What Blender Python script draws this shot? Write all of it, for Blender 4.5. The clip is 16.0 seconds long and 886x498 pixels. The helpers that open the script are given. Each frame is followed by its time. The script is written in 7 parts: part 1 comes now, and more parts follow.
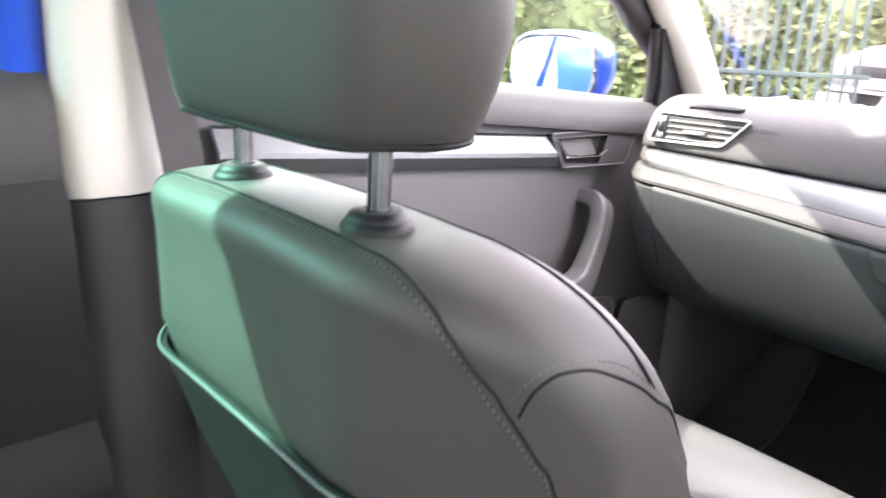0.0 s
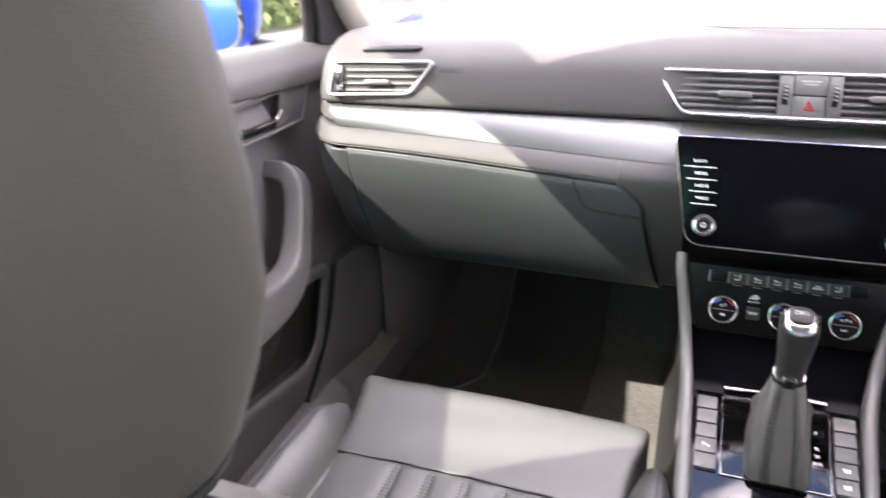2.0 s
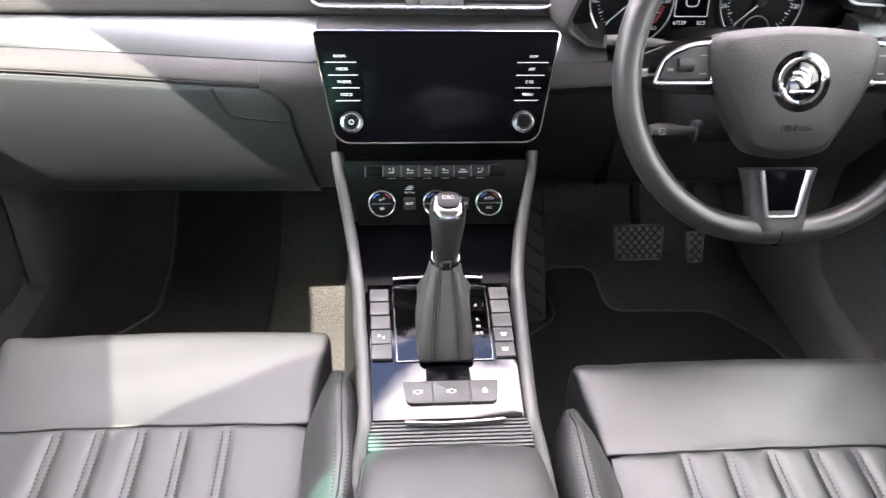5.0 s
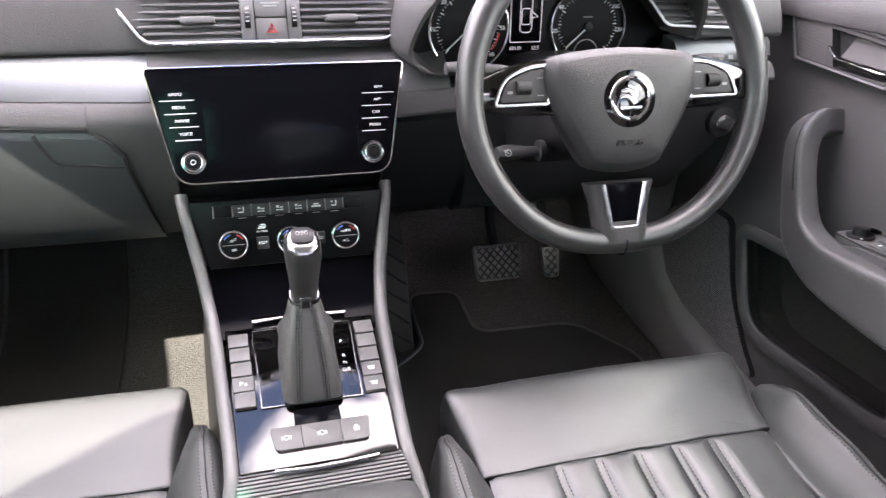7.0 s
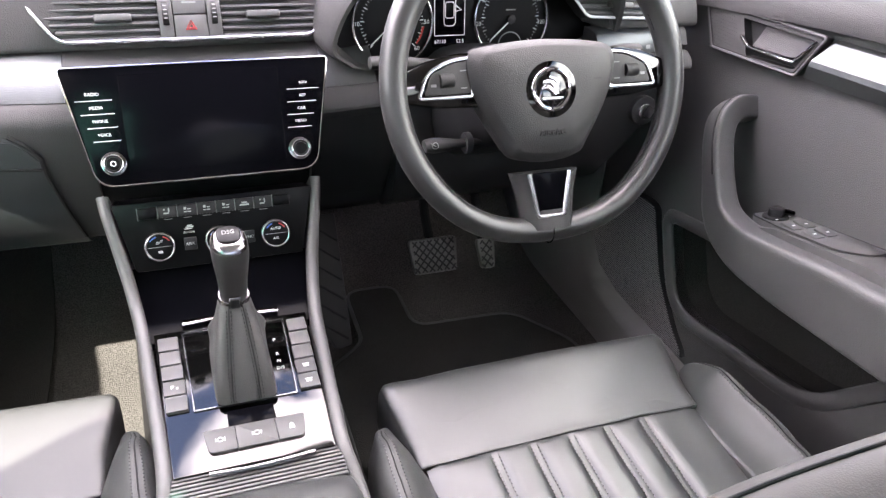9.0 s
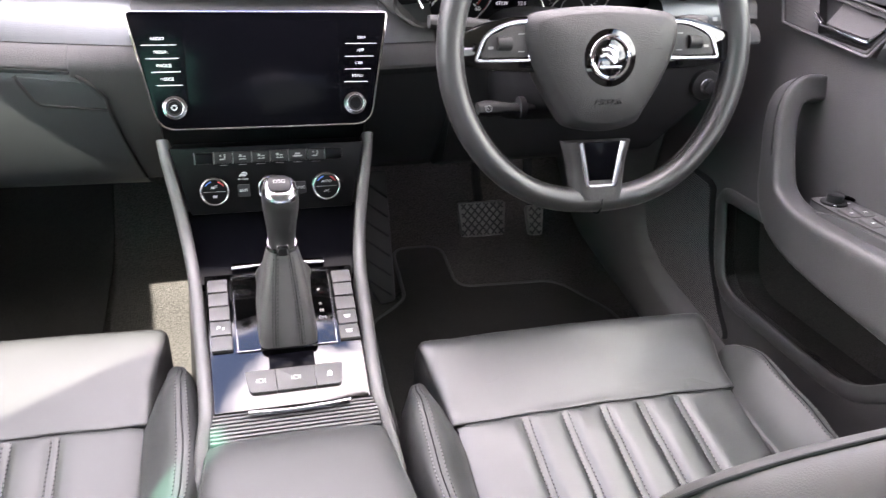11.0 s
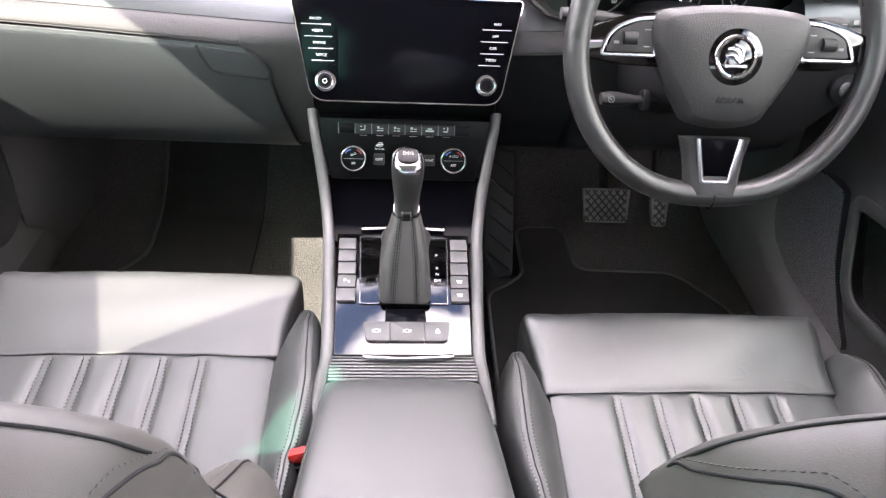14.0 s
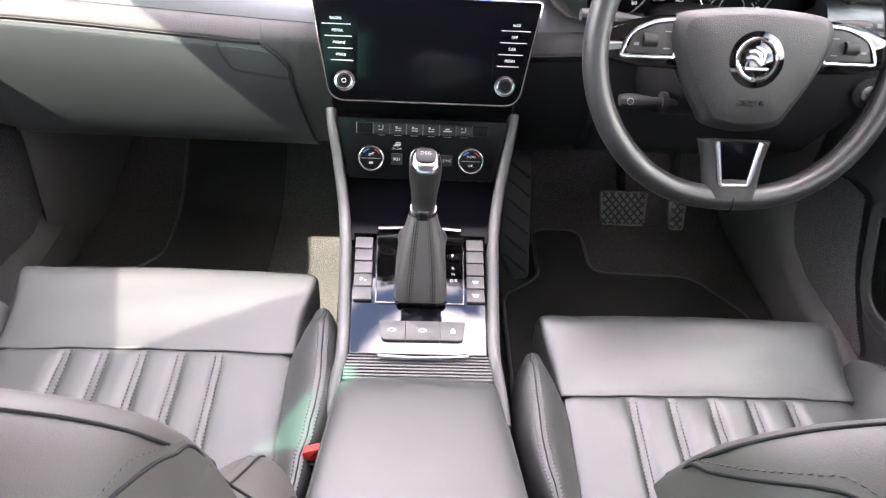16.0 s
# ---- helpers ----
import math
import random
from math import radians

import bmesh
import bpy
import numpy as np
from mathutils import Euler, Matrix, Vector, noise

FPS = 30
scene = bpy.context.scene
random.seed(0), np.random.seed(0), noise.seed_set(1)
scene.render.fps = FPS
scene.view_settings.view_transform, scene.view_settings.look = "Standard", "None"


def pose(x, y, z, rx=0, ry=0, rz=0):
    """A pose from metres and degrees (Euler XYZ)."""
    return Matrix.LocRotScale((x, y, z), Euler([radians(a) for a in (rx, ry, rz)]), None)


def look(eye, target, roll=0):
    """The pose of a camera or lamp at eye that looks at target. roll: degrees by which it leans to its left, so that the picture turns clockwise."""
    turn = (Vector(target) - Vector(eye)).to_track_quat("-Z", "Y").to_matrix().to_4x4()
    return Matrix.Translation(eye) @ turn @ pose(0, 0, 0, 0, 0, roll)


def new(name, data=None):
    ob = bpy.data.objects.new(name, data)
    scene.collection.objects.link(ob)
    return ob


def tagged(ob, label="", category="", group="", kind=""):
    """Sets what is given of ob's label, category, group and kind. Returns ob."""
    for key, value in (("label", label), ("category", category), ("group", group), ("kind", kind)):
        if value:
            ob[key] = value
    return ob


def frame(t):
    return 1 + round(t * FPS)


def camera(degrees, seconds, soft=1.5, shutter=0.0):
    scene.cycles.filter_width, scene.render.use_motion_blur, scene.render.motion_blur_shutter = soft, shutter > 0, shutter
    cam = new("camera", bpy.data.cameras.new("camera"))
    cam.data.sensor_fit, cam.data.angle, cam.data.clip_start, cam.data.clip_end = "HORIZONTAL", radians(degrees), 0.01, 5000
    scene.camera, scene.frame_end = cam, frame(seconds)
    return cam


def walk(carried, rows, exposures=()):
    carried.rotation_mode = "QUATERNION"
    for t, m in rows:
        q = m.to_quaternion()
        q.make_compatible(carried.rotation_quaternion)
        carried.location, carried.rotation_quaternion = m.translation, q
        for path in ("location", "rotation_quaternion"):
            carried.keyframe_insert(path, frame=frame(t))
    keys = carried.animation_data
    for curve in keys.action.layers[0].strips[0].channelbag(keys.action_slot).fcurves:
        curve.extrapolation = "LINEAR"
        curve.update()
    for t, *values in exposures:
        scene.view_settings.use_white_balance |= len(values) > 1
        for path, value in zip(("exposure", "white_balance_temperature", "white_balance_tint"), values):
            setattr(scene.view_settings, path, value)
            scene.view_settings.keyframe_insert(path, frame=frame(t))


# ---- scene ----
cam = camera(61.1, 16.0, soft=1.3, shutter=0.5)
PATH = [
    (0, (0.069, -1.036, 1.012), (-1.3640, 0.2240, 0.4140), 1.60),
    (0.5, (0.016, -1.020, 1.026), (-1.2423, 0.4177, 0.4341), 0.37),
    (1, (-0.013, -1.013, 1.045), (-1.0855, 0.5424, 0.3903), -1.06),
    (1.5, (-0.010, -0.957, 1.093), (-0.8962, 0.6648, 0.3295), -2.82),
    (2, (-0.084, -0.911, 1.097), (-0.7650, 0.7450, 0.2060), -3.40),
    (2.5, (-0.080, -0.873, 1.098), (-0.5426, 0.7964, 0.0983), -3.08),
    (3, (-0.065, -0.883, 1.080), (-0.3883, 0.7784, 0.0151), -2.96),
    (3.5, (-0.054, -0.885, 1.088), (-0.2481, 0.7665, -0.0231), -2.13),
    (4, (-0.059, -0.879, 1.079), (-0.1320, 0.7681, -0.0519), -0.63),
    (6.5, (-0.050, -0.864, 1.078), (0.3539, 0.7889, 0.0281), 3.14),
    (7, (-0.048, -0.861, 1.073), (0.4435, 0.7798, 0.0412), 3.29),
    (7.5, (-0.047, -0.858, 1.078), (0.5343, 0.7552, 0.0491), 3.66),
    (8, (-0.044, -0.865, 1.074), (0.5934, 0.7342, 0.0560), 3.63),
    (10.5, (-0.027, -0.874, 1.076), (0.5455, 0.6957, -0.0244), 5.16),
    (11, (-0.031, -0.879, 1.077), (0.4630, 0.6993, -0.0500), 5.49),
    (11.5, (-0.025, -0.890, 1.082), (0.3786, 0.6979, -0.0656), 5.41),
    (12, (-0.014, -0.908, 1.096), (0.3042, 0.6861, -0.0682), 5.14),
    (12.5, (-0.020, -0.920, 1.099), (0.2312, 0.6751, -0.0799), 4.84),
    (13, (-0.014, -0.927, 1.106), (0.1722, 0.6661, -0.0877), 4.15),
    (13.5, (-0.013, -0.937, 1.112), (0.1382, 0.6598, -0.0835), 3.85),
    (14, (-0.016, -0.939, 1.111), (0.1220, 0.6603, -0.0833), 3.85),
    (14.5, (-0.016, -0.940, 1.110), (0.1074, 0.6612, -0.0818), 3.82),
    (15, (-0.019, -0.942, 1.108), (0.0948, 0.6640, -0.0793), 3.79),
    (15.5, (-0.017, -0.944, 1.104), (0.0852, 0.6668, -0.0768), 3.76),
    (16, (-0.017, -0.941, 1.110), (0.0795, 0.6616, -0.0823), 3.72),
]
walk(cam, [(t, look(eye, target, roll)) for t, eye, target, roll in PATH], exposures=[(0, 3.66, 6800, 38), (1.5, 3.38, 6950, 39), (3, 3.48, 6850, 37), (5, 3.60, 6900, 38), (9, 3.70, 6900, 38), (16, 3.76, 6900, 38)])

# x to the car's right, y ahead, z up; the dash screen stands at y = 0

# ---- world, sun, exposure ----
SUN_DIR = Vector((-0.503, -0.505, 0.708)).normalized()   # towards the sun: behind and to the passenger's side
world = bpy.data.worlds.new("world")
scene.world = world
world.use_nodes = True
wn, wl = world.node_tree.nodes, world.node_tree.links
wn.clear()
sky = wn.new("ShaderNodeTexSky")
sky.sky_type, sky.sun_disc = "NISHITA", False
sky.sun_elevation = math.asin(SUN_DIR.z)
sky.sun_rotation = math.atan2(SUN_DIR.x, SUN_DIR.y)
w_co = wn.new("ShaderNodeTexCoord")
w_map = wn.new("ShaderNodeMapping")
w_map.inputs["Scale"].default_value = (1.0, 1.0, 2.6)
w_map.inputs["Location"].default_value = (0.85, 0.4, 0.2)
w_noise = wn.new("ShaderNodeTexNoise")
w_noise.inputs["Scale"].default_value, w_noise.inputs["Detail"].default_value = 2.3, 8.0
w_ramp = wn.new("ShaderNodeValToRGB")
w_ramp.color_ramp.elements[0].position, w_ramp.color_ramp.elements[1].position = 0.42, 0.57
w_mix = wn.new("ShaderNodeMixRGB")
w_mix.inputs[2].default_value = (16.5, 16.5, 16.7, 1)
w_bg = wn.new("ShaderNodeBackground")
w_bg.inputs["Strength"].default_value = 0.15
w_out = wn.new("ShaderNodeOutputWorld")
wl.new(w_co.outputs["Generated"], w_map.inputs[0])
wl.new(w_map.outputs[0], w_noise.inputs[0])
wl.new(w_noise.outputs[0], w_ramp.inputs[0])
wl.new(w_ramp.outputs[0], w_mix.inputs[0])
wl.new(sky.outputs[0], w_mix.inputs[1])
wl.new(w_mix.outputs[0], w_bg.inputs[0])
wl.new(w_bg.outputs[0], w_out.inputs[0])
sun = new("sun", bpy.data.lights.new("sun", "SUN"))
sun.data.energy, sun.data.angle, sun.data.color = 3.0, radians(0.55), (1.0, 0.95, 0.88)
sun.matrix_world = look(SUN_DIR * 30, (0, 0, 0))


# ---- materials ----
def material(name, color, rough=0.5, metal=0.0, grain=0.0, grain_scale=600.0, vary=0.12, vary_scale=6.0, coat=0.0, spec=0.5, kind="noise", rough_vary=0.0, wrinkle=0.0):
    """Principled surface with colour and gloss varied at a large scale and a fine relief."""
    m = bpy.data.materials.new(name)
    m.use_nodes = True
    n, l = m.node_tree.nodes, m.node_tree.links
    b = n["Principled BSDF"]
    b.inputs["Metallic"].default_value, b.inputs["Roughness"].default_value = metal, rough
    b.inputs["Specular IOR Level"].default_value, b.inputs["Coat Weight"].default_value = spec, coat
    b.inputs["Coat Roughness"].default_value = 0.06
    co = n.new("ShaderNodeTexCoord")
    big = n.new("ShaderNodeTexNoise")
    big.inputs["Scale"].default_value, big.inputs["Detail"].default_value = vary_scale, 6.0
    l.new(co.outputs["Object"], big.inputs[0])
    mix = n.new("ShaderNodeMixRGB")
    mix.inputs[1].default_value = (*[c * (1 - vary) for c in color], 1)
    mix.inputs[2].default_value = (*[min(1, c * (1 + vary)) for c in color], 1)
    l.new(big.outputs[0], mix.inputs[0])
    l.new(mix.outputs[0], b.inputs["Base Color"])
    if rough_vary:
        mr = n.new("ShaderNodeMapRange")
        mr.inputs["From Min"].default_value, mr.inputs["From Max"].default_value = 0.15, 0.85
        mr.inputs["To Min"].default_value, mr.inputs["To Max"].default_value = rough - rough_vary, rough + rough_vary
        l.new(big.outputs[0], mr.inputs[0])
        l.new(mr.outputs[0], b.inputs["Roughness"])
    if grain:
        if kind == "leather":
            fine = n.new("ShaderNodeTexVoronoi")
            fine.inputs["Scale"].default_value = grain_scale
            height = fine.outputs["Distance"]
        else:
            fine = n.new("ShaderNodeTexNoise")
            fine.inputs["Scale"].default_value, fine.inputs["Detail"].default_value = grain_scale, 3.0
            height = fine.outputs[0]
        if kind == "brushed":
            mp = n.new("ShaderNodeMapping")
            mp.inputs["Scale"].default_value = (0.02, 1, 1)
            l.new(co.outputs["Object"], mp.inputs[0])
            l.new(mp.outputs[0], fine.inputs[0])
        else:
            l.new(co.outputs["Object"], fine.inputs[0])
        bump = n.new("ShaderNodeBump")
        bump.inputs["Strength"].default_value, bump.inputs["Distance"].default_value = grain, 0.0006
        l.new(height, bump.inputs["Height"])
        l.new(bump.outputs[0], b.inputs["Normal"])
        if wrinkle:
            soft_n = n.new("ShaderNodeTexNoise")
            soft_n.inputs["Scale"].default_value, soft_n.inputs["Detail"].default_value, soft_n.inputs["Distortion"].default_value = 9.0, 2.0, 0.0
            l.new(co.outputs["Object"], soft_n.inputs[0])
            crease = n.new("ShaderNodeBump")
            crease.inputs["Strength"].default_value, crease.inputs["Distance"].default_value = wrinkle, 0.006
            l.new(soft_n.outputs[0], crease.inputs["Height"])
            l.new(crease.outputs[0], bump.inputs["Normal"])
            if wrinkle > 0.2:
                # thin fold lines along the level lines of a stretched noise, broken up by a second one
                stretch = n.new("ShaderNodeMapping")
                stretch.inputs["Scale"].default_value = (0.55, 1.0, 1.0)
                fold = n.new("ShaderNodeTexNoise")
                fold.inputs["Scale"].default_value, fold.inputs["Detail"].default_value = 13.0, 2.5
                line = n.new("ShaderNodeValToRGB")
                line.color_ramp.elements[0].position, line.color_ramp.elements[1].position = 0.488, 0.512
                line.color_ramp.elements[0].color = (1, 1, 1, 1)
                line.color_ramp.elements.new(0.5).color = (0, 0, 0, 1)
                broken = n.new("ShaderNodeTexNoise")
                broken.inputs["Scale"].default_value = 7.0
                gate = n.new("ShaderNodeMapRange")
                gate.inputs["From Min"].default_value, gate.inputs["From Max"].default_value = 0.48, 0.60
                gate.inputs["To Max"].default_value = 0.22
                groove = n.new("ShaderNodeBump")
                groove.inputs["Distance"].default_value = 0.0006
                l.new(co.outputs["Object"], stretch.inputs[0])
                l.new(stretch.outputs[0], fold.inputs[0])
                l.new(co.outputs["Object"], broken.inputs[0])
                l.new(broken.outputs[0], gate.inputs[0])
                l.new(gate.outputs[0], groove.inputs["Strength"])
                l.new(fold.outputs[0], line.inputs[0])
                l.new(line.outputs[0], groove.inputs["Height"])
                l.new(groove.outputs[0], crease.inputs["Normal"])
        if kind == "carpet":
            m2 = n.new("ShaderNodeMixRGB")
            m2.blend_type = "MULTIPLY"
            m2.inputs[0].default_value = 0.75
            r2 = n.new("ShaderNodeValToRGB")
            r2.color_ramp.elements[0].position, r2.color_ramp.elements[1].position = 0.35, 0.62
            r2.color_ramp.elements[0].color = (0.25, 0.25, 0.25, 1)
            l.new(height, r2.inputs[0])
            l.new(mix.outputs[0], m2.inputs[1])
            l.new(r2.outputs[0], m2.inputs[2])
            l.new(m2.outputs[0], b.inputs["Base Color"])
            bump.inputs["Distance"].default_value = 0.003
    return m


def glass_material(name, tint, gloss=0.08):
    m = bpy.data.materials.new(name)
    m.use_nodes = True
    n, l = m.node_tree.nodes, m.node_tree.links
    n.clear()
    out, mix = n.new("ShaderNodeOutputMaterial"), n.new("ShaderNodeMixShader")
    tr, gl = n.new("ShaderNodeBsdfTransparent"), n.new("ShaderNodeBsdfGlossy")
    tr.inputs[0].default_value = (*tint, 1)
    gl.inputs["Roughness"].default_value = 0.02
    mix.inputs[0].default_value = gloss
    l.new(tr.outputs[0], mix.inputs[1])
    l.new(gl.outputs[0], mix.inputs[2])
    l.new(mix.outputs[0], out.inputs[0])
    return m


def glow_material(name, color, strength):
    m = material(name, color, 0.4)
    b = m.node_tree.nodes["Principled BSDF"]
    b.inputs["Emission Color"].default_value, b.inputs["Emission Strength"].default_value = (*color, 1), strength
    return m


LEATHER = material("black_leather", (0.042, 0.0437, 0.0435), 0.44, grain=0.12, grain_scale=1500, vary=0.14, vary_scale=9, spec=0.48, kind="leather", rough_vary=0.10, wrinkle=0.12)
LEATHER_SIDE = material("black_leather_side", (0.055, 0.051, 0.047), 0.52, grain=0.09, grain_scale=1300, vary=0.14, vary_scale=7, spec=0.32, kind="leather", rough_vary=0.06)
LEATHER_WORN = material("creased_black_leather", (0.0395, 0.0415, 0.0415), 0.36, grain=0.12, grain_scale=1400, vary=0.16, vary_scale=7, spec=0.7, kind="leather", rough_vary=0.11, wrinkle=0.34)
WHEEL_LEATHER = material("wheel_leather", (0.025, 0.0245, 0.0245), 0.36, spec=0.6, grain=0.12, grain_scale=1500, vary=0.12, vary_scale=14, kind="leather", rough_vary=0.03)
THREAD = material("grey_thread", (0.115, 0.114, 0.113), 0.7, grain=0.4, grain_scale=2500)
SEAM = material("seam_shadow_leather", (0.014, 0.014, 0.015), 0.7, grain=0.2, spec=0.2)
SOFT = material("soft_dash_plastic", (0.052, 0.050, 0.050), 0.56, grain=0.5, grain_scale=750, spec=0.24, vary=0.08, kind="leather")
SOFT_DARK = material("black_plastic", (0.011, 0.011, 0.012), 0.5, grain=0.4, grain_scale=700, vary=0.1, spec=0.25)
HARD = material("hard_door_plastic", (0.068, 0.066, 0.067), 0.44, grain=0.42, grain_scale=750, vary=0.1, kind="leather")
RUBBER = material("black_rubber", (0.008, 0.008, 0.008), 0.65, grain=0.5, grain_scale=500)
CARPET = material("charcoal_carpet", (0.130, 0.122, 0.116), 0.95, grain=1.0, grain_scale=420, vary=0.3, spec=0.1, kind="carpet")
MAT_PILE = material("velour_mat", (0.080, 0.075, 0.073), 0.95, grain=1.0, grain_scale=800, vary=0.3, spec=0.1, kind="carpet")
LINING = material("cream_headlining", (0.62, 0.58, 0.53), 0.8, grain=0.4, grain_scale=900, vary=0.05)
SILVER = material("brushed_silver_trim", (0.115, 0.121, 0.123), 0.46, metal=0.85, grain=0.25, grain_scale=900, vary=0.05, kind="brushed")
CHROME = material("chrome", (0.66, 0.66, 0.67), 0.08, metal=1.0, vary=0.04)
VENT_SILVER = material("silver_vent_paint", (0.30, 0.30, 0.31), 0.38, metal=0.55, vary=0.04)
SATIN = material("satin_chrome", (0.36, 0.36, 0.37), 0.26, metal=1.0, vary=0.05)
DARK_CHROME = material("dark_chrome", (0.20, 0.20, 0.205), 0.18, metal=1.0, vary=0.06)
PIANO = material("piano_black", (0.002, 0.002, 0.002), 0.06, spec=0.6, vary=0.1)
SCREEN_GLASS = material("screen_glass", (0.0022, 0.0022, 0.0032), 0.14, spec=0.03, vary=0.1)
PANEL_BLACK = material("console_black", (0.003, 0.003, 0.0035), 0.34, grain=0.12, grain_scale=800, vary=0.15, spec=0.12)
BIN = material("dark_felt_lining", (0.048, 0.044, 0.043), 0.95, grain=0.8, grain_scale=700, vary=0.3, spec=0.1, kind="carpet")
BOOT = material("boot_leather", (0.062, 0.061, 0.060), 0.46, grain=0.22, grain_scale=900, vary=0.12, vary_scale=30, spec=0.4, kind="leather")
KEY_DARK = material("dark_key", (0.022, 0.022, 0.023), 0.45, grain=0.2, grain_scale=900, spec=0.3)
STITCH_DARK = material("dark_thread", (0.07, 0.068, 0.066), 0.7, grain=0.4, grain_scale=2500)
BOSS = material("grained_airbag_plastic", (0.026, 0.025, 0.025), 0.48, grain=0.6, grain_scale=900, spec=0.4, vary=0.1, kind="leather")
GLOVE = material("hard_glovebox_plastic", (0.040, 0.045, 0.047), 0.42, grain=0.35, grain_scale=900, spec=0.4, vary=0.12, kind="leather", rough_vary=0.06)
RAIL_GREY = material("grey_rail_plastic", (0.098, 0.096, 0.096), 0.42, grain=0.2, grain_scale=900, spec=0.5, vary=0.08, kind="leather")
# rear door trim, darkened in colour to stand in for shade on it
REAR_TRIM = material("dark_rear_trim", (0.020, 0.019, 0.020), 0.6, grain=0.4, grain_scale=750, spec=0.2, vary=0.1, kind="leather")
KICK = material("grey_kick_plastic", (0.125, 0.120, 0.121), 0.45, grain=0.25, grain_scale=800, spec=0.4, vary=0.08, kind="leather")
BUTTON = material("grey_button", (0.085, 0.083, 0.083), 0.5, grain=0.2, grain_scale=900)
PRINT = material("white_print", (0.75, 0.75, 0.75), 0.6)
PRINT_GREY = material("grey_print", (0.22, 0.22, 0.22), 0.6)
PRINT_DIM = material("dim_white_print", (0.42, 0.42, 0.42), 0.6)
RED = material("red_plastic", (0.6, 0.025, 0.02), 0.4)
RED_PRINT = material("red_print", (0.55, 0.04, 0.04), 0.6)
BLUE_PRINT = material("blue_print", (0.05, 0.15, 0.6), 0.6)
BLUE_PAINT = material("blue_car_paint", (0.004, 0.075, 0.52), 0.32, metal=0.1, coat=0.35, vary=0.05)
NAVY_PAINT = material("navy_car_paint", (0.0018, 0.0052, 0.019), 0.5, metal=0.0, coat=0.02, vary=0.05, spec=0.12)
WHITE_PAINT = material("white_car_paint", (0.27, 0.27, 0.265), 0.4, coat=0.2, vary=0.03)
TYRE = material("tyre_rubber", (0.02, 0.02, 0.02), 0.8, grain=0.3, grain_scale=200)
ALLOY = material("alloy_wheel", (0.62, 0.62, 0.62), 0.3, metal=0.9)
GROUND = material("pale_concrete", (0.088, 0.080, 0.070), 0.9, grain=0.6, grain_scale=60, vary=0.22, vary_scale=0.5)
BRICK = material("grey_block_wall", (0.24, 0.22, 0.21), 0.9, grain=0.6, grain_scale=40, vary=0.2, vary_scale=3)
FENCE = material("green_fence_steel", (0.035, 0.052, 0.048), 0.7, metal=0.0, spec=0.2, vary=0.15)
LEAF = material("hedge_leaf", (0.075, 0.095, 0.03), 0.7, vary=0.45, vary_scale=3)
YELLOW = material("yellow_panel", (0.75, 0.42, 0.02), 0.5)
BELT = material("belt_webbing", (0.05, 0.047, 0.047), 0.8, grain=0.8, grain_scale=1400)
PEDAL_STEEL = material("worn_pedal_rubber", (0.095, 0.092, 0.088), 0.42, grain=0.5, grain_scale=300, vary=0.3, vary_scale=40)
MIRROR = material("mirror_glass", (0.45, 0.48, 0.49), 0.03, metal=1.0, vary=0.01)
WINDSCREEN = glass_material("windscreen_glass", (0.93, 0.97, 0.95), 0.04)
FRONT_GLASS = glass_material("front_door_glass", (0.86, 0.95, 0.88), 0.05)
REAR_GLASS = glass_material("green_tinted_glass", (0.46, 0.90, 0.76), 0.04)
DARK_GLASS = glass_material("dark_tinted_glass", (0.40, 0.46, 0.44), 0.04)
DISPLAY = glow_material("lit_display", (0.62, 0.62, 0.64), 0.05)

# ---- mesh helpers ----
ORIGIN = {}


def thing(name, base, label, category, group="", kind=""):
    """An empty at the base of a thing; its parts are given in car coordinates."""
    ob = new(name)
    ob.location = base
    ob.empty_display_size = 0.05
    ORIGIN[ob.name] = Vector(base)
    return tagged(ob, label, category, group, kind)


def finish(name, bm, mat, angle=35):
    me = bpy.data.meshes.new(name)
    bmesh.ops.recalc_face_normals(bm, faces=bm.faces)
    bm.to_mesh(me)
    bm.free()
    me.materials.append(mat)
    me.shade_smooth()
    me.set_sharp_from_angle(angle=radians(angle))
    return me


def part(name, bm, mat, parent, label="", kind="", angle=35):
    """Links a bmesh, given in car coordinates, as one mesh under a thing or a part."""
    base = ORIGIN[parent.name]
    bmesh.ops.translate(bm, verts=bm.verts, vec=-base)
    ob = new(name, finish(name, bm, mat, angle))
    ob.parent = parent
    ORIGIN[ob.name] = base
    return tagged(ob, label, kind=kind)


def single(name, bm, mat, label, category="", kind="", group="", angle=35):
    """A thing that is one mesh, with its origin at its lowest middle."""
    lo = Vector([min(v.co[i] for v in bm.verts) for i in range(3)])
    hi = Vector([max(v.co[i] for v in bm.verts) for i in range(3)])
    base = Vector(((lo.x + hi.x) / 2, (lo.y + hi.y) / 2, lo.z))
    bmesh.ops.translate(bm, verts=bm.verts, vec=-base)
    ob = new(name, finish(name, bm, mat, angle))
    ob.location = base
    ORIGIN[ob.name] = base
    return tagged(ob, label, category, group, kind)


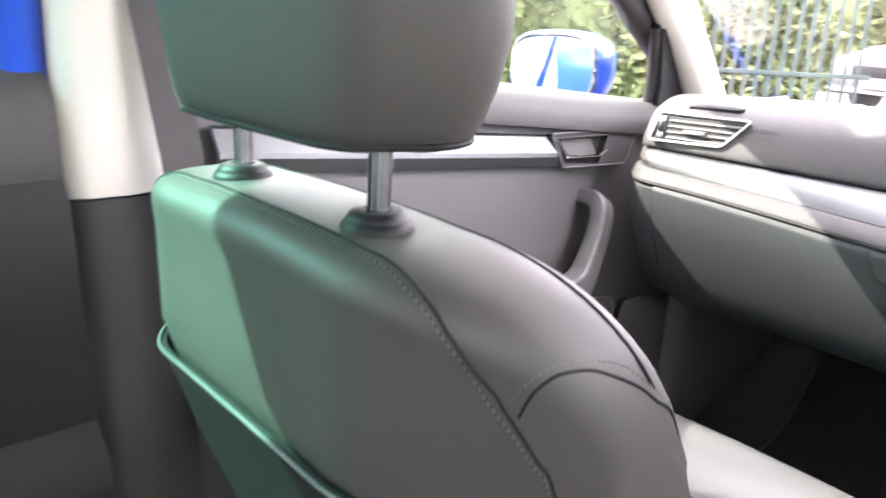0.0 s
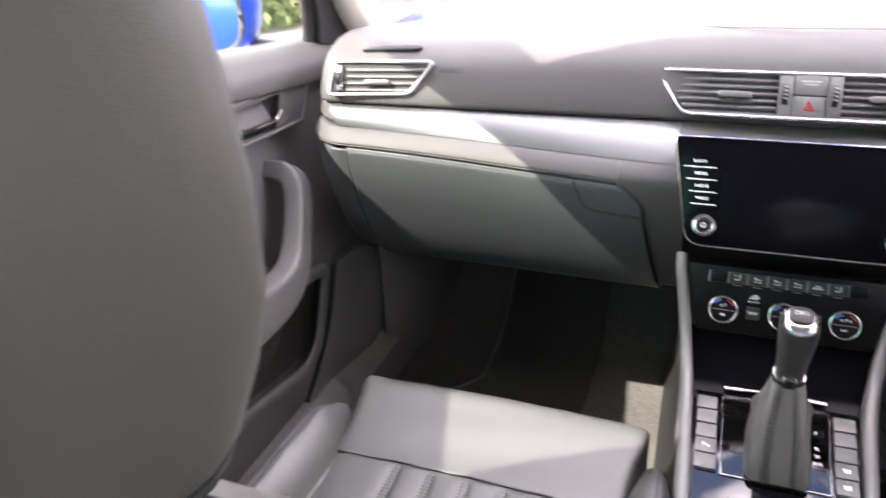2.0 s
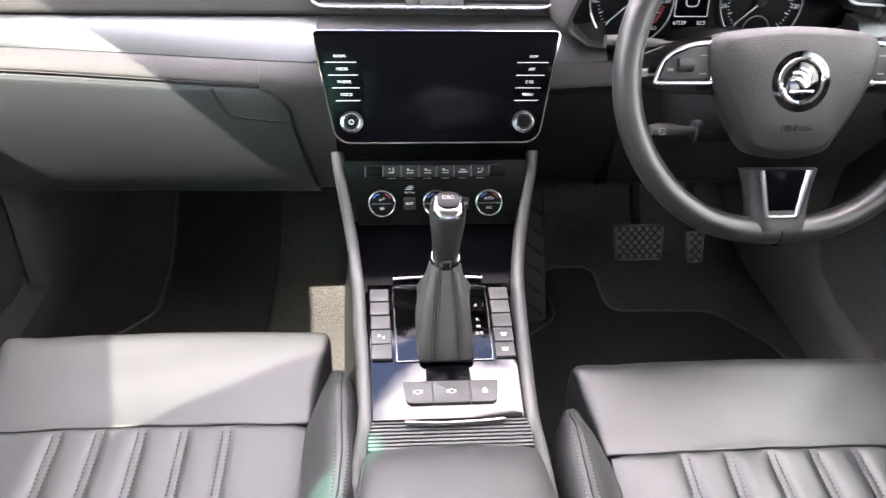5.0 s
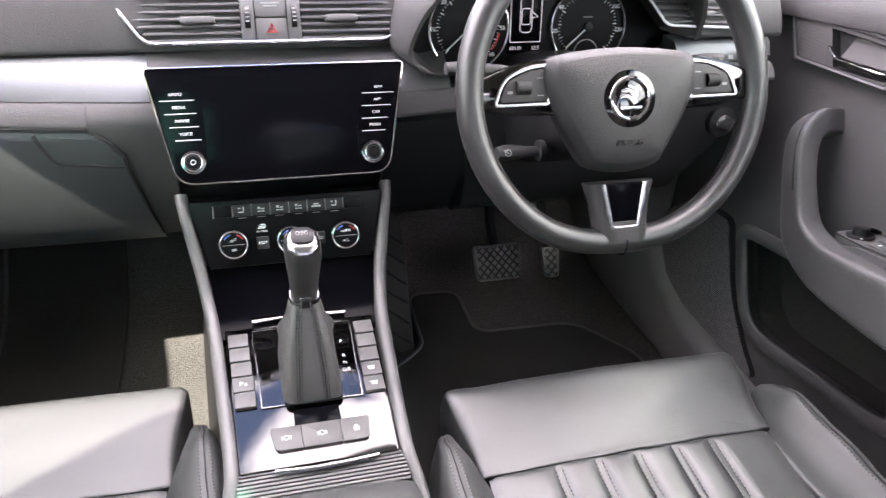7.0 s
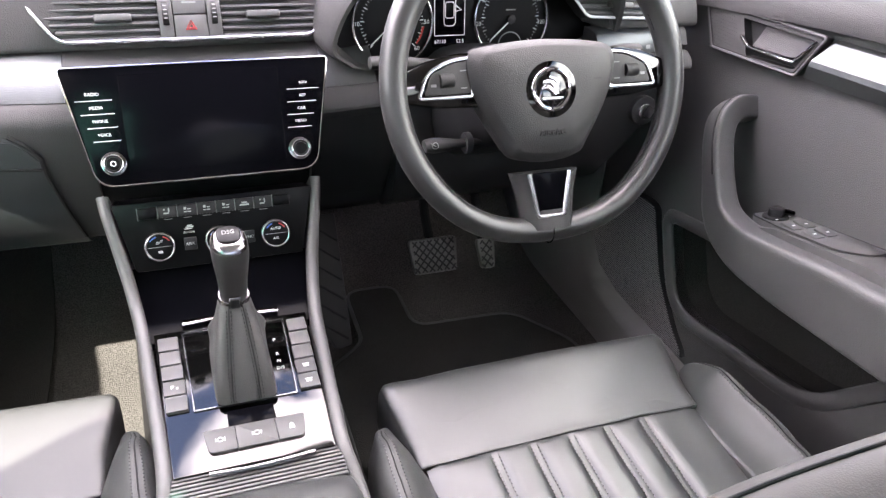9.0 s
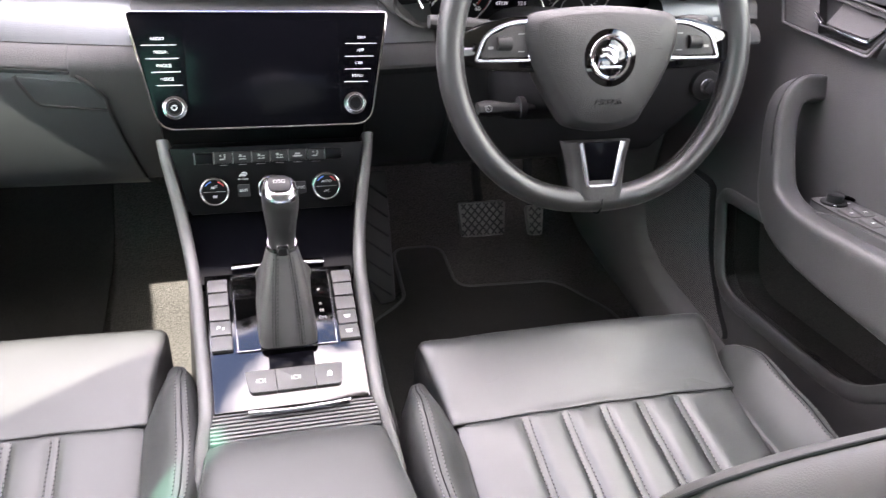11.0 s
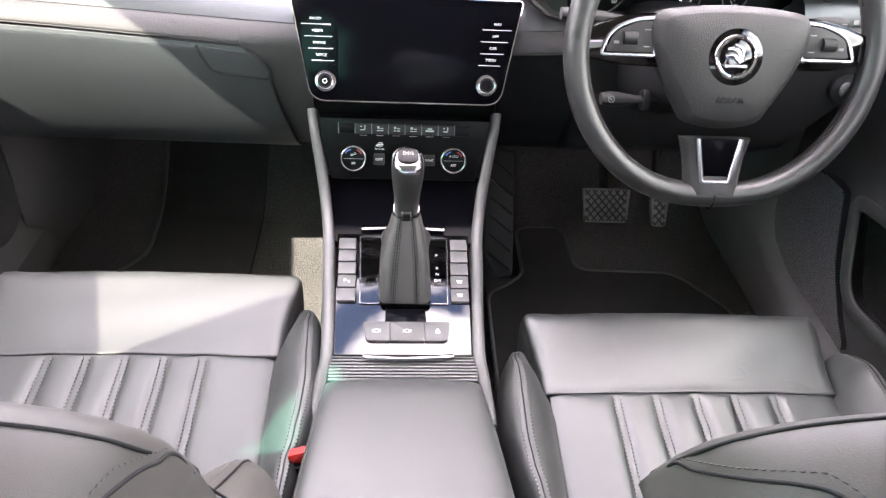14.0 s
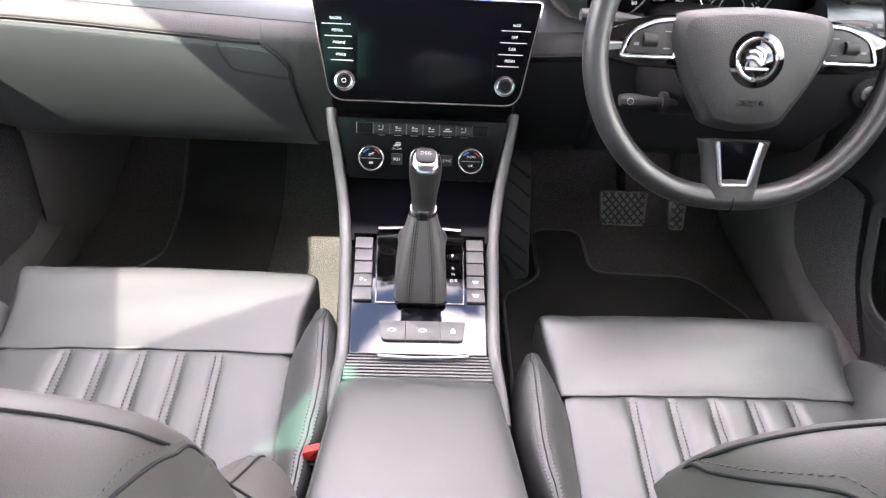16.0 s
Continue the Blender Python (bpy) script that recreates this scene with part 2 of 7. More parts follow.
def spline(pts, n, closed=False):
    """n points along a Catmull-Rom curve through pts."""
    p = [Vector(q) for q in pts]
    k = len(p)
    out = []
    spans = k if closed else k - 1
    for i in range(n):
        s = i * spans / (n if closed else n - 1)
        a = min(int(s), spans - 1)
        f = s - a
        if closed:
            p0, p1, p2, p3 = p[(a - 1) % k], p[a % k], p[(a + 1) % k], p[(a + 2) % k]
        else:
            p1, p2 = p[a], p[a + 1]
            p0 = p[a - 1] if a else p1 * 2 - p2
            p3 = p[a + 2] if a + 2 < k else p2 * 2 - p1
        out.append(0.5 * (2 * p1 + (p2 - p0) * f + (2 * p0 - 5 * p1 + 4 * p2 - p3) * f * f + (3 * p1 - p0 - 3 * p2 + p3) * f ** 3))
    return out


def lerp_table(x, table):
    """Smooth value at x from rows (x, value)."""
    if x <= table[0][0]:
        return table[0][1]
    for (a, u), (b, v) in zip(table, table[1:]):
        if x <= b:
            f = (x - a) / (b - a)
            f = f * f * (3 - 2 * f)
            return u + (v - u) * f
    return table[-1][1]


def loft(bm, rings, closed=True, cap=True, loop=False):
    """Skin between rings of equal counts. closed: each ring is a loop; loop: the last ring joins the first."""
    rows = [[bm.verts.new(p) for p in ring] for ring in rings]
    n = len(rows[0])
    pairs = list(zip(rows, rows[1:])) + ([(rows[-1], rows[0])] if loop else [])
    for a, b in pairs:
        for i in range(n if closed else n - 1):
            j = (i + 1) % n
            bm.faces.new((a[i], a[j], b[j], b[i]))
    if cap and closed and not loop:
        bm.faces.new(rows[0][::-1])
        bm.faces.new(rows[-1])
    return rows


def slab(bm, grid, thickness):
    """A sheet through a grid of points, given thickness against its normals."""
    rows = [[Vector(p) for p in r] for r in grid]
    h, w = len(rows), len(rows[0])
    back = []
    for i in range(h):
        line = []
        for j in range(w):
            du = rows[i][min(j + 1, w - 1)] - rows[i][max(j - 1, 0)]
            dv = rows[min(i + 1, h - 1)][j] - rows[max(i - 1, 0)][j]
            nrm = du.cross(dv)
            line.append(rows[i][j] - nrm.normalized() * thickness if nrm.length > 1e-12 else rows[i][j])
        back.append(line)
    a = [[bm.verts.new(p) for p in r] for r in rows]
    b = [[bm.verts.new(p) for p in r] for r in back]
    for i in range(h - 1):
        for j in range(w - 1):
            bm.faces.new((a[i][j], a[i][j + 1], a[i + 1][j + 1], a[i + 1][j]))
            bm.faces.new((b[i][j], b[i + 1][j], b[i + 1][j + 1], b[i][j + 1]))
    edge = [(0, j) for j in range(w)] + [(i, w - 1) for i in range(1, h)] + [(h - 1, j) for j in range(w - 2, -1, -1)] + [(i, 0) for i in range(h - 2, 0, -1)]
    for (i, j), (k, m) in zip(edge, edge[1:] + edge[:1]):
        bm.faces.new((a[i][j], b[i][j], b[k][m], a[k][m]))


def tube(bm, pts, r, n=10, closed=False, flat=1.0, up=(0, 0, 1), radii=None, cap=True):
    """A round bar along pts; flat squeezes it along the direction nearest to up."""
    pts = [Vector(p) for p in pts]
    rings = []
    k = len(pts)
    for i, p in enumerate(pts):
        d = (pts[(i + 1) % k] - pts[i - 1]) if closed else pts[min(i + 1, k - 1)] - pts[max(i - 1, 0)]
        d.normalize()
        u = Vector(up)
        side = d.cross(u)
        if side.length < 1e-4:
            side = d.cross(Vector((0.3, 1, 0.2)))
        side.normalize()
        u = side.cross(d).normalized()
        rr = radii[i] if radii else r
        rings.append([p + side * math.cos(2 * math.pi * a / n) * rr + u * math.sin(2 * math.pi * a / n) * rr * flat for a in range(n)])
    loft(bm, rings, True, cap, closed)


def rbox(bm, size, m=None, bevel=0.004, segs=2):
    """A box with rounded edges, centred at the pose m."""
    made = bmesh.ops.create_cube(bm, size=1.0)["verts"]
    bmesh.ops.scale(bm, vec=size, verts=made)
    edges = list({e for v in made for e in v.link_edges})
    if bevel:
        made = list({v for f in bmesh.ops.bevel(bm, geom=edges, offset=min(bevel, min(size) * 0.49), segments=segs, profile=0.5, affect="EDGES")["faces"] for v in f.verts} | {v for v in made if v.is_valid})
    bmesh.ops.transform(bm, matrix=m or Matrix(), verts=[v for v in made if v.is_valid])


def plane_frame(origin, right, up):
    """A pose whose x runs along right, y along up and z out of the face."""
    x = Vector(right).normalized()
    z = x.cross(Vector(up)).normalized()
    y = z.cross(x)
    m = Matrix((x, y, z)).transposed().to_4x4()
    return Matrix.Translation(origin) @ m


def round_poly(pts, r, n=5):
    """A polygon with rounded corners; r one radius or one for each corner."""
    out = []
    k = len(pts)
    for i in range(k):
        p, a, b = Vector(pts[i]), Vector(pts[i - 1]), Vector(pts[(i + 1) % k])
        q = r[i] if isinstance(r, (list, tuple)) else r
        da, db = (a - p), (b - p)
        c = min(q, da.length * 0.45, db.length * 0.45)
        s, e = p + da.normalized() * c, p + db.normalized() * c
        for j in range(n + 1):
            f = j / n
            out.append(s * (1 - f) ** 2 + p * 2 * f * (1 - f) + e * f * f)
    return out


def prism(bm, poly, m, low, high, bevel=0.0):
    """A polygon in the plane of m, from height low to high over it, with its upper rim chamfered."""
    poly = [Vector((p[0], p[1])) for p in poly]
    c = sum(poly, Vector((0, 0))) / len(poly)

    def ring(h, inset):
        out = []
        k = len(poly)
        for i, p in enumerate(poly):
            t = (poly[(i + 1) % k] - poly[i - 1])
            nrm = Vector((t.y, -t.x)).normalized() if t.length > 1e-9 else Vector((0, 0))
            if nrm.dot(p - c) < 0:
                nrm = -nrm
            q = p - nrm * inset
            out.append(m @ Vector((q.x, q.y, h)))
        return out

    rings = [ring(low, 0)]
    if bevel:
        rings += [ring(high - bevel, 0), ring(high - bevel * 0.3, bevel * 0.3), ring(high, bevel)]
    else:
        rings.append(ring(high, 0))
    loft(bm, rings)


def disc(bm, m, r, low, high, bevel=0.0, n=32):
    prism(bm, [(r * math.cos(2 * math.pi * i / n), r * math.sin(2 * math.pi * i / n)) for i in range(n)], m, low, high, bevel)


def ring_bar(bm, m, r, tube_r, h=0.0, n=40, k=8):
    tube(bm, [m @ Vector((r * math.cos(2 * math.pi * i / n), r * math.sin(2 * math.pi * i / n), h)) for i in range(n)], tube_r, k, True, up=tuple(m.to_3x3().col[2]))


def stitches(bm, pts, step=0.0058, length=0.0042, r=0.0007, lift=(0, 0, 0), start=0.0):
    """Short raised threads along a line."""
    pts = [Vector(p) + Vector(lift) for p in pts]
    walked, due = 0.0, start
    for a, b in zip(pts, pts[1:]):
        d = b - a
        if d.length < 1e-7:
            continue
        t = d.normalized()
        while due < walked + d.length:
            p = a + t * (due - walked)
            side = t.cross(Vector((0.2, 0.1, 1))).normalized()
            u = side.cross(t)
            ring = lambda q, s: [q + side * r * s, q + u * r * s, q - side * r * s, q - u * r * s]
            loft(bm, [ring(p - t * length / 2, 0.5), ring(p - t * length / 4, 1), ring(p + t * length / 4, 1), ring(p + t * length / 2, 0.5)])
            due += step
        walked += d.length


def letters(text, size, m, mat, parent, name="lettering", depth=0.0003):
    """Raised print in the built-in font, centred on the pose m."""
    cu = bpy.data.curves.new(name, "FONT")
    cu.body, cu.size, cu.extrude, cu.align_x, cu.align_y = text, size, depth, "CENTER", "CENTER"
    cu.resolution_u = 3
    tmp = bpy.data.objects.new(name, cu)
    me = bpy.data.meshes.new_from_object(tmp)
    bpy.data.objects.remove(tmp)
    bpy.data.curves.remove(cu)
    base = ORIGIN[parent.name]
    me.transform(Matrix.Translation(-base) @ m)
    me.materials.clear()
    me.materials.append(mat)
    ob = new(name, me)
    ob.parent = parent
    ORIGIN[ob.name] = base
    return ob


def bars(rows, m, mat, parent, name="print", h=0.0004):
    """Plain printed bars: rows of (x, y, width, height) in the plane of m; an icon is one part, other bars are single."""
    if name != "icon" and len(rows) > 1:
        return [bars([r], m, mat, parent, name, h) for r in rows]
    bm = bmesh.new()
    for x, y, w, t in rows:
        prism(bm, [(x - w / 2, y - t / 2), (x + w / 2, y - t / 2), (x + w / 2, y + t / 2), (x - w / 2, y + t / 2)], m, 0, h)
    return part(name, bm, mat, parent)

# ---- the car's shell ----
GROUND_Z = -0.35
FLOOR = [(-1.75, 0.19), (-1.0, 0.19), (-0.3, 0.19), (0.1, 0.19), (0.3, 0.19), (0.42, 0.215), (0.58, 0.36), (0.68, 0.60)]   # y and z of the floor pan


def shell():
    # floor pan with rising toe boards
    bm = bmesh.new()
    slab(bm,
         [[(float(x), q.y, q.z) for x in np.linspace(-0.78, 0.78, 25)] for q in spline([(0, *p) for p in FLOOR], 40)], 0.03)
    single("floor", bm, CARPET, "charcoal carpet on the car's floor", kind="structure")
    # bulkhead and rear closing wall
    bm = bmesh.new()
    rbox(bm, (1.62, 0.03, 0.62), pose(0, 0.72, 0.435), 0.005)
    single("wall_front", bm, SOFT_DARK, "black bulkhead behind the dashboard", kind="structure")
    bm = bmesh.new()
    rbox(bm, (1.62, 0.05, 0.85), pose(0, -1.95, 0.52), 0.01)
    single("wall_rear", bm, SOFT_DARK, "dark wall behind the rear bench", kind="structure")
    # roof lining with a blue outer skin
    bm = bmesh.new()
    rows = []
    for f in np.linspace(0.0, 1.0, 20):
        row = []
        for x in np.linspace(-0.66, 0.66, 21):
            y = -1.9 + f * (1.775 - 0.37 * x * x)
            row.append((float(x), float(y), 1.322 - (0.09 - 0.040 * min(1, max(0, (-0.85 - y) / 0.25))) * (abs(x) / 0.66) ** 2.2 - 0.05 * (y + 1.1) ** 2))
        rows.append(row)
    slab(bm, rows, 0.012)
    single("ceiling", bm, LINING, "cream woven headlining", kind="structure")
    bm = bmesh.new()
    slab(bm, [[(x * 1.06, y, z + 0.05) for x, y, z in r] for r in rows], 0.012)
    single("roof", bm, BLUE_PAINT, "blue painted steel car roof", kind="structure")
    for sx, side in ((-1, "left"), (1, "right")):
        # sill with a plastic kick plate
        bm = bmesh.new()
        loft(bm, [[(sx * x, y, z) for x, z in (((0.66, 0.19), (0.665, 0.26), (0.70, 0.30), (0.76, 0.30), (0.82, 0.26), (0.82, 0.05), (0.70, 0.05)) if sx < 0 else ((0.683, 0.19), (0.687, 0.235), (0.693, 0.262), (0.702, 0.277), (0.72, 0.283), (0.77, 0.283), (0.82, 0.25), (0.82, 0.05), (0.70, 0.05)))] for y in np.linspace(-1.8, 0.3, 12).tolist()])
        single("sill_" + side, bm, KICK, "grey plastic door sill trim", kind="structure")
        # wing side outside the footwell
        bm = bmesh.new()
        slab(bm, [[(sx * d, y, z) for d, z in ((0.80, 0.06), (0.82, 0.30), (0.83, 0.60), (0.80, 0.80), (0.765, 0.83))] for y in np.linspace(0.20, 0.80, 6).tolist()], 0.02 if sx > 0 else -0.02)
        single("wing_side_" + side, bm, BLUE_PAINT, "blue painted front wing beside the footwell", kind="structure")
        # kick panel in front of the door, its rear edge cut round the speaker grille
        bm = bmesh.new()
        rows = []
        cut = [(0.19, -0.35), (0.268, -0.35), (0.280, -0.05), (0.288, 0.062), (0.30, 0.10), (0.323, 0.150), (0.371, 0.183), (0.45, 0.20), (0.80, 0.21)] if sx > 0 else [(0.19, 0.235), (0.80, 0.235)]
        for u in [0.0, 0.012, 0.035, 0.07] + np.linspace(0.12, 1, 14).tolist():
            row = []
            for z in np.linspace(0.19, 0.31, 20).tolist() + np.linspace(0.325, 0.70, 16).tolist():
                y = lerp_table(z, cut) + u * (0.66 - lerp_table(z, cut))
                f = max(0, (y - 0.20) / 0.42)
                swell = math.sin(math.pi * min(1, max(0, (z - 0.2) / 0.55)))
                if sx < 0:
                    x = 0.692 - 0.055 * f - 0.022 * swell * (0.3 + 0.7 * f)
                else:
                    x = 0.690 - 0.006 * f - 0.012 * swell * f + 0.010 * max(0, (0.235 - z) / 0.045) ** 2
                row.append((sx * (x + 0.014 * (1 - min(1, u / 0.07)) ** 2), y, z))
            rows.append(row)
        slab(bm, rows if sx < 0 else [r[::-1] for r in rows], 0.02)
        kick = single("kick_panel_" + side, bm, KICK, "grey plastic kick panel beside the footwell", kind="structure", angle=60)
        if sx > 0:
            bm = bmesh.new()
            tube(bm, spline([(0.682, 0.132, 0.198), (0.6865, 0.112, 0.235), (0.690, 0.092, 0.262), (0.697, 0.080, 0.280)], 16), 0.0011, 6)
            part("panel_joint", bm, SEAM, kick)
        # windscreen pillar: cream inside, blue outside
        path = [(sx * 0.745, 0.44, 0.78), (sx * 0.722, 0.30, 0.89), (sx * 0.708, 0.215, 0.97), (sx * 0.702, 0.14, 1.034), (sx * 0.692, 0.0, 1.105), (sx * 0.682, -0.12, 1.158), (sx * 0.668, -0.25, 1.196)]
        bm = bmesh.new()
        tube(bm, spline(path, 24), 0.056, 16, flat=0.72, up=(sx * -0.5, 0, 1), radii=np.linspace(0.058, 0.040, 24).tolist())
        single("a_pillar_" + side, bm, LINING, "cream trimmed windscreen pillar", kind="structure")
        bm = bmesh.new()
        tube(bm, [Vector(p) + Vector((sx * 0.055, 0.0, 0.006)) for p in spline(path, 24)], 0.034, 12, flat=0.75, up=(sx * -0.5, 0, 1))
        single("a_pillar_skin_" + side, bm, BLUE_PAINT, "blue painted outside of the windscreen pillar", kind="structure")
        # roof rail
        bm = bmesh.new()
        tube(bm, spline([(sx * 0.670, -0.24, 1.196), (sx * 0.655, -0.40, 1.236), (sx * 0.645, -0.65, 1.270), (sx * 0.652, -1.0, 1.310), (sx * 0.652, -1.3, 1.310), (sx * 0.64, -1.6, 1.265), (sx * 0.62, -1.9, 1.17)], 30), 0.05, 14, flat=0.8, radii=[0.034, 0.038, 0.044] + [0.05] * 10 + [0.044] * 17)
        single("roof_rail_" + side, bm, LINING, "cream roof rail over the doors", kind="structure")
        # door pillar: cream above, dark below
        bm = bmesh.new()
        rings = []
        for z, y0, y1, xi in ((0.825, -0.838, -0.728, 0.715), (0.90, -0.838, -0.736, 0.712), (1.0, -0.836, -0.748, 0.70), (1.12, -0.838, -0.77, 0.672), (1.25, -0.85, -0.79, 0.625)):
            rings.append([(sx * x, y, z) for x, y in ((xi + 0.05, y1), (xi + 0.012, y1), (xi, y1 - 0.02), (xi - 0.006, (y0 + y1) / 2), (xi, y0 + 0.02), (xi + 0.012, y0), (xi + 0.05, y0))])
        loft(bm, rings)
        single("b_pillar_" + side, bm, LINING, "cream upper trim of the door pillar", kind="structure", angle=60)
        bm = bmesh.new()
        rings = []
        for z, y0, y1, xi in ((0.19, -0.834, -0.70, 0.70), (0.45, -0.833, -0.72, 0.715), (0.70, -0.833, -0.73, 0.718), (0.822, -0.833, -0.73, 0.718)):
            rings.append([(sx * x, y, z) for x, y in ((xi + 0.05, y1), (xi + 0.012, y1), (xi, y1 - 0.02), (xi - 0.006, (y0 + y1) / 2), (xi, y0 + 0.02), (xi + 0.012, y0), (xi + 0.05, y0))])
        loft(bm, rings)
        single("b_pillar_foot_" + side, bm, SOFT, "dark lower trim of the door pillar", kind="structure", angle=60)
        bm = bmesh.new()
        tube(bm, [(sx * 0.775, -0.862, 0.1), (sx * 0.770, -0.858, 0.8), (sx * 0.75, -0.858, 1.0), (sx * 0.695, -0.868, 1.25)], 0.023, 12)
        single("b_pillar_skin_" + side, bm, BLUE_PAINT, "blue painted steel of the door pillar", kind="structure")
        # rear side closing above the rear wheel
        bm = bmesh.new()
        loft(bm, [[(sx * x, y, z) for x, y in ((0.70, -1.95), (0.70, -1.72), (0.80, -1.70), (0.80, -1.95))] for z in (0.1, 0.9, 1.2)])
        single("c_pillar_" + side, bm, LINING, "cream trimmed rear pillar", kind="structure")
    # windscreen and rear window
    for name, rows, mat, label in (
            ("window_windscreen", [[(x, 0.62 - 0.06 * x * x, 0.845) for x in np.linspace(-0.74, 0.74, 13)], [(x, 0.2 - 0.06 * x * x, 1.06) for x in np.linspace(-0.69, 0.69, 13)], [(x, -0.15 - 0.33 * x * x, 1.272 - 0.10 * x * x) for x in np.linspace(-0.64, 0.64, 13)]], WINDSCREEN, "clear laminated windscreen"),
            ("window_rear", [[(x, -1.93, 0.93) for x in np.linspace(-0.66, 0.66, 9)], [(x, -1.88, 1.2) for x in np.linspace(-0.62, 0.62, 9)]], DARK_GLASS, "dark tinted rear window")):
        bm = bmesh.new()
        slab(bm, [[tuple(map(float, p)) for p in r] for r in rows], 0.005)
        single(name, bm, mat, label, kind="structure")


# ---- seats ----
def build_seat(name, cx, dy, back_dy, label, short=0.0):
    t = thing(name, (cx, -0.42 + dy, 0.20), label, "car seat", "front seats")
    Z = 0.0

    def W(x, y, z):
        return Vector((cx + x, y + dy, z + Z))

    def C(x, y, z):
        """A point of the cushion, which sits a little further in than the backrest."""
        return W(x + (0.010 if cx < 0 else 0.004), y + (0.005 if cx < 0 else 0.007), z)

    # thigh section of the cushion
    bm = bmesh.new()
    prof = [(-0.276, 0.36), (-0.2808, 0.425), (-0.2822, 0.4470), (-0.2814, 0.4490), (-0.2795, 0.4499), (-0.270, 0.4514), (-0.235, 0.4585), (-0.195, 0.468), (-0.166, 0.4735), (-0.150, 0.4695), (-0.1405, 0.452), (-0.140, 0.42), (-0.150, 0.37)]
    prof = [Vector((0, q.y + short * min(1, max(0, (-0.16 - q.y) / 0.11)), q.z)) for q in spline([(0, *p) for p in prof], 46)]
    rings = []
    for x in [-0.194, -0.1935, -0.192, -0.188, -0.178, -0.15, -0.1, -0.05, 0, 0.05, 0.1, 0.15, 0.178, 0.188, 0.192, 0.1935, 0.194]:
        e = abs(x) / 0.194
        drop = 0.005 * max(0, (e - 0.965) / 0.035) ** 2 + 0.004 * e * e - 0.003
        rings.append([C(x * (0.935 if q.y < -0.24 else 0.935 + 0.065 * min(1, (q.y + 0.24) / 0.08)), q.y - (0.004 * max(0, (e - 0.95) / 0.05) ** 2 if q.y > -0.16 else 0), q.z - drop * (1 if q.z > 0.42 else 0) + 0.0010 * math.sin(x * 61 + q.y * 40) + 0.0007 * math.sin(x * 140 - q.y * 95)) for q in prof])
    loft(bm, rings)
    part("thigh_cushion", bm, LEATHER if cx < 0 else LEATHER_WORN, t, angle=50)
    # pleated middle of the cushion
    bm = bmesh.new()
    pleats = [p * (1.0 if cx < 0 else 1.06) for p in (-0.09, -0.045, 0.0, 0.045, 0.09)]
    grid = []
    xs = sorted({round(v, 4) for v in np.linspace(-0.174, 0.174, 30)} | {round(p + d, 4) for p in pleats for d in (-0.012, -0.008, -0.006, -0.0045, -0.003, -0.0015, 0, 0.0015, 0.003, 0.0045, 0.006, 0.008, 0.012)})

    def mid_z(x, y):
        f = (-0.283 - y) / 0.38
        z = 0.4495 - 0.020 * math.sin(min(1, f * 1.3) * math.pi * 0.55) + 0.004 * math.cos(x * 9)
        roll = min(1, max(0, (-0.2828 - y) / 0.004)) ** 0.5
        z -= 0.0022 * (1 - roll)
        deep = min(1, max(0, (-0.284 - y) / 0.02)) ** 0.6
        for p in pleats:
            d = x - p
            z += (-0.0042 * math.exp(-(d / 0.0072) ** 2) + 0.0016 * math.exp(-(d / 0.0026) ** 2) + 0.0012 * math.exp(-((abs(d) - 0.015) / 0.008) ** 2)) * deep
        if abs(x) > 0.165:
            z -= 0.004 * ((abs(x) - 0.165) / 0.009) ** 2
        return z + 0.0006 * math.sin(x * 70 + y * 31) * math.sin(y * 53)

    for y in [-0.2826, -0.284, -0.286, -0.290, -0.296] + np.linspace(-0.31, -0.68, 22).tolist():
        grid.append([C(x * (1 + 0.10 * (-0.283 - y)), y + short, mid_z(x, y)) for x in xs])
    slab(bm, grid, -0.03)
    part("pleated_cushion", bm, LEATHER if cx < 0 else LEATHER_WORN, t, angle=60)
    bm, holes = bmesh.new(), bmesh.new()
    for p in pleats:
        for d in (-0.0040, 0.0040):
            line = [C((p + d) * (1 + 0.10 * (-0.283 - y)), y + short, mid_z(p + d, y) + 0.0006) for y in np.linspace(-0.290, -0.60, 80).tolist()]
            stitches(bm, line, 0.0050, 0.0036, 0.0007)
            stitches(holes, line, 0.0050, 0.0016, 0.0008, start=0.0025)
    part("pleat_stitching", bm, THREAD, t, kind="stuff")
    part("needlework", holes, SEAM, t, kind="stuff")
    bm = bmesh.new()
    tube(bm, [C(x, -0.2824 + short, 0.4480 + 0.004 * math.cos(x * 9)) for x in np.linspace(-0.174, 0.174, 24).tolist()], 0.0007, 6)
    part("cross_seam", bm, SEAM, t)
    # side bolsters of the cushion
    def bolster_ring(y):
        g = min(1, max(0, (-0.204 - y) / 0.05)) ** 0.5
        top = 0.450 + 0.035 * g + 0.02 * max(0, (-0.5 - y)) / 0.2
        out = lerp_table(-y, [(0.207, 0.212), (0.213, 0.221), (0.240, 0.230), (0.295, 0.236), (0.35, 0.238), (0.39, 0.235), (0.426, 0.228), (0.466, 0.214), (0.56, 0.205)] if cx > 0 else [(0.207, 0.212), (0.213, 0.221), (0.240, 0.230), (0.295, 0.238), (0.35, 0.242), (0.39, 0.240), (0.426, 0.235), (0.466, 0.227), (0.56, 0.216)])
        inn = 0.1915 - 0.0200 * min(1, (-0.208 - y) / 0.075) - 0.012 * max(0, (-0.283 - y)) / 0.38 * -1.0
        w = out - inn
        low = min(0.4435, top - 0.012)
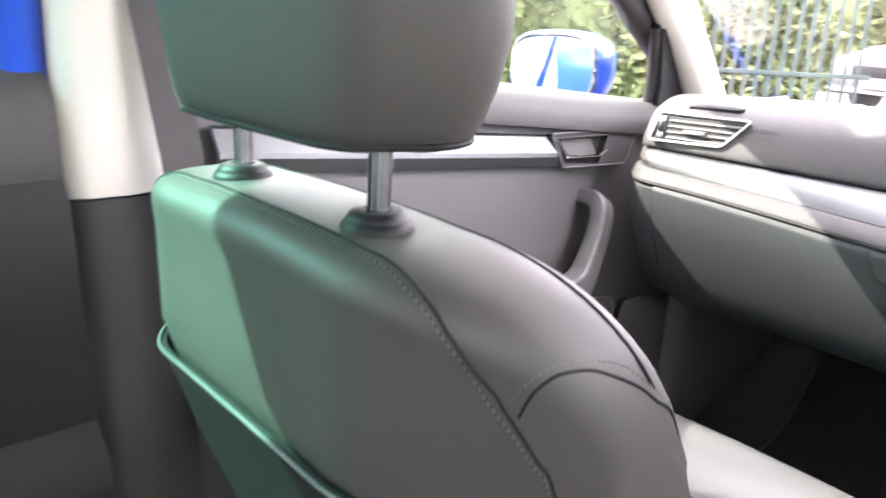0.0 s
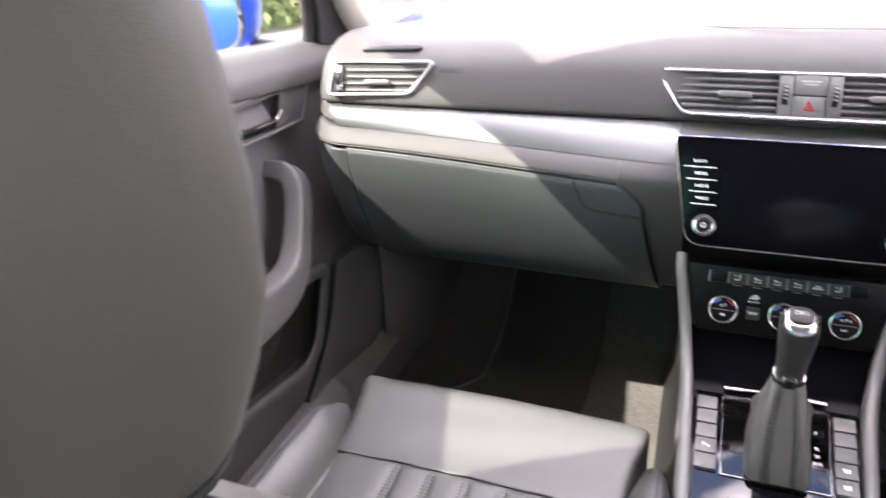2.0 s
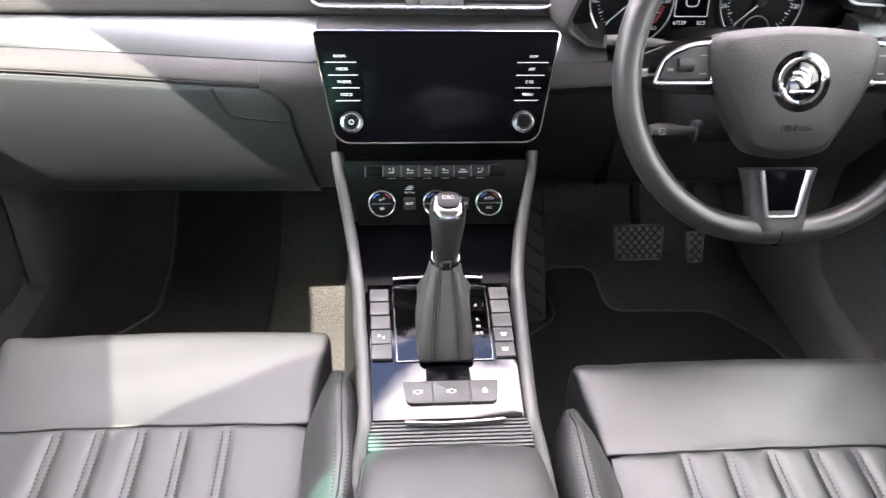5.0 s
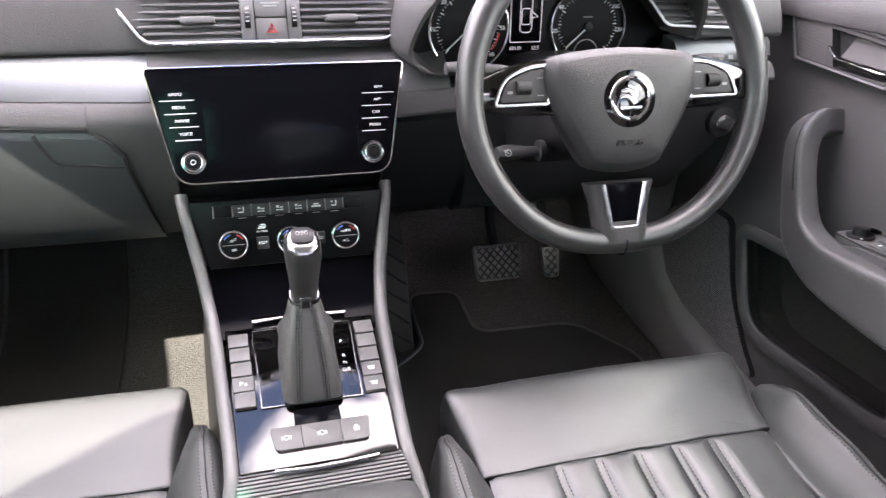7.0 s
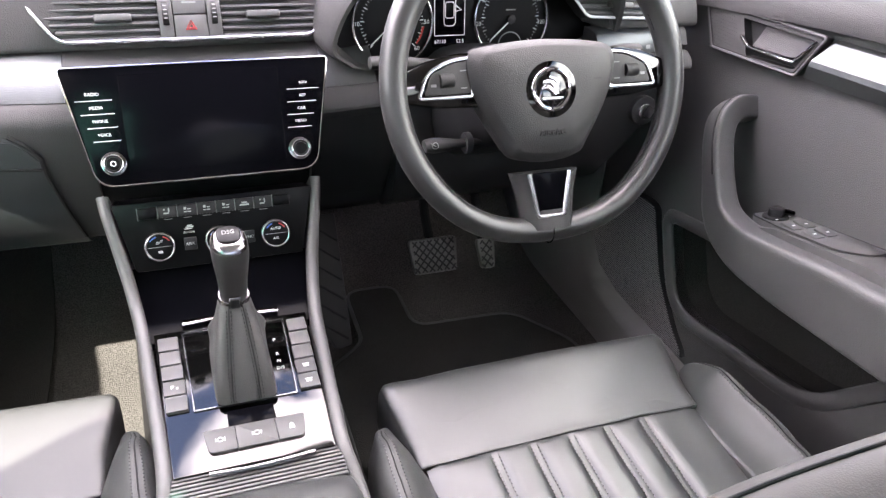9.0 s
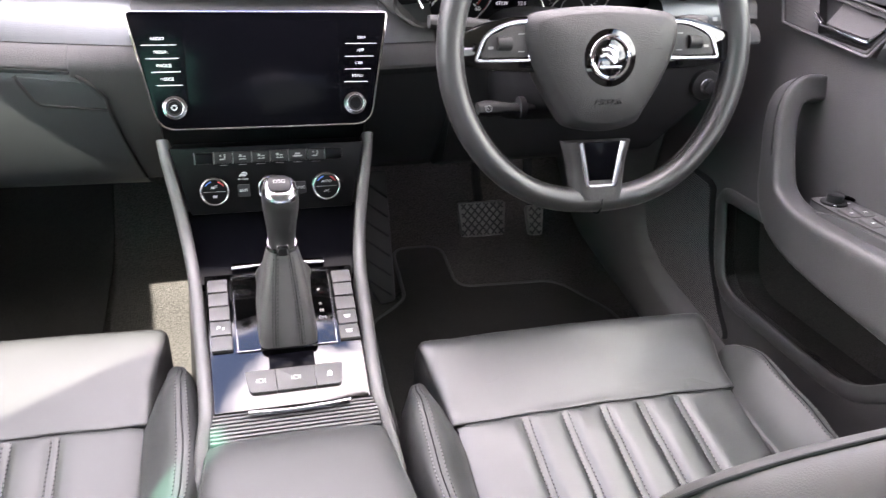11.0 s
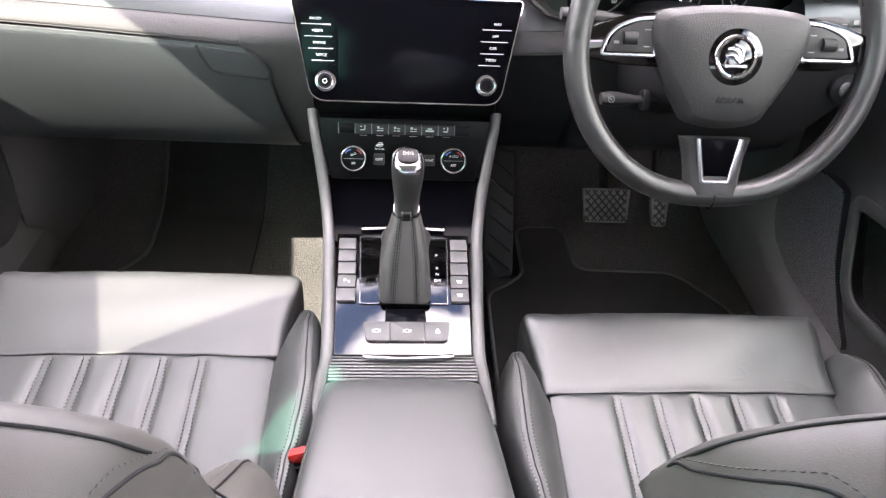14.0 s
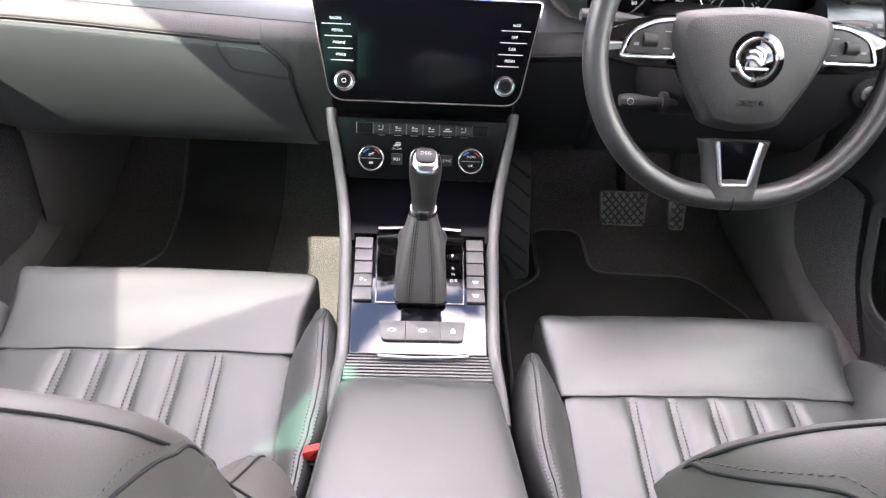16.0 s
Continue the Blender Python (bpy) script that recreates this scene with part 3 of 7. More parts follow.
        sec = [(inn, 0.36), (inn - 0.0005, low - 0.01), (inn + 0.0025, low), (inn + 0.20 * w, low + 0.46 * (top - low)), (inn + 0.42 * w, low + 0.84 * (top - low)), (inn + 0.64 * w, top), (inn + 0.84 * w, top - 0.005), (out - 0.002, top - 0.022), (out + 0.001, top - 0.045), (out, 0.39), (out - 0.012, 0.34)]
        return spline([(a, 0, b) for a, b in sec], 44)

    for s in (-1, 1):
        bm = bmesh.new()
        rings = []
        for k in range(34):
            y = -0.208 - 0.48 * (k / 33) ** 1.25
            ring = bolster_ring(y)
            inn, out = ring[0].x, max(q.x for q in ring)
            rings.append([C(s * q.x, y, q.z - 0.0012 * math.exp(-((q.x - inn - (out - inn) * 0.66) / 0.0025) ** 2) * (1 if q.z > 0.44 else 0) + 0.0008 * math.sin(y * 90 + q.x * 60)) for q in ring])
        loft(bm, rings)
        part("bolster", bm, LEATHER, t, angle=60)
        lines = {}
        for off in (0.57, 0.66, 0.75):
            line = []
            for k in range(60):
                y = -0.222 - 0.43 * (k / 59)
                ring = bolster_ring(y)
                inn, out = ring[0].x, max(q.x for q in ring)
                x = inn + (out - inn) * off
                top = [q for q in ring if q.z > 0.43]
                for p, q in zip(top, top[1:]):
                    if p.x <= x <= q.x:
                        line.append(C(s * x, y, p.z + (q.z - p.z) * (x - p.x) / max(1e-6, q.x - p.x) + 0.0008 * math.sin(y * 90 + x * 60)))
                        break
            lines[off] = line
        bm, holes = bmesh.new(), bmesh.new()
        for off in (0.57, 0.75):
            stitches(bm, [p + Vector((0, 0, 0.0004)) for p in lines[off]], 0.0048, 0.0034, 0.0006)
            stitches(holes, [p + Vector((0, 0, 0.0004)) for p in lines[off]], 0.0048, 0.0015, 0.0007, start=0.0024)
        part("bolster_stitching", bm, THREAD, t, kind="stuff")
        part("needlework", holes, SEAM, t, kind="stuff")
        bm = bmesh.new()
        tube(bm, [p + Vector((0, 0, -0.0008)) for p in lines[0.66]], 0.0008, 6)
        part("bolster_seam", bm, SEAM, t)
    # plastic base and rails
    bm = bmesh.new()
    rbox(bm, (0.44, 0.46, 0.11), pose(cx + 0.008, -0.43 + dy, 0.375), 0.03, 3)
    part("seat_base", bm, SOFT_DARK, t)
    for s in (-1, 1):
        bm = bmesh.new()
        rbox(bm, (0.035, 0.52, 0.13), pose(cx + s * 0.18, -0.43 + dy, 0.262), 0.006)
        part("seat_rail", bm, SOFT_DARK, t)
    # backrest: a rounded wedge that leans back
    B = back_dy - dy

    HALF = 0.2240
    SX, SY, SZ = (0.0, 0.003, 0.001) if cx < 0 else (0.0, 0.002, 0.003)

    def top_z(u):
        a = abs(u)
        if a <= 0.10:
            return 0.899 - 0.003 * (a / 0.10) ** 2
        f = min(1, (a - 0.10) / (HALF + 0.0003 - 0.10))
        return 0.896 - 0.120 * (1 - max(0, 1 - f ** 2.5) ** (1 / 2.5))

    def back_pt(u, v):
        """u: across, in metres; v: 0 rear foot, 0.36 to 0.64 over the top, 1 front foot."""
        u *= HALF / 0.2302
        far = (0.016 if cx * u > 0 else 0.0) * lerp_table(abs(u), [(0.10, 0.0), (0.20, 1.0)]) * (1 if u > 0 else -1)
        rise = 0.0376
        zt = top_z(u)
        a = abs(u) / HALF
        edge = max(0, (a - 0.80) / 0.20)
        rear = 0.10 * max(0, (a - 0.45) / 0.55) ** 2
        lean = lambda z: -0.635 - 0.352 * (z - 0.45)
        thick_r = lambda z: 0.102 - 0.047 * max(0, (z - 0.78) / 0.12) - rear * (1 - 0.35 * max(0, (z - 0.78) / 0.12))
        bol = 0.092 * lerp_table(abs(u), [(0.10, 0.0), (0.185, 1.0)])
        thick_f = lambda z: 0.061 - 0.0125 * max(0, (z - 0.80) / 0.09) + (bol - 0.045 * edge ** 3) * lerp_table(z, [(0.555, 1.0), (0.70, 0.0)]) - 0.004 * edge ** 2
        wide = lambda z: u * (1 + lerp_table(z, [(0.60, 0.07), (0.69, -0.03), (0.74, -0.03), (0.79, 0.0)] if cx > 0 else [(0.60, 0.07), (0.69, 0.015), (0.74, 0.012), (0.79, 0.0)])) + SX + far
        rec = lambda z: min(1, max(0, (z - 0.45) / 0.33))
        z0 = zt - rise
        if v <= 0.36:
            z = 0.44 + (z0 - 0.44) * (v / 0.36)
            return W(wide(z), lean(z) - thick_r(z) + B * rec(z) + SY, z + SZ)
        if v >= 0.64:
            z = 0.44 + (z0 - 0.44) * ((1 - v) / 0.36)
            return W(wide(z), lean(z) + thick_f(z) + B * rec(z) + SY, z + SZ)
        f = (v - 0.36) / 0.28
        yr, yf = lean(z0) - thick_r(z0), lean(z0) + thick_f(z0)
        c, h = (yr + yf) / 2, (yf - yr) / 2
        ang = math.pi * (1 - f)
        cs, sn = math.cos(ang), abs(math.sin(ang))
        return W(u + SX + far, c + h * math.copysign(abs(cs) ** 0.6686, cs) + B + SY - 0.01 * sn, z0 + rise * sn ** 0.6 + SZ)

    bm = bmesh.new()
    us = [-0.2302, -0.2298, -0.228, -0.224, -0.217] + np.linspace(-0.212, 0.212, 61).tolist() + [0.217, 0.224, 0.228, 0.2298, 0.2302]
    vs = np.linspace(0, 0.36, 18).tolist() + np.linspace(0.36, 0.64, 24).tolist()[1:] + np.linspace(0.64, 1, 52).tolist()[1:]
    loft(bm, [[back_pt(u, v) for v in vs] for u in us])
    part("backrest", bm, LEATHER_SIDE, t, angle=50)
    # rear seam that runs over the top and down the sides
    half = [(0.0, 0.469), (0.042, 0.470), (0.084, 0.4715), (0.133, 0.466), (0.163, 0.4345), (0.176, 0.402), (0.187, 0.372), (0.198, 0.357), (0.2065, 0.342), (0.211, 0.331), (0.214, 0.28), (0.215, 0.15), (0.215, 0.05)]
    edge_uv = [(-a, b) for a, b in half[::-1]] + half[1:]
    edge_uv = spline([(a, b, 0) for a, b in edge_uv], 190)
    seam = [back_pt(q.x, q.y) for q in edge_uv]
    bm = bmesh.new()
    tube(bm, seam, 0.0012, 8)
    part("rear_seam", bm, SEAM, t)
    bm = bmesh.new()
    low = [back_pt(q.x * 0.9925, q.y - 0.0085 * min(1, max(0, (q.y - 0.3) / 0.1))) for q in edge_uv]
    stitches(bm, [p + Vector((0, -0.0006, 0)) for p in low], 0.0044, 0.0027, 0.0008)
    part("rear_stitching", bm, STITCH_DARK, t, kind="stuff")
    bm = bmesh.new()
    stitches(bm, [p + Vector((0, -0.0005, 0)) for p in low], 0.0044, 0.0015, 0.0008, start=0.0022)
    part("needlework", bm, RUBBER, t, kind="stuff")
    # piping along the front edge of the shoulders
    bm = bmesh.new()
    line = [back_pt(-0.2285, v) for v in np.linspace(0.9, 0.63, 16)] + [back_pt(u, (0.560 if cx < 0 else 0.588) - 0.017 * (abs(u) / 0.2) ** 2) for u in np.linspace(-0.222, 0.222, 60)] + [back_pt(0.2285, v) for v in np.linspace(0.63, 0.9, 16)]
    tube(bm, spline(line, 200), 0.0011, 8)
    part("front_seam", bm, SEAM, t)
    # seam of the side wings, from the rear seam over to the front edge
    for s in (-1, 1):
        run = [(0.2010, 0.3600), (0.2060, 0.390), (0.2105, 0.440), (0.2145, 0.482), (0.2185, 0.499), (0.2225, 0.512), (0.2255, 0.532), (0.2276, 0.575), (0.2284, 0.66), (0.2270, 0.78)] if cx < 0 else [(0.1800, 0.455), (0.1870, 0.488), (0.1950, 0.501), (0.2030, 0.505), (0.2130, 0.509), (0.2200, 0.517), (0.2248, 0.536), (0.2274, 0.575), (0.2284, 0.66), (0.2270, 0.78)]
        wing = spline([back_pt(s * u, v) for u, v in run], 90)
        bm = bmesh.new()
        tube(bm, wing, 0.0010, 8)
        part("wing_seam", bm, SEAM, t)
        bm = bmesh.new()
        line = spline([back_pt(s * (u - 0.0018), v + 0.0085) for u, v in run[:8]], 90)
        stitches(bm, [p + Vector((0, 0, 0.0004)) for p in line], 0.0042, 0.0024, 0.00045)
        part("wing_stitching", bm, STITCH_DARK, t, kind="stuff")
    for s in (-1, 1):
        for name, u0, r, mat in (("bolster_seam", 0.196, 0.0011, SEAM), ("bolster_stitching", 0.187, 0.0006, THREAD)):
            bm = bmesh.new()
            line = spline([back_pt(s * u0, v) + Vector((0, 0.0004, 0.0004)) for v in np.linspace(0.70, 0.93, 24).tolist()], 90)
            if mat is SEAM:
                tube(bm, line, r, 6)
            else:
                stitches(bm, line, 0.0056, 0.0034, r)
            part(name, bm, mat, t, kind="" if mat is SEAM else "stuff")
    # map pocket on the rear with a gathered top edge
    bm = bmesh.new()
    grid = []
    for k in range(9):
        f = k / 8
        row = []
        for u in np.linspace(-0.176, 0.176, 25).tolist():
            z = 0.765 - 0.31 * f + (0.004 * math.cos(u * 12) if k == 0 else 0)
            yr = -0.635 - 0.352 * (z - 0.45) - 0.101 + 0.10 * max(0, (abs(u) / 0.2302 - 0.45) / 0.55) ** 2
            row.append(W(u, yr - 0.003 - 0.008 * math.sin(math.pi * min(1, f * 1.3)) * (1 - (u / 0.18) ** 2) - 0.003 * (1 - (u / 0.18) ** 4), z) + Vector((0, B, 0)))
        grid.append(row)
    slab(bm, grid, -0.003)
    pocket = part("map_pocket", bm, SOFT_DARK, t, "black fabric map pocket")
    bm = bmesh.new()
    line = [p + Vector((0, -0.002, 0.001)) for p in grid[0]]
    tube(bm, spline(line, 200), 0.0012, 8, radii=[0.0015 if i % 2 else 0.0010 for i in range(200)])
    part("elastic_edge", bm, RAIL_GREY, pocket, "gathered grey elastic edge")
    # hinge covers beside the cushion
    for s in (-1, 1):
        bm = bmesh.new()
        loft(bm, [[W(s * 0.228 + d, y + B, z) for y, z in round_poly([(-0.74, 0.36), (-0.56, 0.36), (-0.545, 0.46), (-0.60, 0.53), (-0.70, 0.55)], 0.04)] for d in (-0.02, 0.02)])
        part("hinge_cover", bm, SOFT_DARK, t)
    # headrest on two chromed posts
    hx, px = (0.012, 0.0) if cx < 0 else (-0.005, -0.005)
    lower = 0.003 if cx < 0 else 0.0
    head = []
    bm = bmesh.new()
    for z, w, r0, r1 in ((0.946, 0.080, -0.815, -0.742), (0.9466, 0.100, -0.834, -0.726), (0.950, 0.1095, -0.842, -0.716), (0.960, 0.1155, -0.845, -0.706), (0.978, 0.1215, -0.846, -0.697), (1.002, 0.1265, -0.847, -0.690), (1.03, 0.128, -0.849, -0.689), (1.07, 0.1247, -0.850, -0.690), (1.105, 0.118, -0.849, -0.690), (1.132, 0.108, -0.845, -0.706), (1.148, 0.092, -0.838, -0.724), (1.156, 0.070, -0.826, -0.745)):
        m = (r0 + r1) / 2
        w += 0.010 if cx < 0 else 0.0
        sec = [(0, r0), (w * 0.5, r0 + 0.0005), (w - 0.034, r0 + 0.003), (w - 0.020, r0 + 0.010), (w - 0.013, r0 + 0.026), (w - 0.001, m - 0.012), (w - 0.012, m + 0.014), (w - 0.045, r1 - 0.034), (w - 0.082, r1 - 0.010), (w * 0.22, r1)]
        sec = sec + [(-a, b) for a, b in sec[::-1] if a > 0][:]
        ring = spline([(a, b, 0) for a, b in sec], 60, True)
        rings = [W(q.x + hx, q.y + B, z + SZ - lower) for q in ring]
        head.append(rings)
    loft(bm, head)
    hr = part("headrest", bm, LEATHER_SIDE, t, "black leather headrest", angle=60)
    bm = bmesh.new()
    tube(bm, [p + Vector((0, 0, 0.001)) + (p - W(hx, -0.778 + B, 0.949 + SZ)).normalized() * 0.0012 for p in head[2]], 0.0019, 8, True)
    part("headrest_seam", bm, SEAM, hr)
    # posts in darker satin metal, which paints in the shade under the headrest
    for s in (-1, 1):
        bm = bmesh.new()
        tube(bm, [W(px + s * 0.081, -0.797 + B, 0.885 + SZ), W(px + s * 0.081, -0.794 + B, 0.955 + SZ)], 0.0068, 18)
        part("post", bm, SATIN, t, "chromed steel post")
        bm = bmesh.new()
        m = Matrix.Translation(W(px + s * 0.081, -0.797 + B, 0.893 + SZ))
        n = 28
        rings = []
        for r, h in ((0.0205, -0.004), (0.0212, 0.001), (0.0210, 0.005), (0.0195, 0.0075), (0.0178, 0.0085), (0.017, 0.0105), (0.0155, 0.0125), (0.0125, 0.0135), (0.009, 0.0135), (0.0078, 0.012)):
            rings.append([m @ Vector((r * math.cos(2 * math.pi * i / n), r * math.sin(2 * math.pi * i / n), h)) for i in range(n)])
        loft(bm, rings)
        part("post_collar", bm, SOFT_DARK, t)
    return t


# ---- dashboard ----
def wave(low, rise):
    """Rows of a smooth swell along the dash, highest in the middle."""
    return [(float(x), low + rise * (0.5 + 0.5 * math.cos(math.pi * x / 0.66))) for x in np.linspace(-0.66, 0.66, 67)]


O_TAB = wave(0.0, 0.076)      # how far the pad steps back
S_TAB = wave(0.0, 0.030)      # how far the strip and band step back
Z_TAB = wave(0.004, -0.022)   # how the strip sinks towards the middle
T_TAB = wave(0.007, -0.0135)  # lower edge of the strip
B_TAB = wave(0.012, -0.020)   # lower edge of the band


def low_shift(x, z):
    """How far the lower edges of strip and band rise or fall along the dash."""
    f = min(1, max(0, (0.777 - z) / 0.025))
    g = min(1, max(0, (z - 0.60) / 0.14))
    return (lerp_table(x, T_TAB) * (1 - f) + lerp_table(x, B_TAB) * f) * g * (1 if z < 0.79 else 0)


def corner(x, start=0.598):
    """The passenger's end of the dash sweeps away round the corner to the door."""
    return 0.045 * (max(0, -x - start) / 0.06) ** 2


def taper(x, z):
    """The lower dash draws in towards the driver's footwell at its outer end."""
    over = max(0, x - 0.45) / 0.20
    return x - math.copysign(0.125 * over * lerp_table(z, [(0.55, 1.0), (0.77, 0.0)]), x)


def dash_section(x, pts, tab, ztab=None):
    o = lerp_table(x, tab)
    dz = lerp_table(x, ztab) if ztab else 0
    return [(taper(x, z), y + o + corner(x), z + dz + low_shift(x, z)) for y, z in pts]


def build_dash():
    t = thing("dashboard", (0, 0.25, 0.5), "dark grey dashboard with a silver trim strip", "dashboard", kind="structure")
    X = np.linspace(-0.640, 0.672, 117).tolist()
    # upper pad
    pad = [(0.71, 0.70), (0.70, 0.745), (0.64, 0.80), (0.57, 0.834), (0.50, 0.850), (0.35, 0.877), (0.22, 0.896), (0.14, 0.9005), (0.085, 0.895), (0.05, 0.882), (0.028, 0.866), (0.014, 0.842), (0.006, 0.82), (0.008, 0.813), (0.02, 0.811), (0.12, 0.80)]
    bm = bmesh.new()
    rings = []
    for x in X:
        e = max(0, (abs(x) - 0.60) / 0.112)
        o, dz = lerp_table(x, O_TAB) + lerp_table(x, [(0.17, 0), (0.21, 0.10), (0.50, 0.10), (0.54, 0)]), lerp_table(x, Z_TAB)
        ring = []
        for q in spline([(0, *p) for p in pad], 52):
            k = min(1, max(0, (0.30 - q.y) / 0.25))
            low = min(1, max(0, (0.88 - q.z) / 0.06))
            ring.append((x, q.y + o * k + corner(x, 0.612) * k, q.z + dz * low - (0.012 * e ** 2 + 0.010 * (x / 0.62) ** 2 * min(1, max(0, (q.y - 0.05) / 0.15))) * (1 - low)))
        rings.append(ring)
    loft(bm, rings)
    pad_ob = part("dash_pad", bm, SOFT, t, angle=50)
    bm = bmesh.new()
    tube(bm, spline([(-0.30, 0.215, 0.8945), (-0.17, 0.170, 0.8985), (0.03, 0.155, 0.900), (0.16, 0.175, 0.8988)], 40), 0.0014, 6, flat=0.5)
    part("cover_joint", bm, SEAM, pad_ob)
    def run(name, x0, x1, prof, tab, ztab, mat, label="", end=0.01, parent=t, n=44, wob=None):
        bm = bmesh.new()
        rings = []
        for x in np.linspace(x0, x1, n).tolist():
            ea, eb = end if isinstance(end, tuple) else (end, end)
            f = min(1, (x - x0) / ea if ea else 1, (x1 - x) / eb if eb else 1)
            f = math.sqrt(max(0, f * (2 - f)))
            ring = [Vector(p) for p in dash_section(x, prof, tab, ztab)]
            c = sum(ring, Vector()) / len(ring)
            back = max(p.y for p in ring)
            ring = [Vector((p.x, back + (p.y - back) * (0.55 + 0.45 * f), c.z + (p.z - c.z) * (0.6 + 0.4 * f))) for p in ring]
            rings.append(ring)
        loft(bm, rings)
        return part(name, bm, mat, parent, label, angle=50)

    # silver strip: from the lower edge of the pad down to the soft band
    def strip(x0, x1, ra, rb, name="silver_strip", mat=SILVER, label="brushed silver trim strip"):
        bm = bmesh.new()
        rings = []
        for x in np.linspace(x0, x1, 60).tolist():
            f = min(1, (x - x0) / ra if ra else 1, (x1 - x) / rb if rb else 1)
            f = math.sqrt(max(0, f * (2 - f)))
            o = lerp_table(x, O_TAB)
            s0, dz, d2 = lerp_table(x, S_TAB), lerp_table(x, Z_TAB), lerp_table(x, T_TAB)
            ty, tz = 0.004 + o, 0.8095 + dz
            by, bz = -0.008 + s0, 0.7765 + dz + d2
            bz = tz - (tz - bz) * (0.35 + 0.65 * f)
            ring = [(ty + 0.03, tz + 0.001), (ty, tz)]
            for k in (0.2, 0.45, 0.7, 0.9, 1.0):
                ring.append((ty + (by - ty) * k - 0.0035 * math.sin(math.pi * k), tz + (bz - tz) * k + 0.002 * math.sin(math.pi * k)))
            ring += [(by + 0.006, bz - 0.0012), (ty + 0.03, bz - 0.001)]
            rings.append([(x, y + corner(x), z) for y, z in ring])
        loft(bm, rings)
        part(name, bm, mat, t, label, angle=40)

    strip(-0.618, -0.146, 0.018, 0)
    strip(-0.1455, 0.1475, 0, 0, "bridge", SOFT, "")
    strip(0.148, 0.212, 0, 0)
    strip(0.515, 0.632, 0, 0.03)
    fill = [(0.06, 0.812), (0.008, 0.8105), (0.002, 0.806), (-0.003, 0.795), (-0.006, 0.784), (0.0, 0.774), (0.06, 0.774)]
    run("dash_end", -0.655, -0.60, fill, S_TAB, Z_TAB, SOFT, end=0)
    run("dash_end", 0.60, 0.655, fill, S_TAB, Z_TAB, SOFT, end=0)
    # soft band under the strip and the lower dash
    band = spline([(0, 0.05, 0.7755), (0, 0.0, 0.7755), (0, -0.010, 0.7745), (0, -0.020, 0.767), (0, -0.027, 0.7575), (0, -0.0275, 0.7525), (0, -0.020, 0.7505), (0, 0.05, 0.75)], 30)
    run("soft_band", -0.655, -0.2125, [(q.y, q.z) for q in band], S_TAB, Z_TAB, SOFT, end=0)
    run("soft_band", 0.135, 0.655, [(q.y, q.z) for q in band], S_TAB, Z_TAB, SOFT, end=0)
    # core behind everything
    core = [(0.06, 0.772), (0.02, 0.7715), (0.008, 0.77), (0.0, 0.748), (-0.005, 0.70), (0.022, 0.63), (0.055, 0.585), (0.09, 0.56), (0.2, 0.55), (0.5, 0.56), (0.5, 0.772)]
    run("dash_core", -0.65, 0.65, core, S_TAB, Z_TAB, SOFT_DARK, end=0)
    # glovebox lid
    lid = [(0.01, 0.7475), (-0.022, 0.7475), (-0.0265, 0.744), (-0.0275, 0.735), (-0.020, 0.70), (-0.002, 0.655), (0.020, 0.612), (0.045, 0.574), (0.065, 0.553), (0.09, 0.542), (0.15, 0.536), (0.15, 0.55), (0.08, 0.575)]
    lid = [(q.y, q.z) for q in spline([(0, *p) for p in lid], 40, True)]
    bm = bmesh.new()
    rings = []
    for k in range(45):
        f = k / 44
        ring = []
        for y, z in lid:
            right = -0.215 + 0.036 * min(1, max(0, (0.7475 - z) / 0.03)) ** 0.5
            if z < 0.70:
                right = -0.179 + 0.022 * (0.70 - z) / 0.15
            x = -0.585 + (right + 0.585) * f
            o, dz = lerp_table(x, S_TAB), lerp_table(x, Z_TAB)
            ring.append((taper(x, z), y + o, z + dz + low_shift(x, z)))
        rings.append(ring)
    loft(bm, rings)
    glove = part("glovebox_lid", bm, GLOVE, t, "grey grained glovebox lid", angle=50)
    # joint of the catch plate in the lid's corner, lying on the lid's curve

    def on_lid(x, z):
        y = next((p[0] + (q[0] - p[0]) * (z - p[1]) / (q[1] - p[1]) for p, q in zip(lid, lid[1:]) if (p[1] - z) * (q[1] - z) <= 0 and p[1] != q[1] and p[0] < 0.06), 0)
        return (taper(x, z), y + lerp_table(x, S_TAB) - 0.0004, z + lerp_table(x, Z_TAB) + low_shift(x, z))

    bm = bmesh.new()
    tube(bm, spline([on_lid(-0.215 + 0.036 * min(1, max(0, (0.7475 - z) / 0.03)) ** 0.5 if z >= 0.70 else -0.179 + 0.022 * (0.70 - z) / 0.15, z) for z in np.linspace(0.746, 0.57, 26).tolist()], 60), 0.0023, 6)
    part("lid_joint", bm, RUBBER, glove)
    lid_right = lambda z: -0.215 + 0.036 * min(1, max(0, (0.7475 - z) / 0.03)) ** 0.5 if z >= 0.70 else -0.179
    foot = [(-0.268, 0.7442), (-0.264, 0.734), (-0.256, 0.716), (-0.249, 0.7085), (-0.236, 0.7065), (-0.20, 0.7035), (-0.181, 0.702)]
    bm = bmesh.new()
    tube(bm, spline([on_lid(*p) for p in foot], 40), 0.0022, 6)
    part("catch_joint", bm, RUBBER, glove)
    bm = bmesh.new()
    grid = []
    for z in np.linspace(0.7435, 0.7085, 12).tolist():
        x0 = -0.265 + 0.014 * (0.7435 - z) / 0.035
        x1 = lid_right(z) - 0.003
        grid.append([Vector(on_lid(x0 + (x1 - x0) * f, z - 0.004 * f)) + Vector((0, -0.0008, 0)) for f in np.linspace(0, 1, 12).tolist()])
    slab(bm, grid, -0.002)
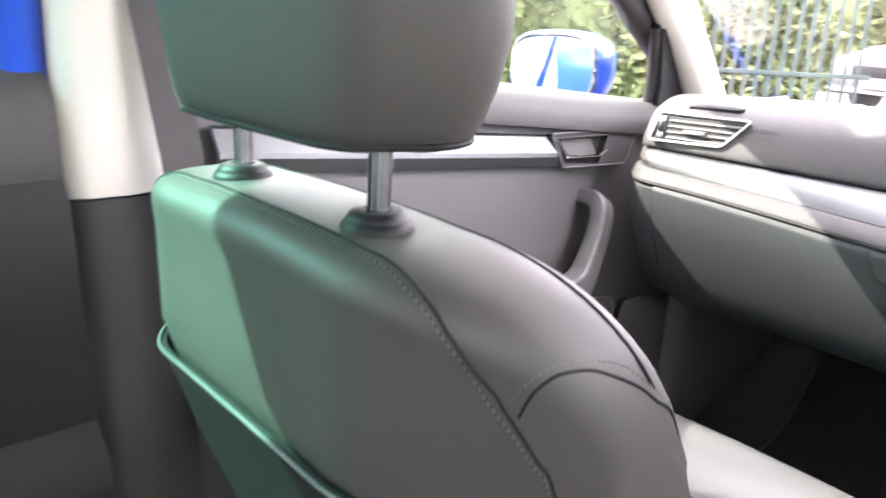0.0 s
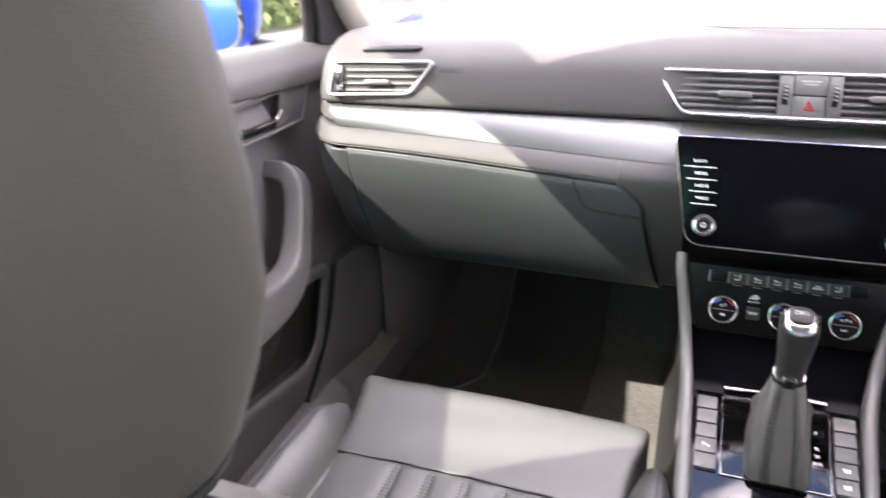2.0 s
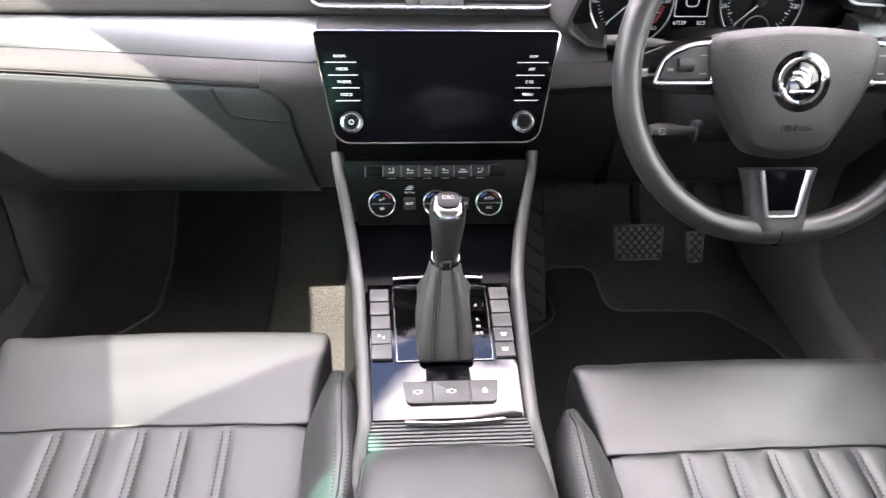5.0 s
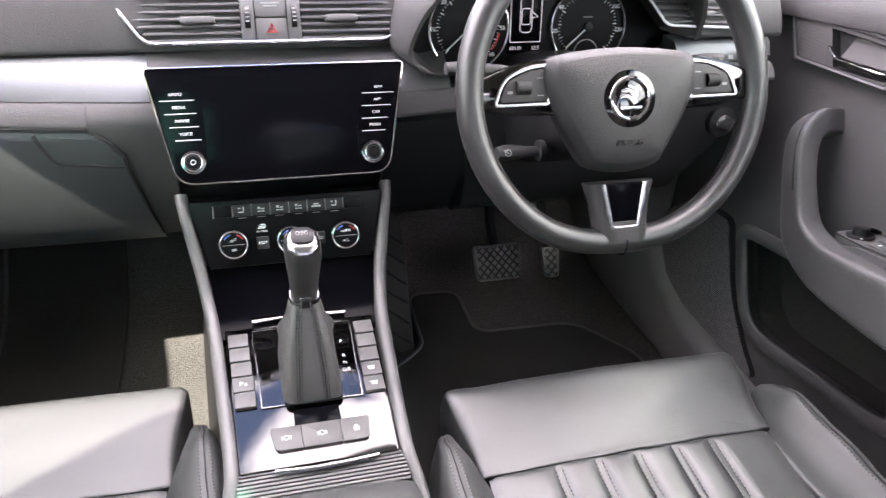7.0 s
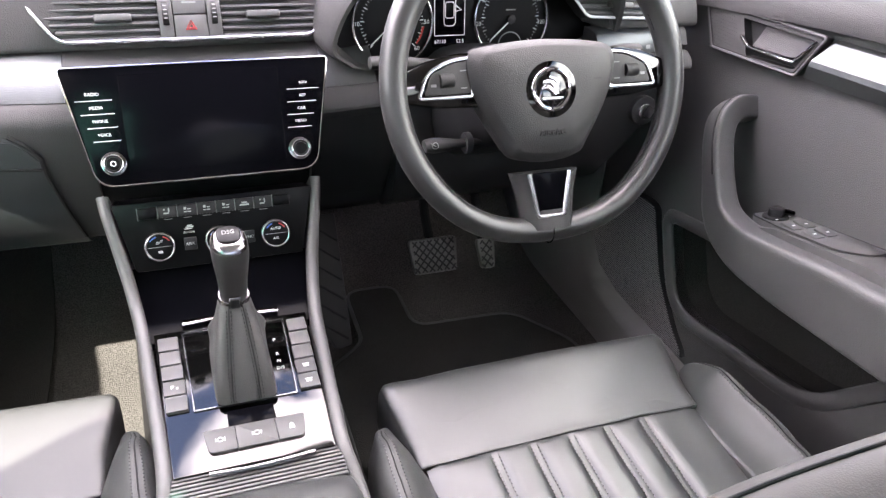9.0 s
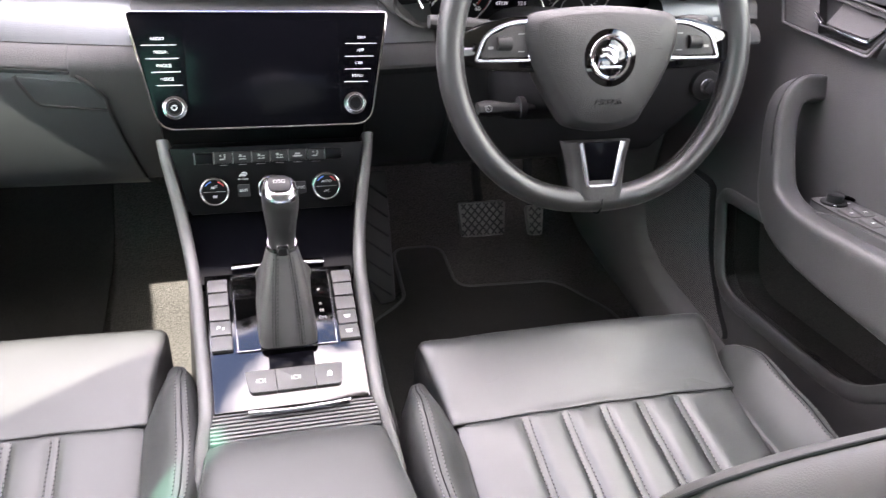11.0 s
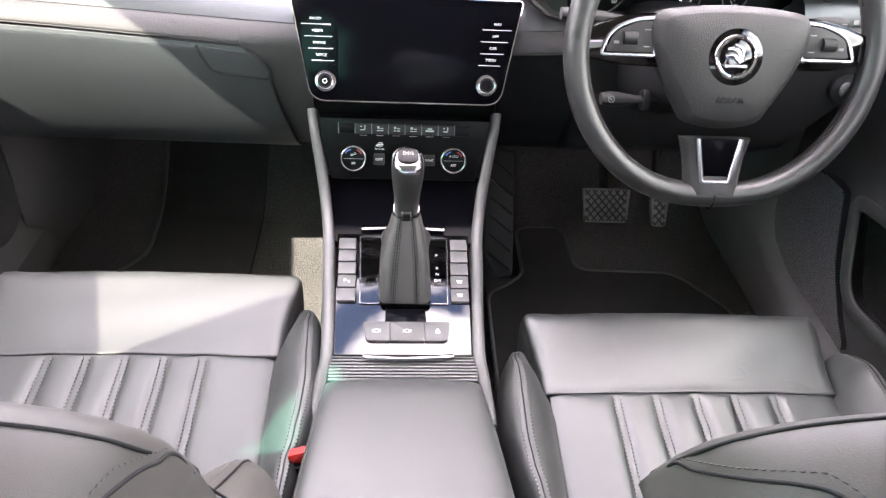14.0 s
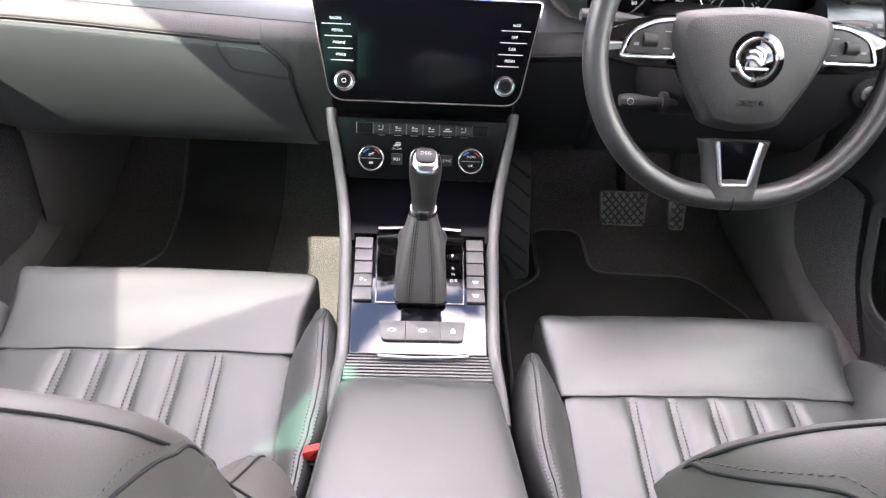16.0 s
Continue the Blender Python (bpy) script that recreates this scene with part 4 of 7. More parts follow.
    part("catch_plate", bm, GLOVE, glove, "grey glovebox catch plate")
    # piece between the lid and the centre stack
    cheek = [(0.05, 0.7755), (0.0, 0.7755), (-0.010, 0.7745), (-0.020, 0.767), (-0.0262, 0.7575), (-0.0262, 0.742), (-0.018, 0.70), (0.0005, 0.655), (0.0235, 0.612), (0.048, 0.576), (0.07, 0.557), (0.15, 0.545)]
    cheek = [(q.y, q.z) for q in spline([(0, *p) for p in cheek], 40)]
    low = [(0.02, 0.7475), (-0.018, 0.7475), (-0.024, 0.742), (-0.0185, 0.70), (-0.001, 0.655), (0.022, 0.612), (0.047, 0.576), (0.07, 0.557), (0.15, 0.545)]
    run("stack_cheek", -0.2122, -0.128, cheek, S_TAB, Z_TAB, SOFT, end=0)
    # driver's cheek darker than the passenger's: the shade there is put into its colour
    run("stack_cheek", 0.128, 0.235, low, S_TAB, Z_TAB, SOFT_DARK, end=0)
    run("end_panel", -0.655, -0.588, low, S_TAB, Z_TAB, GLOVE, end=0)
    # knee panel under the wheel; the shade below the dash is in its black colour
    knee = [(0.05, 0.7475), (-0.01, 0.74), (-0.018, 0.70), (-0.010, 0.64), (0.0, 0.60), (0.05, 0.565), (0.15, 0.555)]
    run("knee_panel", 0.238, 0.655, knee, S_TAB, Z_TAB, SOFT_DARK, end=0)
    # outer and centre vents
    for sx in (-1, 1):
        if sx < 0:
            corners = [(-0.054, 0.027), (0.090, 0.0265), (0.055, -0.0160), (-0.063, -0.0185)]
        else:
            corners = [(-0.090, 0.0265), (0.054, 0.027), (0.063, -0.0185), (-0.055, -0.0160)]
        m = plane_frame((sx * 0.557, 0.015, 0.8465), (1, -sx * 0.13, 0), (0, 0.33, 1))
        build_vent(t, m, corners, [(-0.046 if sx < 0 else 0.046)], 4, sx)
    m = plane_frame((0, 0.082, 0.8305), (1, 0, 0), (0, 0.5, 1))
    build_centre_vent(t, m)
    # corner defroster grilles on the pad
    for sx in (-1, 1):
        bm = bmesh.new()
        m = plane_frame((-0.537, 0.057, 0.8850), (1, 0.10, 0.02), (0, 1, 0.38)) if sx < 0 else plane_frame((0.515, 0.082, 0.8935), (1, 0.06, 0), (0, 1, 0.22))
        prism(bm, round_poly([(-0.046, -0.007), (0.036, -0.007), (0.042, 0.0), (0.034, 0.007), (-0.030, 0.004)], 0.003), m, -0.006, 0.0015, 0.001)
        g = part("demister_vent", bm, SOFT_DARK, t)
        for k in range(14):
            bm = bmesh.new()
            rbox(bm, (0.0018, 0.013, 0.003), m @ pose(-0.032 + 0.0051 * k, -0.001, 0.001, 0, 0, 48), 0.0008, 1)
            part("slat", bm, SOFT, g)
    m = plane_frame((-0.446, 0.0345, 0.8600), (1, 0.05, 0), (0, 0.75, 1))
    letters("AIRBAG", 0.0095, m, SEAM, t)
    build_screen(t)
    build_climate(t)
    build_cluster(t)
    return t


def build_vent(t, m, corners, wheel_x, slats, sx):
    poly = round_poly([(a, b) for a, b in corners], 0.008)
    bm = bmesh.new()
    prism(bm, poly, m, -0.03, 0.0, 0)
    v = part("air_vent", bm, RUBBER, t, "dark air vent with a chrome frame")
    bm = bmesh.new()
    tube(bm, [m @ Vector((p.x, p.y, 0.003)) for p in poly], 0.0021, 8, True, up=tuple(m.to_3x3().col[2]), flat=0.7)
    part("chrome_frame", bm, VENT_SILVER, v, "chrome frame")
    for k in range(slats):
        y = 0.0180 - 0.0090 * k
        f = (0.0265 - y) / 0.0425
        x0, x1 = (-0.036, 0.085 - 0.034 * f) if sx < 0 else (-0.085 + 0.034 * f, 0.036)
        bm = bmesh.new()
        rbox(bm, (x1 - x0, 0.0036, 0.014), m @ pose((x0 + x1) / 2, y, -0.003, 35, 0, 0), 0.001, 1)
        part("slat", bm, HARD, v)
    bm = bmesh.new()
    rbox(bm, (0.036, 0.007, 0.012), m @ pose(-sx * 0.010, -0.001, 0.003), 0.002, 2)
    part("slider", bm, BUTTON, v)
    for wx in wheel_x:
        bm = bmesh.new()
        rbox(bm, (0.012, 0.036, 0.008), m @ pose(wx, 0.004, 0.0), 0.002)
        part("wheel_plate", bm, SATIN, v)
        bm = bmesh.new()
        disc(bm, m @ pose(wx, 0.004, -0.001, 0, 90, 0), 0.0105, -0.003, 0.003, 0.0008, 20)
        part("thumb_wheel", bm, SOFT_DARK, v)


def build_centre_vent(t, m):
    outer = round_poly([(-0.182, 0.0285), (0.182, 0.0285), (0.146, -0.0265), (-0.146, -0.0265)], [0.005, 0.005, 0.014, 0.014])
    bm = bmesh.new()
    prism(bm, outer, m, -0.035, 0.0, 0)
    v = part("air_vent", bm, RUBBER, t, "twin centre air vent with a chrome frame")
    bm = bmesh.new()
    tube(bm, [m @ Vector((p.x, p.y, 0.0035)) for p in outer], 0.0027, 8, True, up=tuple(m.to_3x3().col[2]))
    part("chrome_frame", bm, SATIN, v, "chrome frame")
    for s in (-1, 1):
        for k in range(6):
            y = 0.0215 - 0.0084 * k
            far = 0.174 - 0.036 * (0.0285 - y) / 0.055
            bm = bmesh.new()
            rbox(bm, (far - 0.036, 0.0034, 0.014), m @ pose(s * (far + 0.036) / 2, y, -0.003, 35, 0, 0), 0.001, 1)
            part("slat", bm, HARD, v)
        bm = bmesh.new()
        rbox(bm, (0.04, 0.008, 0.012), m @ pose(s * 0.085, 0.0, 0.004), 0.002)
        part("slider", bm, BUTTON, v)
        bm = bmesh.new()
        rbox(bm, (0.0155, 0.05, 0.02), m @ pose(s * 0.0275, 0.001, -0.004), 0.001)
        part("wheel_plate", bm, BUTTON, v)
        bm = bmesh.new()
        disc(bm, m @ pose(s * 0.0275, 0.003, 0.002, 0, 90, 0), 0.014, -0.0035, 0.0035, 0.001, 20)
        wheel = part("thumb_wheel", bm, RUBBER, v)
        bars([(s * 0.0275, 0.003 + 0.006 * k, 0.004, 0.0014) for k in (-1.2, -0.4, 0.4, 1.2)], m @ pose(0, 0, 0.0155), PRINT_GREY, wheel)
    bm = bmesh.new()
    rbox(bm, (0.037, 0.024, 0.02), m @ pose(0, 0.0145, -0.004), 0.001)
    lamp = part("airbag_lamp", bm, BUTTON, v)
    bars([(0, 0.019, 0.022, 0.002), (0, 0.0155, 0.016, 0.0018)], m @ pose(0, 0, 0.006), PRINT_GREY, lamp)
    bm = bmesh.new()
    rbox(bm, (0.037, 0.025, 0.02), m @ pose(0, -0.0115, -0.004), 0.001)
    hz = part("hazard_button", bm, BUTTON, v)
    bm = bmesh.new()
    tube(bm, [m @ Vector((0.0068 * math.sin(a), -0.0125 + 0.0068 * math.cos(a), 0.0064)) for a in (0, 2.094, 4.189)], 0.0009, 6, True)
    tube(bm, [m @ Vector((0.0036 * math.sin(a), -0.0125 + 0.0036 * math.cos(a), 0.0064)) for a in (0, 2.094, 4.189)], 0.0008, 6, True)
    part("triangle", bm, RED_PRINT, hz, "red warning triangle")


def build_screen(t):
    m = plane_frame((0, -0.0275, 0.7415), (1, 0, 0), (0, 0.055, 0.117))
    poly = round_poly([(-0.146, 0.0655), (0.146, 0.0655), (0.121, -0.064), (-0.121, -0.064)], [0.006, 0.006, 0.02, 0.02])
    bm = bmesh.new()
    prism(bm, poly, m, -0.05, 0.0, 0.002)
    s = part("infotainment_unit", bm, SCREEN_GLASS, t, "black glass infotainment unit with a chrome rim")
    bm = bmesh.new()
    tube(bm, [m @ Vector((p.x, p.y, 0.0)) for p in poly], 0.0012, 8, True, up=tuple(m.to_3x3().col[2]))
    part("chrome_rim", bm, CHROME, s, "chrome rim")
    bm = bmesh.new()
    prism(bm, round_poly([(-0.0865, 0.056), (0.0865, 0.056), (0.0865, -0.051), (-0.0865, -0.051)], 0.002), m, -0.001, 0.0006, 0.0004)
    part("display", bm, SCREEN_GLASS, s, "dark switched-off display")
    for sgn, words in ((-1, ("RADIO", "MEDIA", "PHONE", "VOICE")), (1, ("NAV", "APP", "CAR", "MENU"))):
        rows = []
        for k, w in enumerate(words):
            y = 0.0365 - 0.0147 * k
            x = sgn * (0.1145 - 0.0024 * k)
            letters(w, 0.0047, m @ pose(x, y, 0.0003), PRINT, s)
            rows.append((sgn * (0.1135 - 0.0027 * k), y - 0.0068, 0.037 - 0.003 * k, 0.0007))
        bars(rows, m, PRINT, s, "key_line")
        c = m @ pose(sgn * 0.102, -0.0395, 0)
        bm = bmesh.new()
        disc(bm, c, 0.0135, -0.002, 0.004, 0.001)
        k1 = part("rotary_knob", bm, DARK_CHROME, s, "chrome ringed rotary knob")
        bm = bmesh.new()
        disc(bm, c, 0.0105, 0.002, 0.011, 0.002)
        part("knob_grip", bm, SOFT_DARK, k1)
        bm = bmesh.new()
        ring_bar(bm, c, 0.0098, 0.0011, 0.0105)
        part("knob_ring", bm, SATIN, k1)
        bm = bmesh.new()
        disc(bm, c, 0.0072, 0.008, 0.0118, 0.0008)
        part("knob_cap", bm, PANEL_BLACK, k1)
        if sgn < 0:
            bm = bmesh.new()
            ring_bar(bm, c, 0.0026, 0.0004, 0.0122, 20, 6)
            part("power_mark", bm, PRINT, k1)


def build_climate(t):
    m = plane_frame((0, -0.044, 0.608), (1, 0, 0), (0, 0.028, 0.073))
    poly = round_poly([(-0.116, 0.042), (0.116, 0.042), (0.098, -0.040), (-0.098, -0.040)], 0.003)
    bm = bmesh.new()
    prism(bm, poly, m, -0.05, 0.0, 0.001)
    c = part("climate_panel", bm, PANEL_BLACK, t, "black climate control panel")
    icons = {1: "seat", 2: "fan", 3: "fan", 4: "fan", 5: "car", 6: "seat"}
    for k in range(8):
        w = 0.0205
        x = (k - 3.5) * 0.0222
        bm = bmesh.new()
        rbox(bm, (w, 0.0135, 0.005), m @ pose(x, 0.0285, 0.0005), 0.001)
        b = part("button", bm, PANEL_BLACK if k in (0, 7) else KEY_DARK, c)
        bars([(x - w / 2 - 0.0008, 0.0285, 0.0009, 0.015)] + ([(x, 0.0195, 0.010, 0.0006)] if 0 < k < 7 else []), m @ pose(0, 0, 0.001), PRINT_GREY, b)
        if k in icons:
            bars([(x - 0.001, 0.027, 0.006, 0.0015), (x + 0.002, 0.0305, 0.0015, 0.005), (x - 0.003, 0.0315, 0.0022, 0.0016)] if icons[k] == "seat" else
                 [(x - 0.002, 0.0305, 0.003, 0.003), (x + 0.0025, 0.0295, 0.004, 0.0012), (x + 0.0025, 0.0265, 0.004, 0.0012), (x - 0.002, 0.0265, 0.0035, 0.0012)] if icons[k] == "fan" else
                 [(x, 0.0275, 0.011, 0.002), (x, 0.0302, 0.006, 0.0018)], m @ pose(0, 0, 0.0031), PRINT_DIM, b, "icon")
    for x in (-0.0685, 0.0, 0.0665):
        d = m @ pose(x, -0.0115, 0)
        bm = bmesh.new()
        disc(bm, d, 0.0178, -0.001, 0.004, 0.001)
        dial = part("dial", bm, DARK_CHROME, c, "chrome ringed dial")
        bm = bmesh.new()
        ring_bar(bm, d, 0.0160, 0.0016, 0.0075)
        part("dial_ring", bm, SATIN, dial)
        bm = bmesh.new()
        disc(bm, d, 0.0150, 0.002, 0.0075, 0.001)
        part("dial_face", bm, PANEL_BLACK, dial)
        bars([(0, 0, 0.026, 0.0006)], d @ pose(0, 0, 0.0075), PRINT_GREY, dial)
        if x > 0.03:
            letters("AUTO", 0.0044, d @ pose(0, 0.006, 0.0076), PRINT, dial)
            letters("A/C", 0.0044, d @ pose(0, -0.006, 0.0076), PRINT, dial)
        else:
            bars([(0, 0.006, 0.007, 0.0008), (0.0025, 0.0077, 0.003, 0.0008), (-0.002, 0.0043, 0.004, 0.0008), (0, -0.006, 0.005, 0.0028)], d @ pose(0, 0, 0.0075), PRINT_DIM, dial, "icon")
        bm = bmesh.new()
        for a0, a1 in ((30, 75),):
            tube(bm, [d @ Vector((0.0128 * math.cos(radians(a)), 0.0128 * math.sin(radians(a)), 0.0078)) for a in range(a0, a1, 8)], 0.0007, 6)
        part("warm_mark", bm, RED_PRINT, dial)
        bm = bmesh.new()
        tube(bm, [d @ Vector((0.0128 * math.cos(radians(a)), 0.0128 * math.sin(radians(a)), 0.0078)) for a in range(105, 150, 8)], 0.0007, 6)
        part("cold_mark", bm, BLUE_PRINT, dial)
    for x, w in ((-0.034, "REST"), (0.034, "SYNC")):
        bm = bmesh.new()
        rbox(bm, (0.0145, 0.015, 0.004), m @ pose(x, -0.0125, 0.0005), 0.001)
        b = part("button", bm, KEY_DARK, c)
        letters(w, 0.0046, m @ pose(x, -0.0125, 0.0026), PRINT, b)
    letters("Air Care", 0.0036, m @ pose(-0.034, 0.0015, 0.0003), PRINT, c)
    bars([(-0.033, 0.0075, 0.009, 0.0011), (-0.0345, 0.0055, 0.009, 0.0011), (-0.0325, 0.0095, 0.006, 0.001)], m, PRINT, c, "icon")


def build_cluster(t):
    cx = 0.352
    # hood: a thick brow round the instruments
    outline = [(-0.190, 0.006), (-0.172, -0.018), (-0.14, -0.027), (0.0, -0.030), (0.14, -0.025), (0.172, -0.014), (0.192, 0.010), (0.168, 0.075), (0.10, 0.096), (0.0, 0.102), (-0.10, 0.096), (-0.166, 0.072)]
    pts = spline([(a, b, 0) for a, b in outline], 64, True)
    bm = bmesh.new()
    rings = []
    for sc, y in ((1.10, 0.30), (1.09, 0.05), (1.06, 0.012), (1.03, 0.004), (1.0, 0.006), (0.985, 0.02), (0.95, 0.07)):
        rings.append([(cx + q.x * sc, y + 0.012 - (0.05 * max(0, q.y) / 0.1 if y < 0.05 else 0), 0.803 + q.y * sc) for q in pts])
    loft(bm, rings, cap=False)
    c = part("instrument_binnacle", bm, SOFT, t, "dark hooded instrument binnacle")
    m = plane_frame((cx - 0.002, 0.062, 0.820), (1, 0, 0), (0, 0.15, 1))
    bm = bmesh.new()
    prism(bm, [(q.x * 0.98, q.y * 1.02 - 0.016) for q in pts], m, -0.01, -0.002)
    part("dial_plate", bm, PANEL_BLACK, c)
    for x, nums, big in ((-0.105, ["0", "10", "20", "30", "40", "50", "60"], 7), (0.061, ["0", "20", "40", "60", "80", "100", "120", "140"], 8)):
        d = m @ pose(x, 0.0, 0)
        bm = bmesh.new()
        ring_bar(bm, d, 0.053, 0.002, 0.004, 56)
        g = part("gauge", bm, SATIN, c, "round gauge with a chrome ring")
        bm = bmesh.new()
        disc(bm, d, 0.052, -0.003, 0.0, 0, 48)
        part("gauge_face", bm, PANEL_BLACK, g)
        bm = bmesh.new()
        for k in range(45):
            a = radians(225 - 270 * k / 44)
            r0 = 0.0395 if k % 4 else 0.037
            tube(bm, [d @ Vector((r * math.cos(a), r * math.sin(a), 0.0006)) for r in (r0, 0.042)], 0.00035 if k % 4 else 0.0006, 4)
        part("tick_marks", bm, PRINT, g, kind="stuff")
        for k, s in enumerate(nums):
            a = radians(225 - 270 * k / (len(nums) - 1))
            letters(s, 0.0075, d @ pose(0.0465 * math.cos(a), 0.0465 * math.sin(a), 0.0004), PRINT, g)
        if x < 0:
            bm = bmesh.new()
            tube(bm, [d @ Vector((0.0415 * math.cos(radians(a)), 0.0415 * math.sin(radians(a)), 0.0008)) for a in range(-40, -4, 4)], 0.0022, 6, flat=0.3)
            part("red_zone", bm, RED_PRINT, g)
        else:
            bm = bmesh.new()
            ring_bar(bm, d @ pose(0, -0.034, 0), 0.017, 0.0008, 0.0006, 30, 6)
            part("fuel_gauge", bm, PRINT_GREY, g)
            bars([(0, 0.012, 0.014, 0.0018)], d, PRINT_GREY, g)
        bm = bmesh.new()
        a = radians(222)
        tube(bm, [d @ Vector((0, 0, 0.004)), d @ Vector((0.040 * math.cos(a), 0.040 * math.sin(a), 0.003))], 0.0009, 6)
        part("needle", bm, PRINT, g)
        bm = bmesh.new()
        disc(bm, d, 0.006, 0.001, 0.006, 0.001, 20)
        part("needle_hub", bm, SOFT_DARK, g)
    dm = m @ pose(-0.027, 0.008, 0)
    bm = bmesh.new()
    rbox(bm, (0.046, 0.082, 0.004), dm @ pose(0, 0, -0.001), 0.001)
    disp = part("trip_display", bm, SCREEN_GLASS, c, "lit trip display with a car symbol")
    bm = bmesh.new()
    tube(bm, [dm @ Vector((p.x, p.y, 0.0018)) for p in round_poly([(-0.021, -0.026), (0.021, -0.026), (0.021, 0.035), (-0.021, 0.035)], 0.001, 2)], 0.0005, 4, True)
    tube(bm, [dm @ Vector((p.x, p.y + 0.008, 0.0018)) for p in round_poly([(-0.008, -0.022), (0.008, -0.022), (0.008, 0.022), (-0.008, 0.022)], 0.006, 4)], 0.0006, 4, True)
    tube(bm, [dm @ Vector((p.x, p.y + 0.006, 0.0018)) for p in round_poly([(-0.006, -0.010), (0.006, -0.010), (0.006, 0.010), (-0.006, 0.010)], 0.003, 3)], 0.0006, 4, True)
    tube(bm, [dm @ Vector(p) for p in ((0.008, 0.012, 0.0018), (0.016, 0.006, 0.0018), (0.008, 0.004, 0.0018))], 0.0008, 4)
    part("car_symbol", bm, DISPLAY, disp)
    letters("67139", 0.0065, dm @ pose(-0.013, -0.034, 0.0012), DISPLAY, disp)
    letters("52.5", 0.0065, dm @ pose(0.015, -0.034, 0.0012), DISPLAY, disp)


# ---- steering wheel and column ----
def build_wheel():
    c = Vector((0.355, -0.15, 0.806))
    m = plane_frame(c, (1, 0, 0), (0, math.sin(radians(21.5)), math.cos(radians(21.5))))
    t = thing("steering_wheel", tuple(c), "black leather three-spoke steering wheel with satin inserts", "steering wheel", kind="")
    nz = tuple(m.to_3x3().col[2])
    bm = bmesh.new()
    n, k = 96, 16
    rings = []
    for i in range(n):
        a = 2 * math.pi * i / n
        R = 0.171
        thick = 0.0155 + 0.0015 * (math.exp(-((math.degrees(a) - 35) / 18) ** 2) + math.exp(-((math.degrees(a) - 145) / 18) ** 2))
        flatb = 0.006 * math.exp(-((math.degrees(a) - 270) / 22) ** 2)
        e = Vector((math.cos(a), math.sin(a), 0))
        rings.append([m @ (e * (R - flatb + thick * 0.92 * math.cos(b)) + Vector((0, 0, thick * 1.08 * math.sin(b)))) for b in [2 * math.pi * j / k for j in range(k)]])
    loft(bm, rings, loop=True)
    rim = part("rim", bm, WHEEL_LEATHER, t, angle=60)
    bm = bmesh.new()
    for a0, a1 in ((186, 262), (278, 354), (20, 80), (100, 160)):
        line = [m @ Vector((0.1565 * math.cos(radians(a)), 0.1565 * math.sin(radians(a)), 0.002)) for a in range(a0, a1, 2)]
        stitches(bm, spline(line, 160), 0.0055, 0.005, 0.0008)
    part("rim_stitching", bm, SEAM, rim, kind="stuff")
    bm = bmesh.new()
    for a in (270,):
        e = Vector((math.cos(radians(a)), math.sin(radians(a)), 0))
        tube(bm, [m @ (e * (0.165 + 0.0158 * math.cos(b)) + Vector((0, 0, 0.0172 * math.sin(b)))) for b in [2 * math.pi * j / 18 for j in range(18)]], 0.0009, 6, True)
    part("rim_joint", bm, SEAM, rim)
    # airbag boss
    out = [(-0.086, 0.048), (-0.06, 0.056), (0, 0.060), (0.06, 0.056), (0.086, 0.048), (0.089, 0.022), (0.076, -0.012), (0.052, -0.052), (0.038, -0.068), (0, -0.074), (-0.038, -0.068), (-0.052, -0.052), (-0.076, -0.012), (-0.089, 0.022)]
    pts = spline([(a, b, 0) for a, b in out], 72, True)
    bm = bmesh.new()
    rings = []
    for sc, h in ((0.92, -0.03), (1.0, -0.01), (1.0, 0.004), (0.985, 0.0085), (0.89, 0.0172), (0.85, 0.0195), (0.5, 0.0238), (0.2, 0.0248)):
        rings.append([m @ Vector((q.x * sc, q.y * sc - 0.013, h)) for q in pts])
    loft(bm, rings)
    boss = part("airbag_cover", bm, BOSS, t, "grained airbag cover", angle=50)
    b0 = m @ pose(0, -0.008, 0.0235)
    bm = bmesh.new()
    disc(bm, b0, 0.0305, -0.003, 0.0012, 0.0008, 40)
    part("badge_ring", bm, PIANO, boss)
    bm = bmesh.new()
    disc(bm, b0, 0.0225, 0.0, 0.0018, 0.0006, 40)
    part("badge_plate", bm, PIANO, boss, "gloss black badge plate")
    bm = bmesh.new()
    ring_bar(bm, b0, 0.0215, 0.0027, 0.0022, 44)
    part("badge_rim", bm, CHROME, boss, "chrome badge rim")
    # plain winged shape on the badge: three swept bars over a straight one
    bm = bmesh.new()
    for a, b, c, w in (((-0.0125, 0.001), (-0.004, 0.002), (0.005, -0.006), 0.0030), ((-0.0105, 0.008), (0.0, 0.007), (0.006, -0.005), 0.0032), ((-0.003, 0.0135), (0.006, 0.008), (0.007, -0.005), 0.0030)):
        pts = spline([b0 @ Vector((*p, 0.0026)) for p in (a, b, c)], 14)
        tube(bm, pts, w, 8, flat=0.35, up=nz, radii=[0.0009 + (w - 0.0009) * math.sin(math.pi * (0.12 + 0.7 * i / 13)) for i in range(14)])
    tube(bm, [b0 @ Vector((x, -0.0095, 0.0026)) for x in (-0.012, 0.0, 0.013)], 0.0018, 8, flat=0.5, up=nz)
    part("badge_emblem", bm, SATIN, boss, "plain satin winged emblem")
    letters("AIRBAG", 0.0092, m @ pose(0, -0.0545, 0.0243, -7, 0, 0), RUBBER, boss, depth=0.0016)
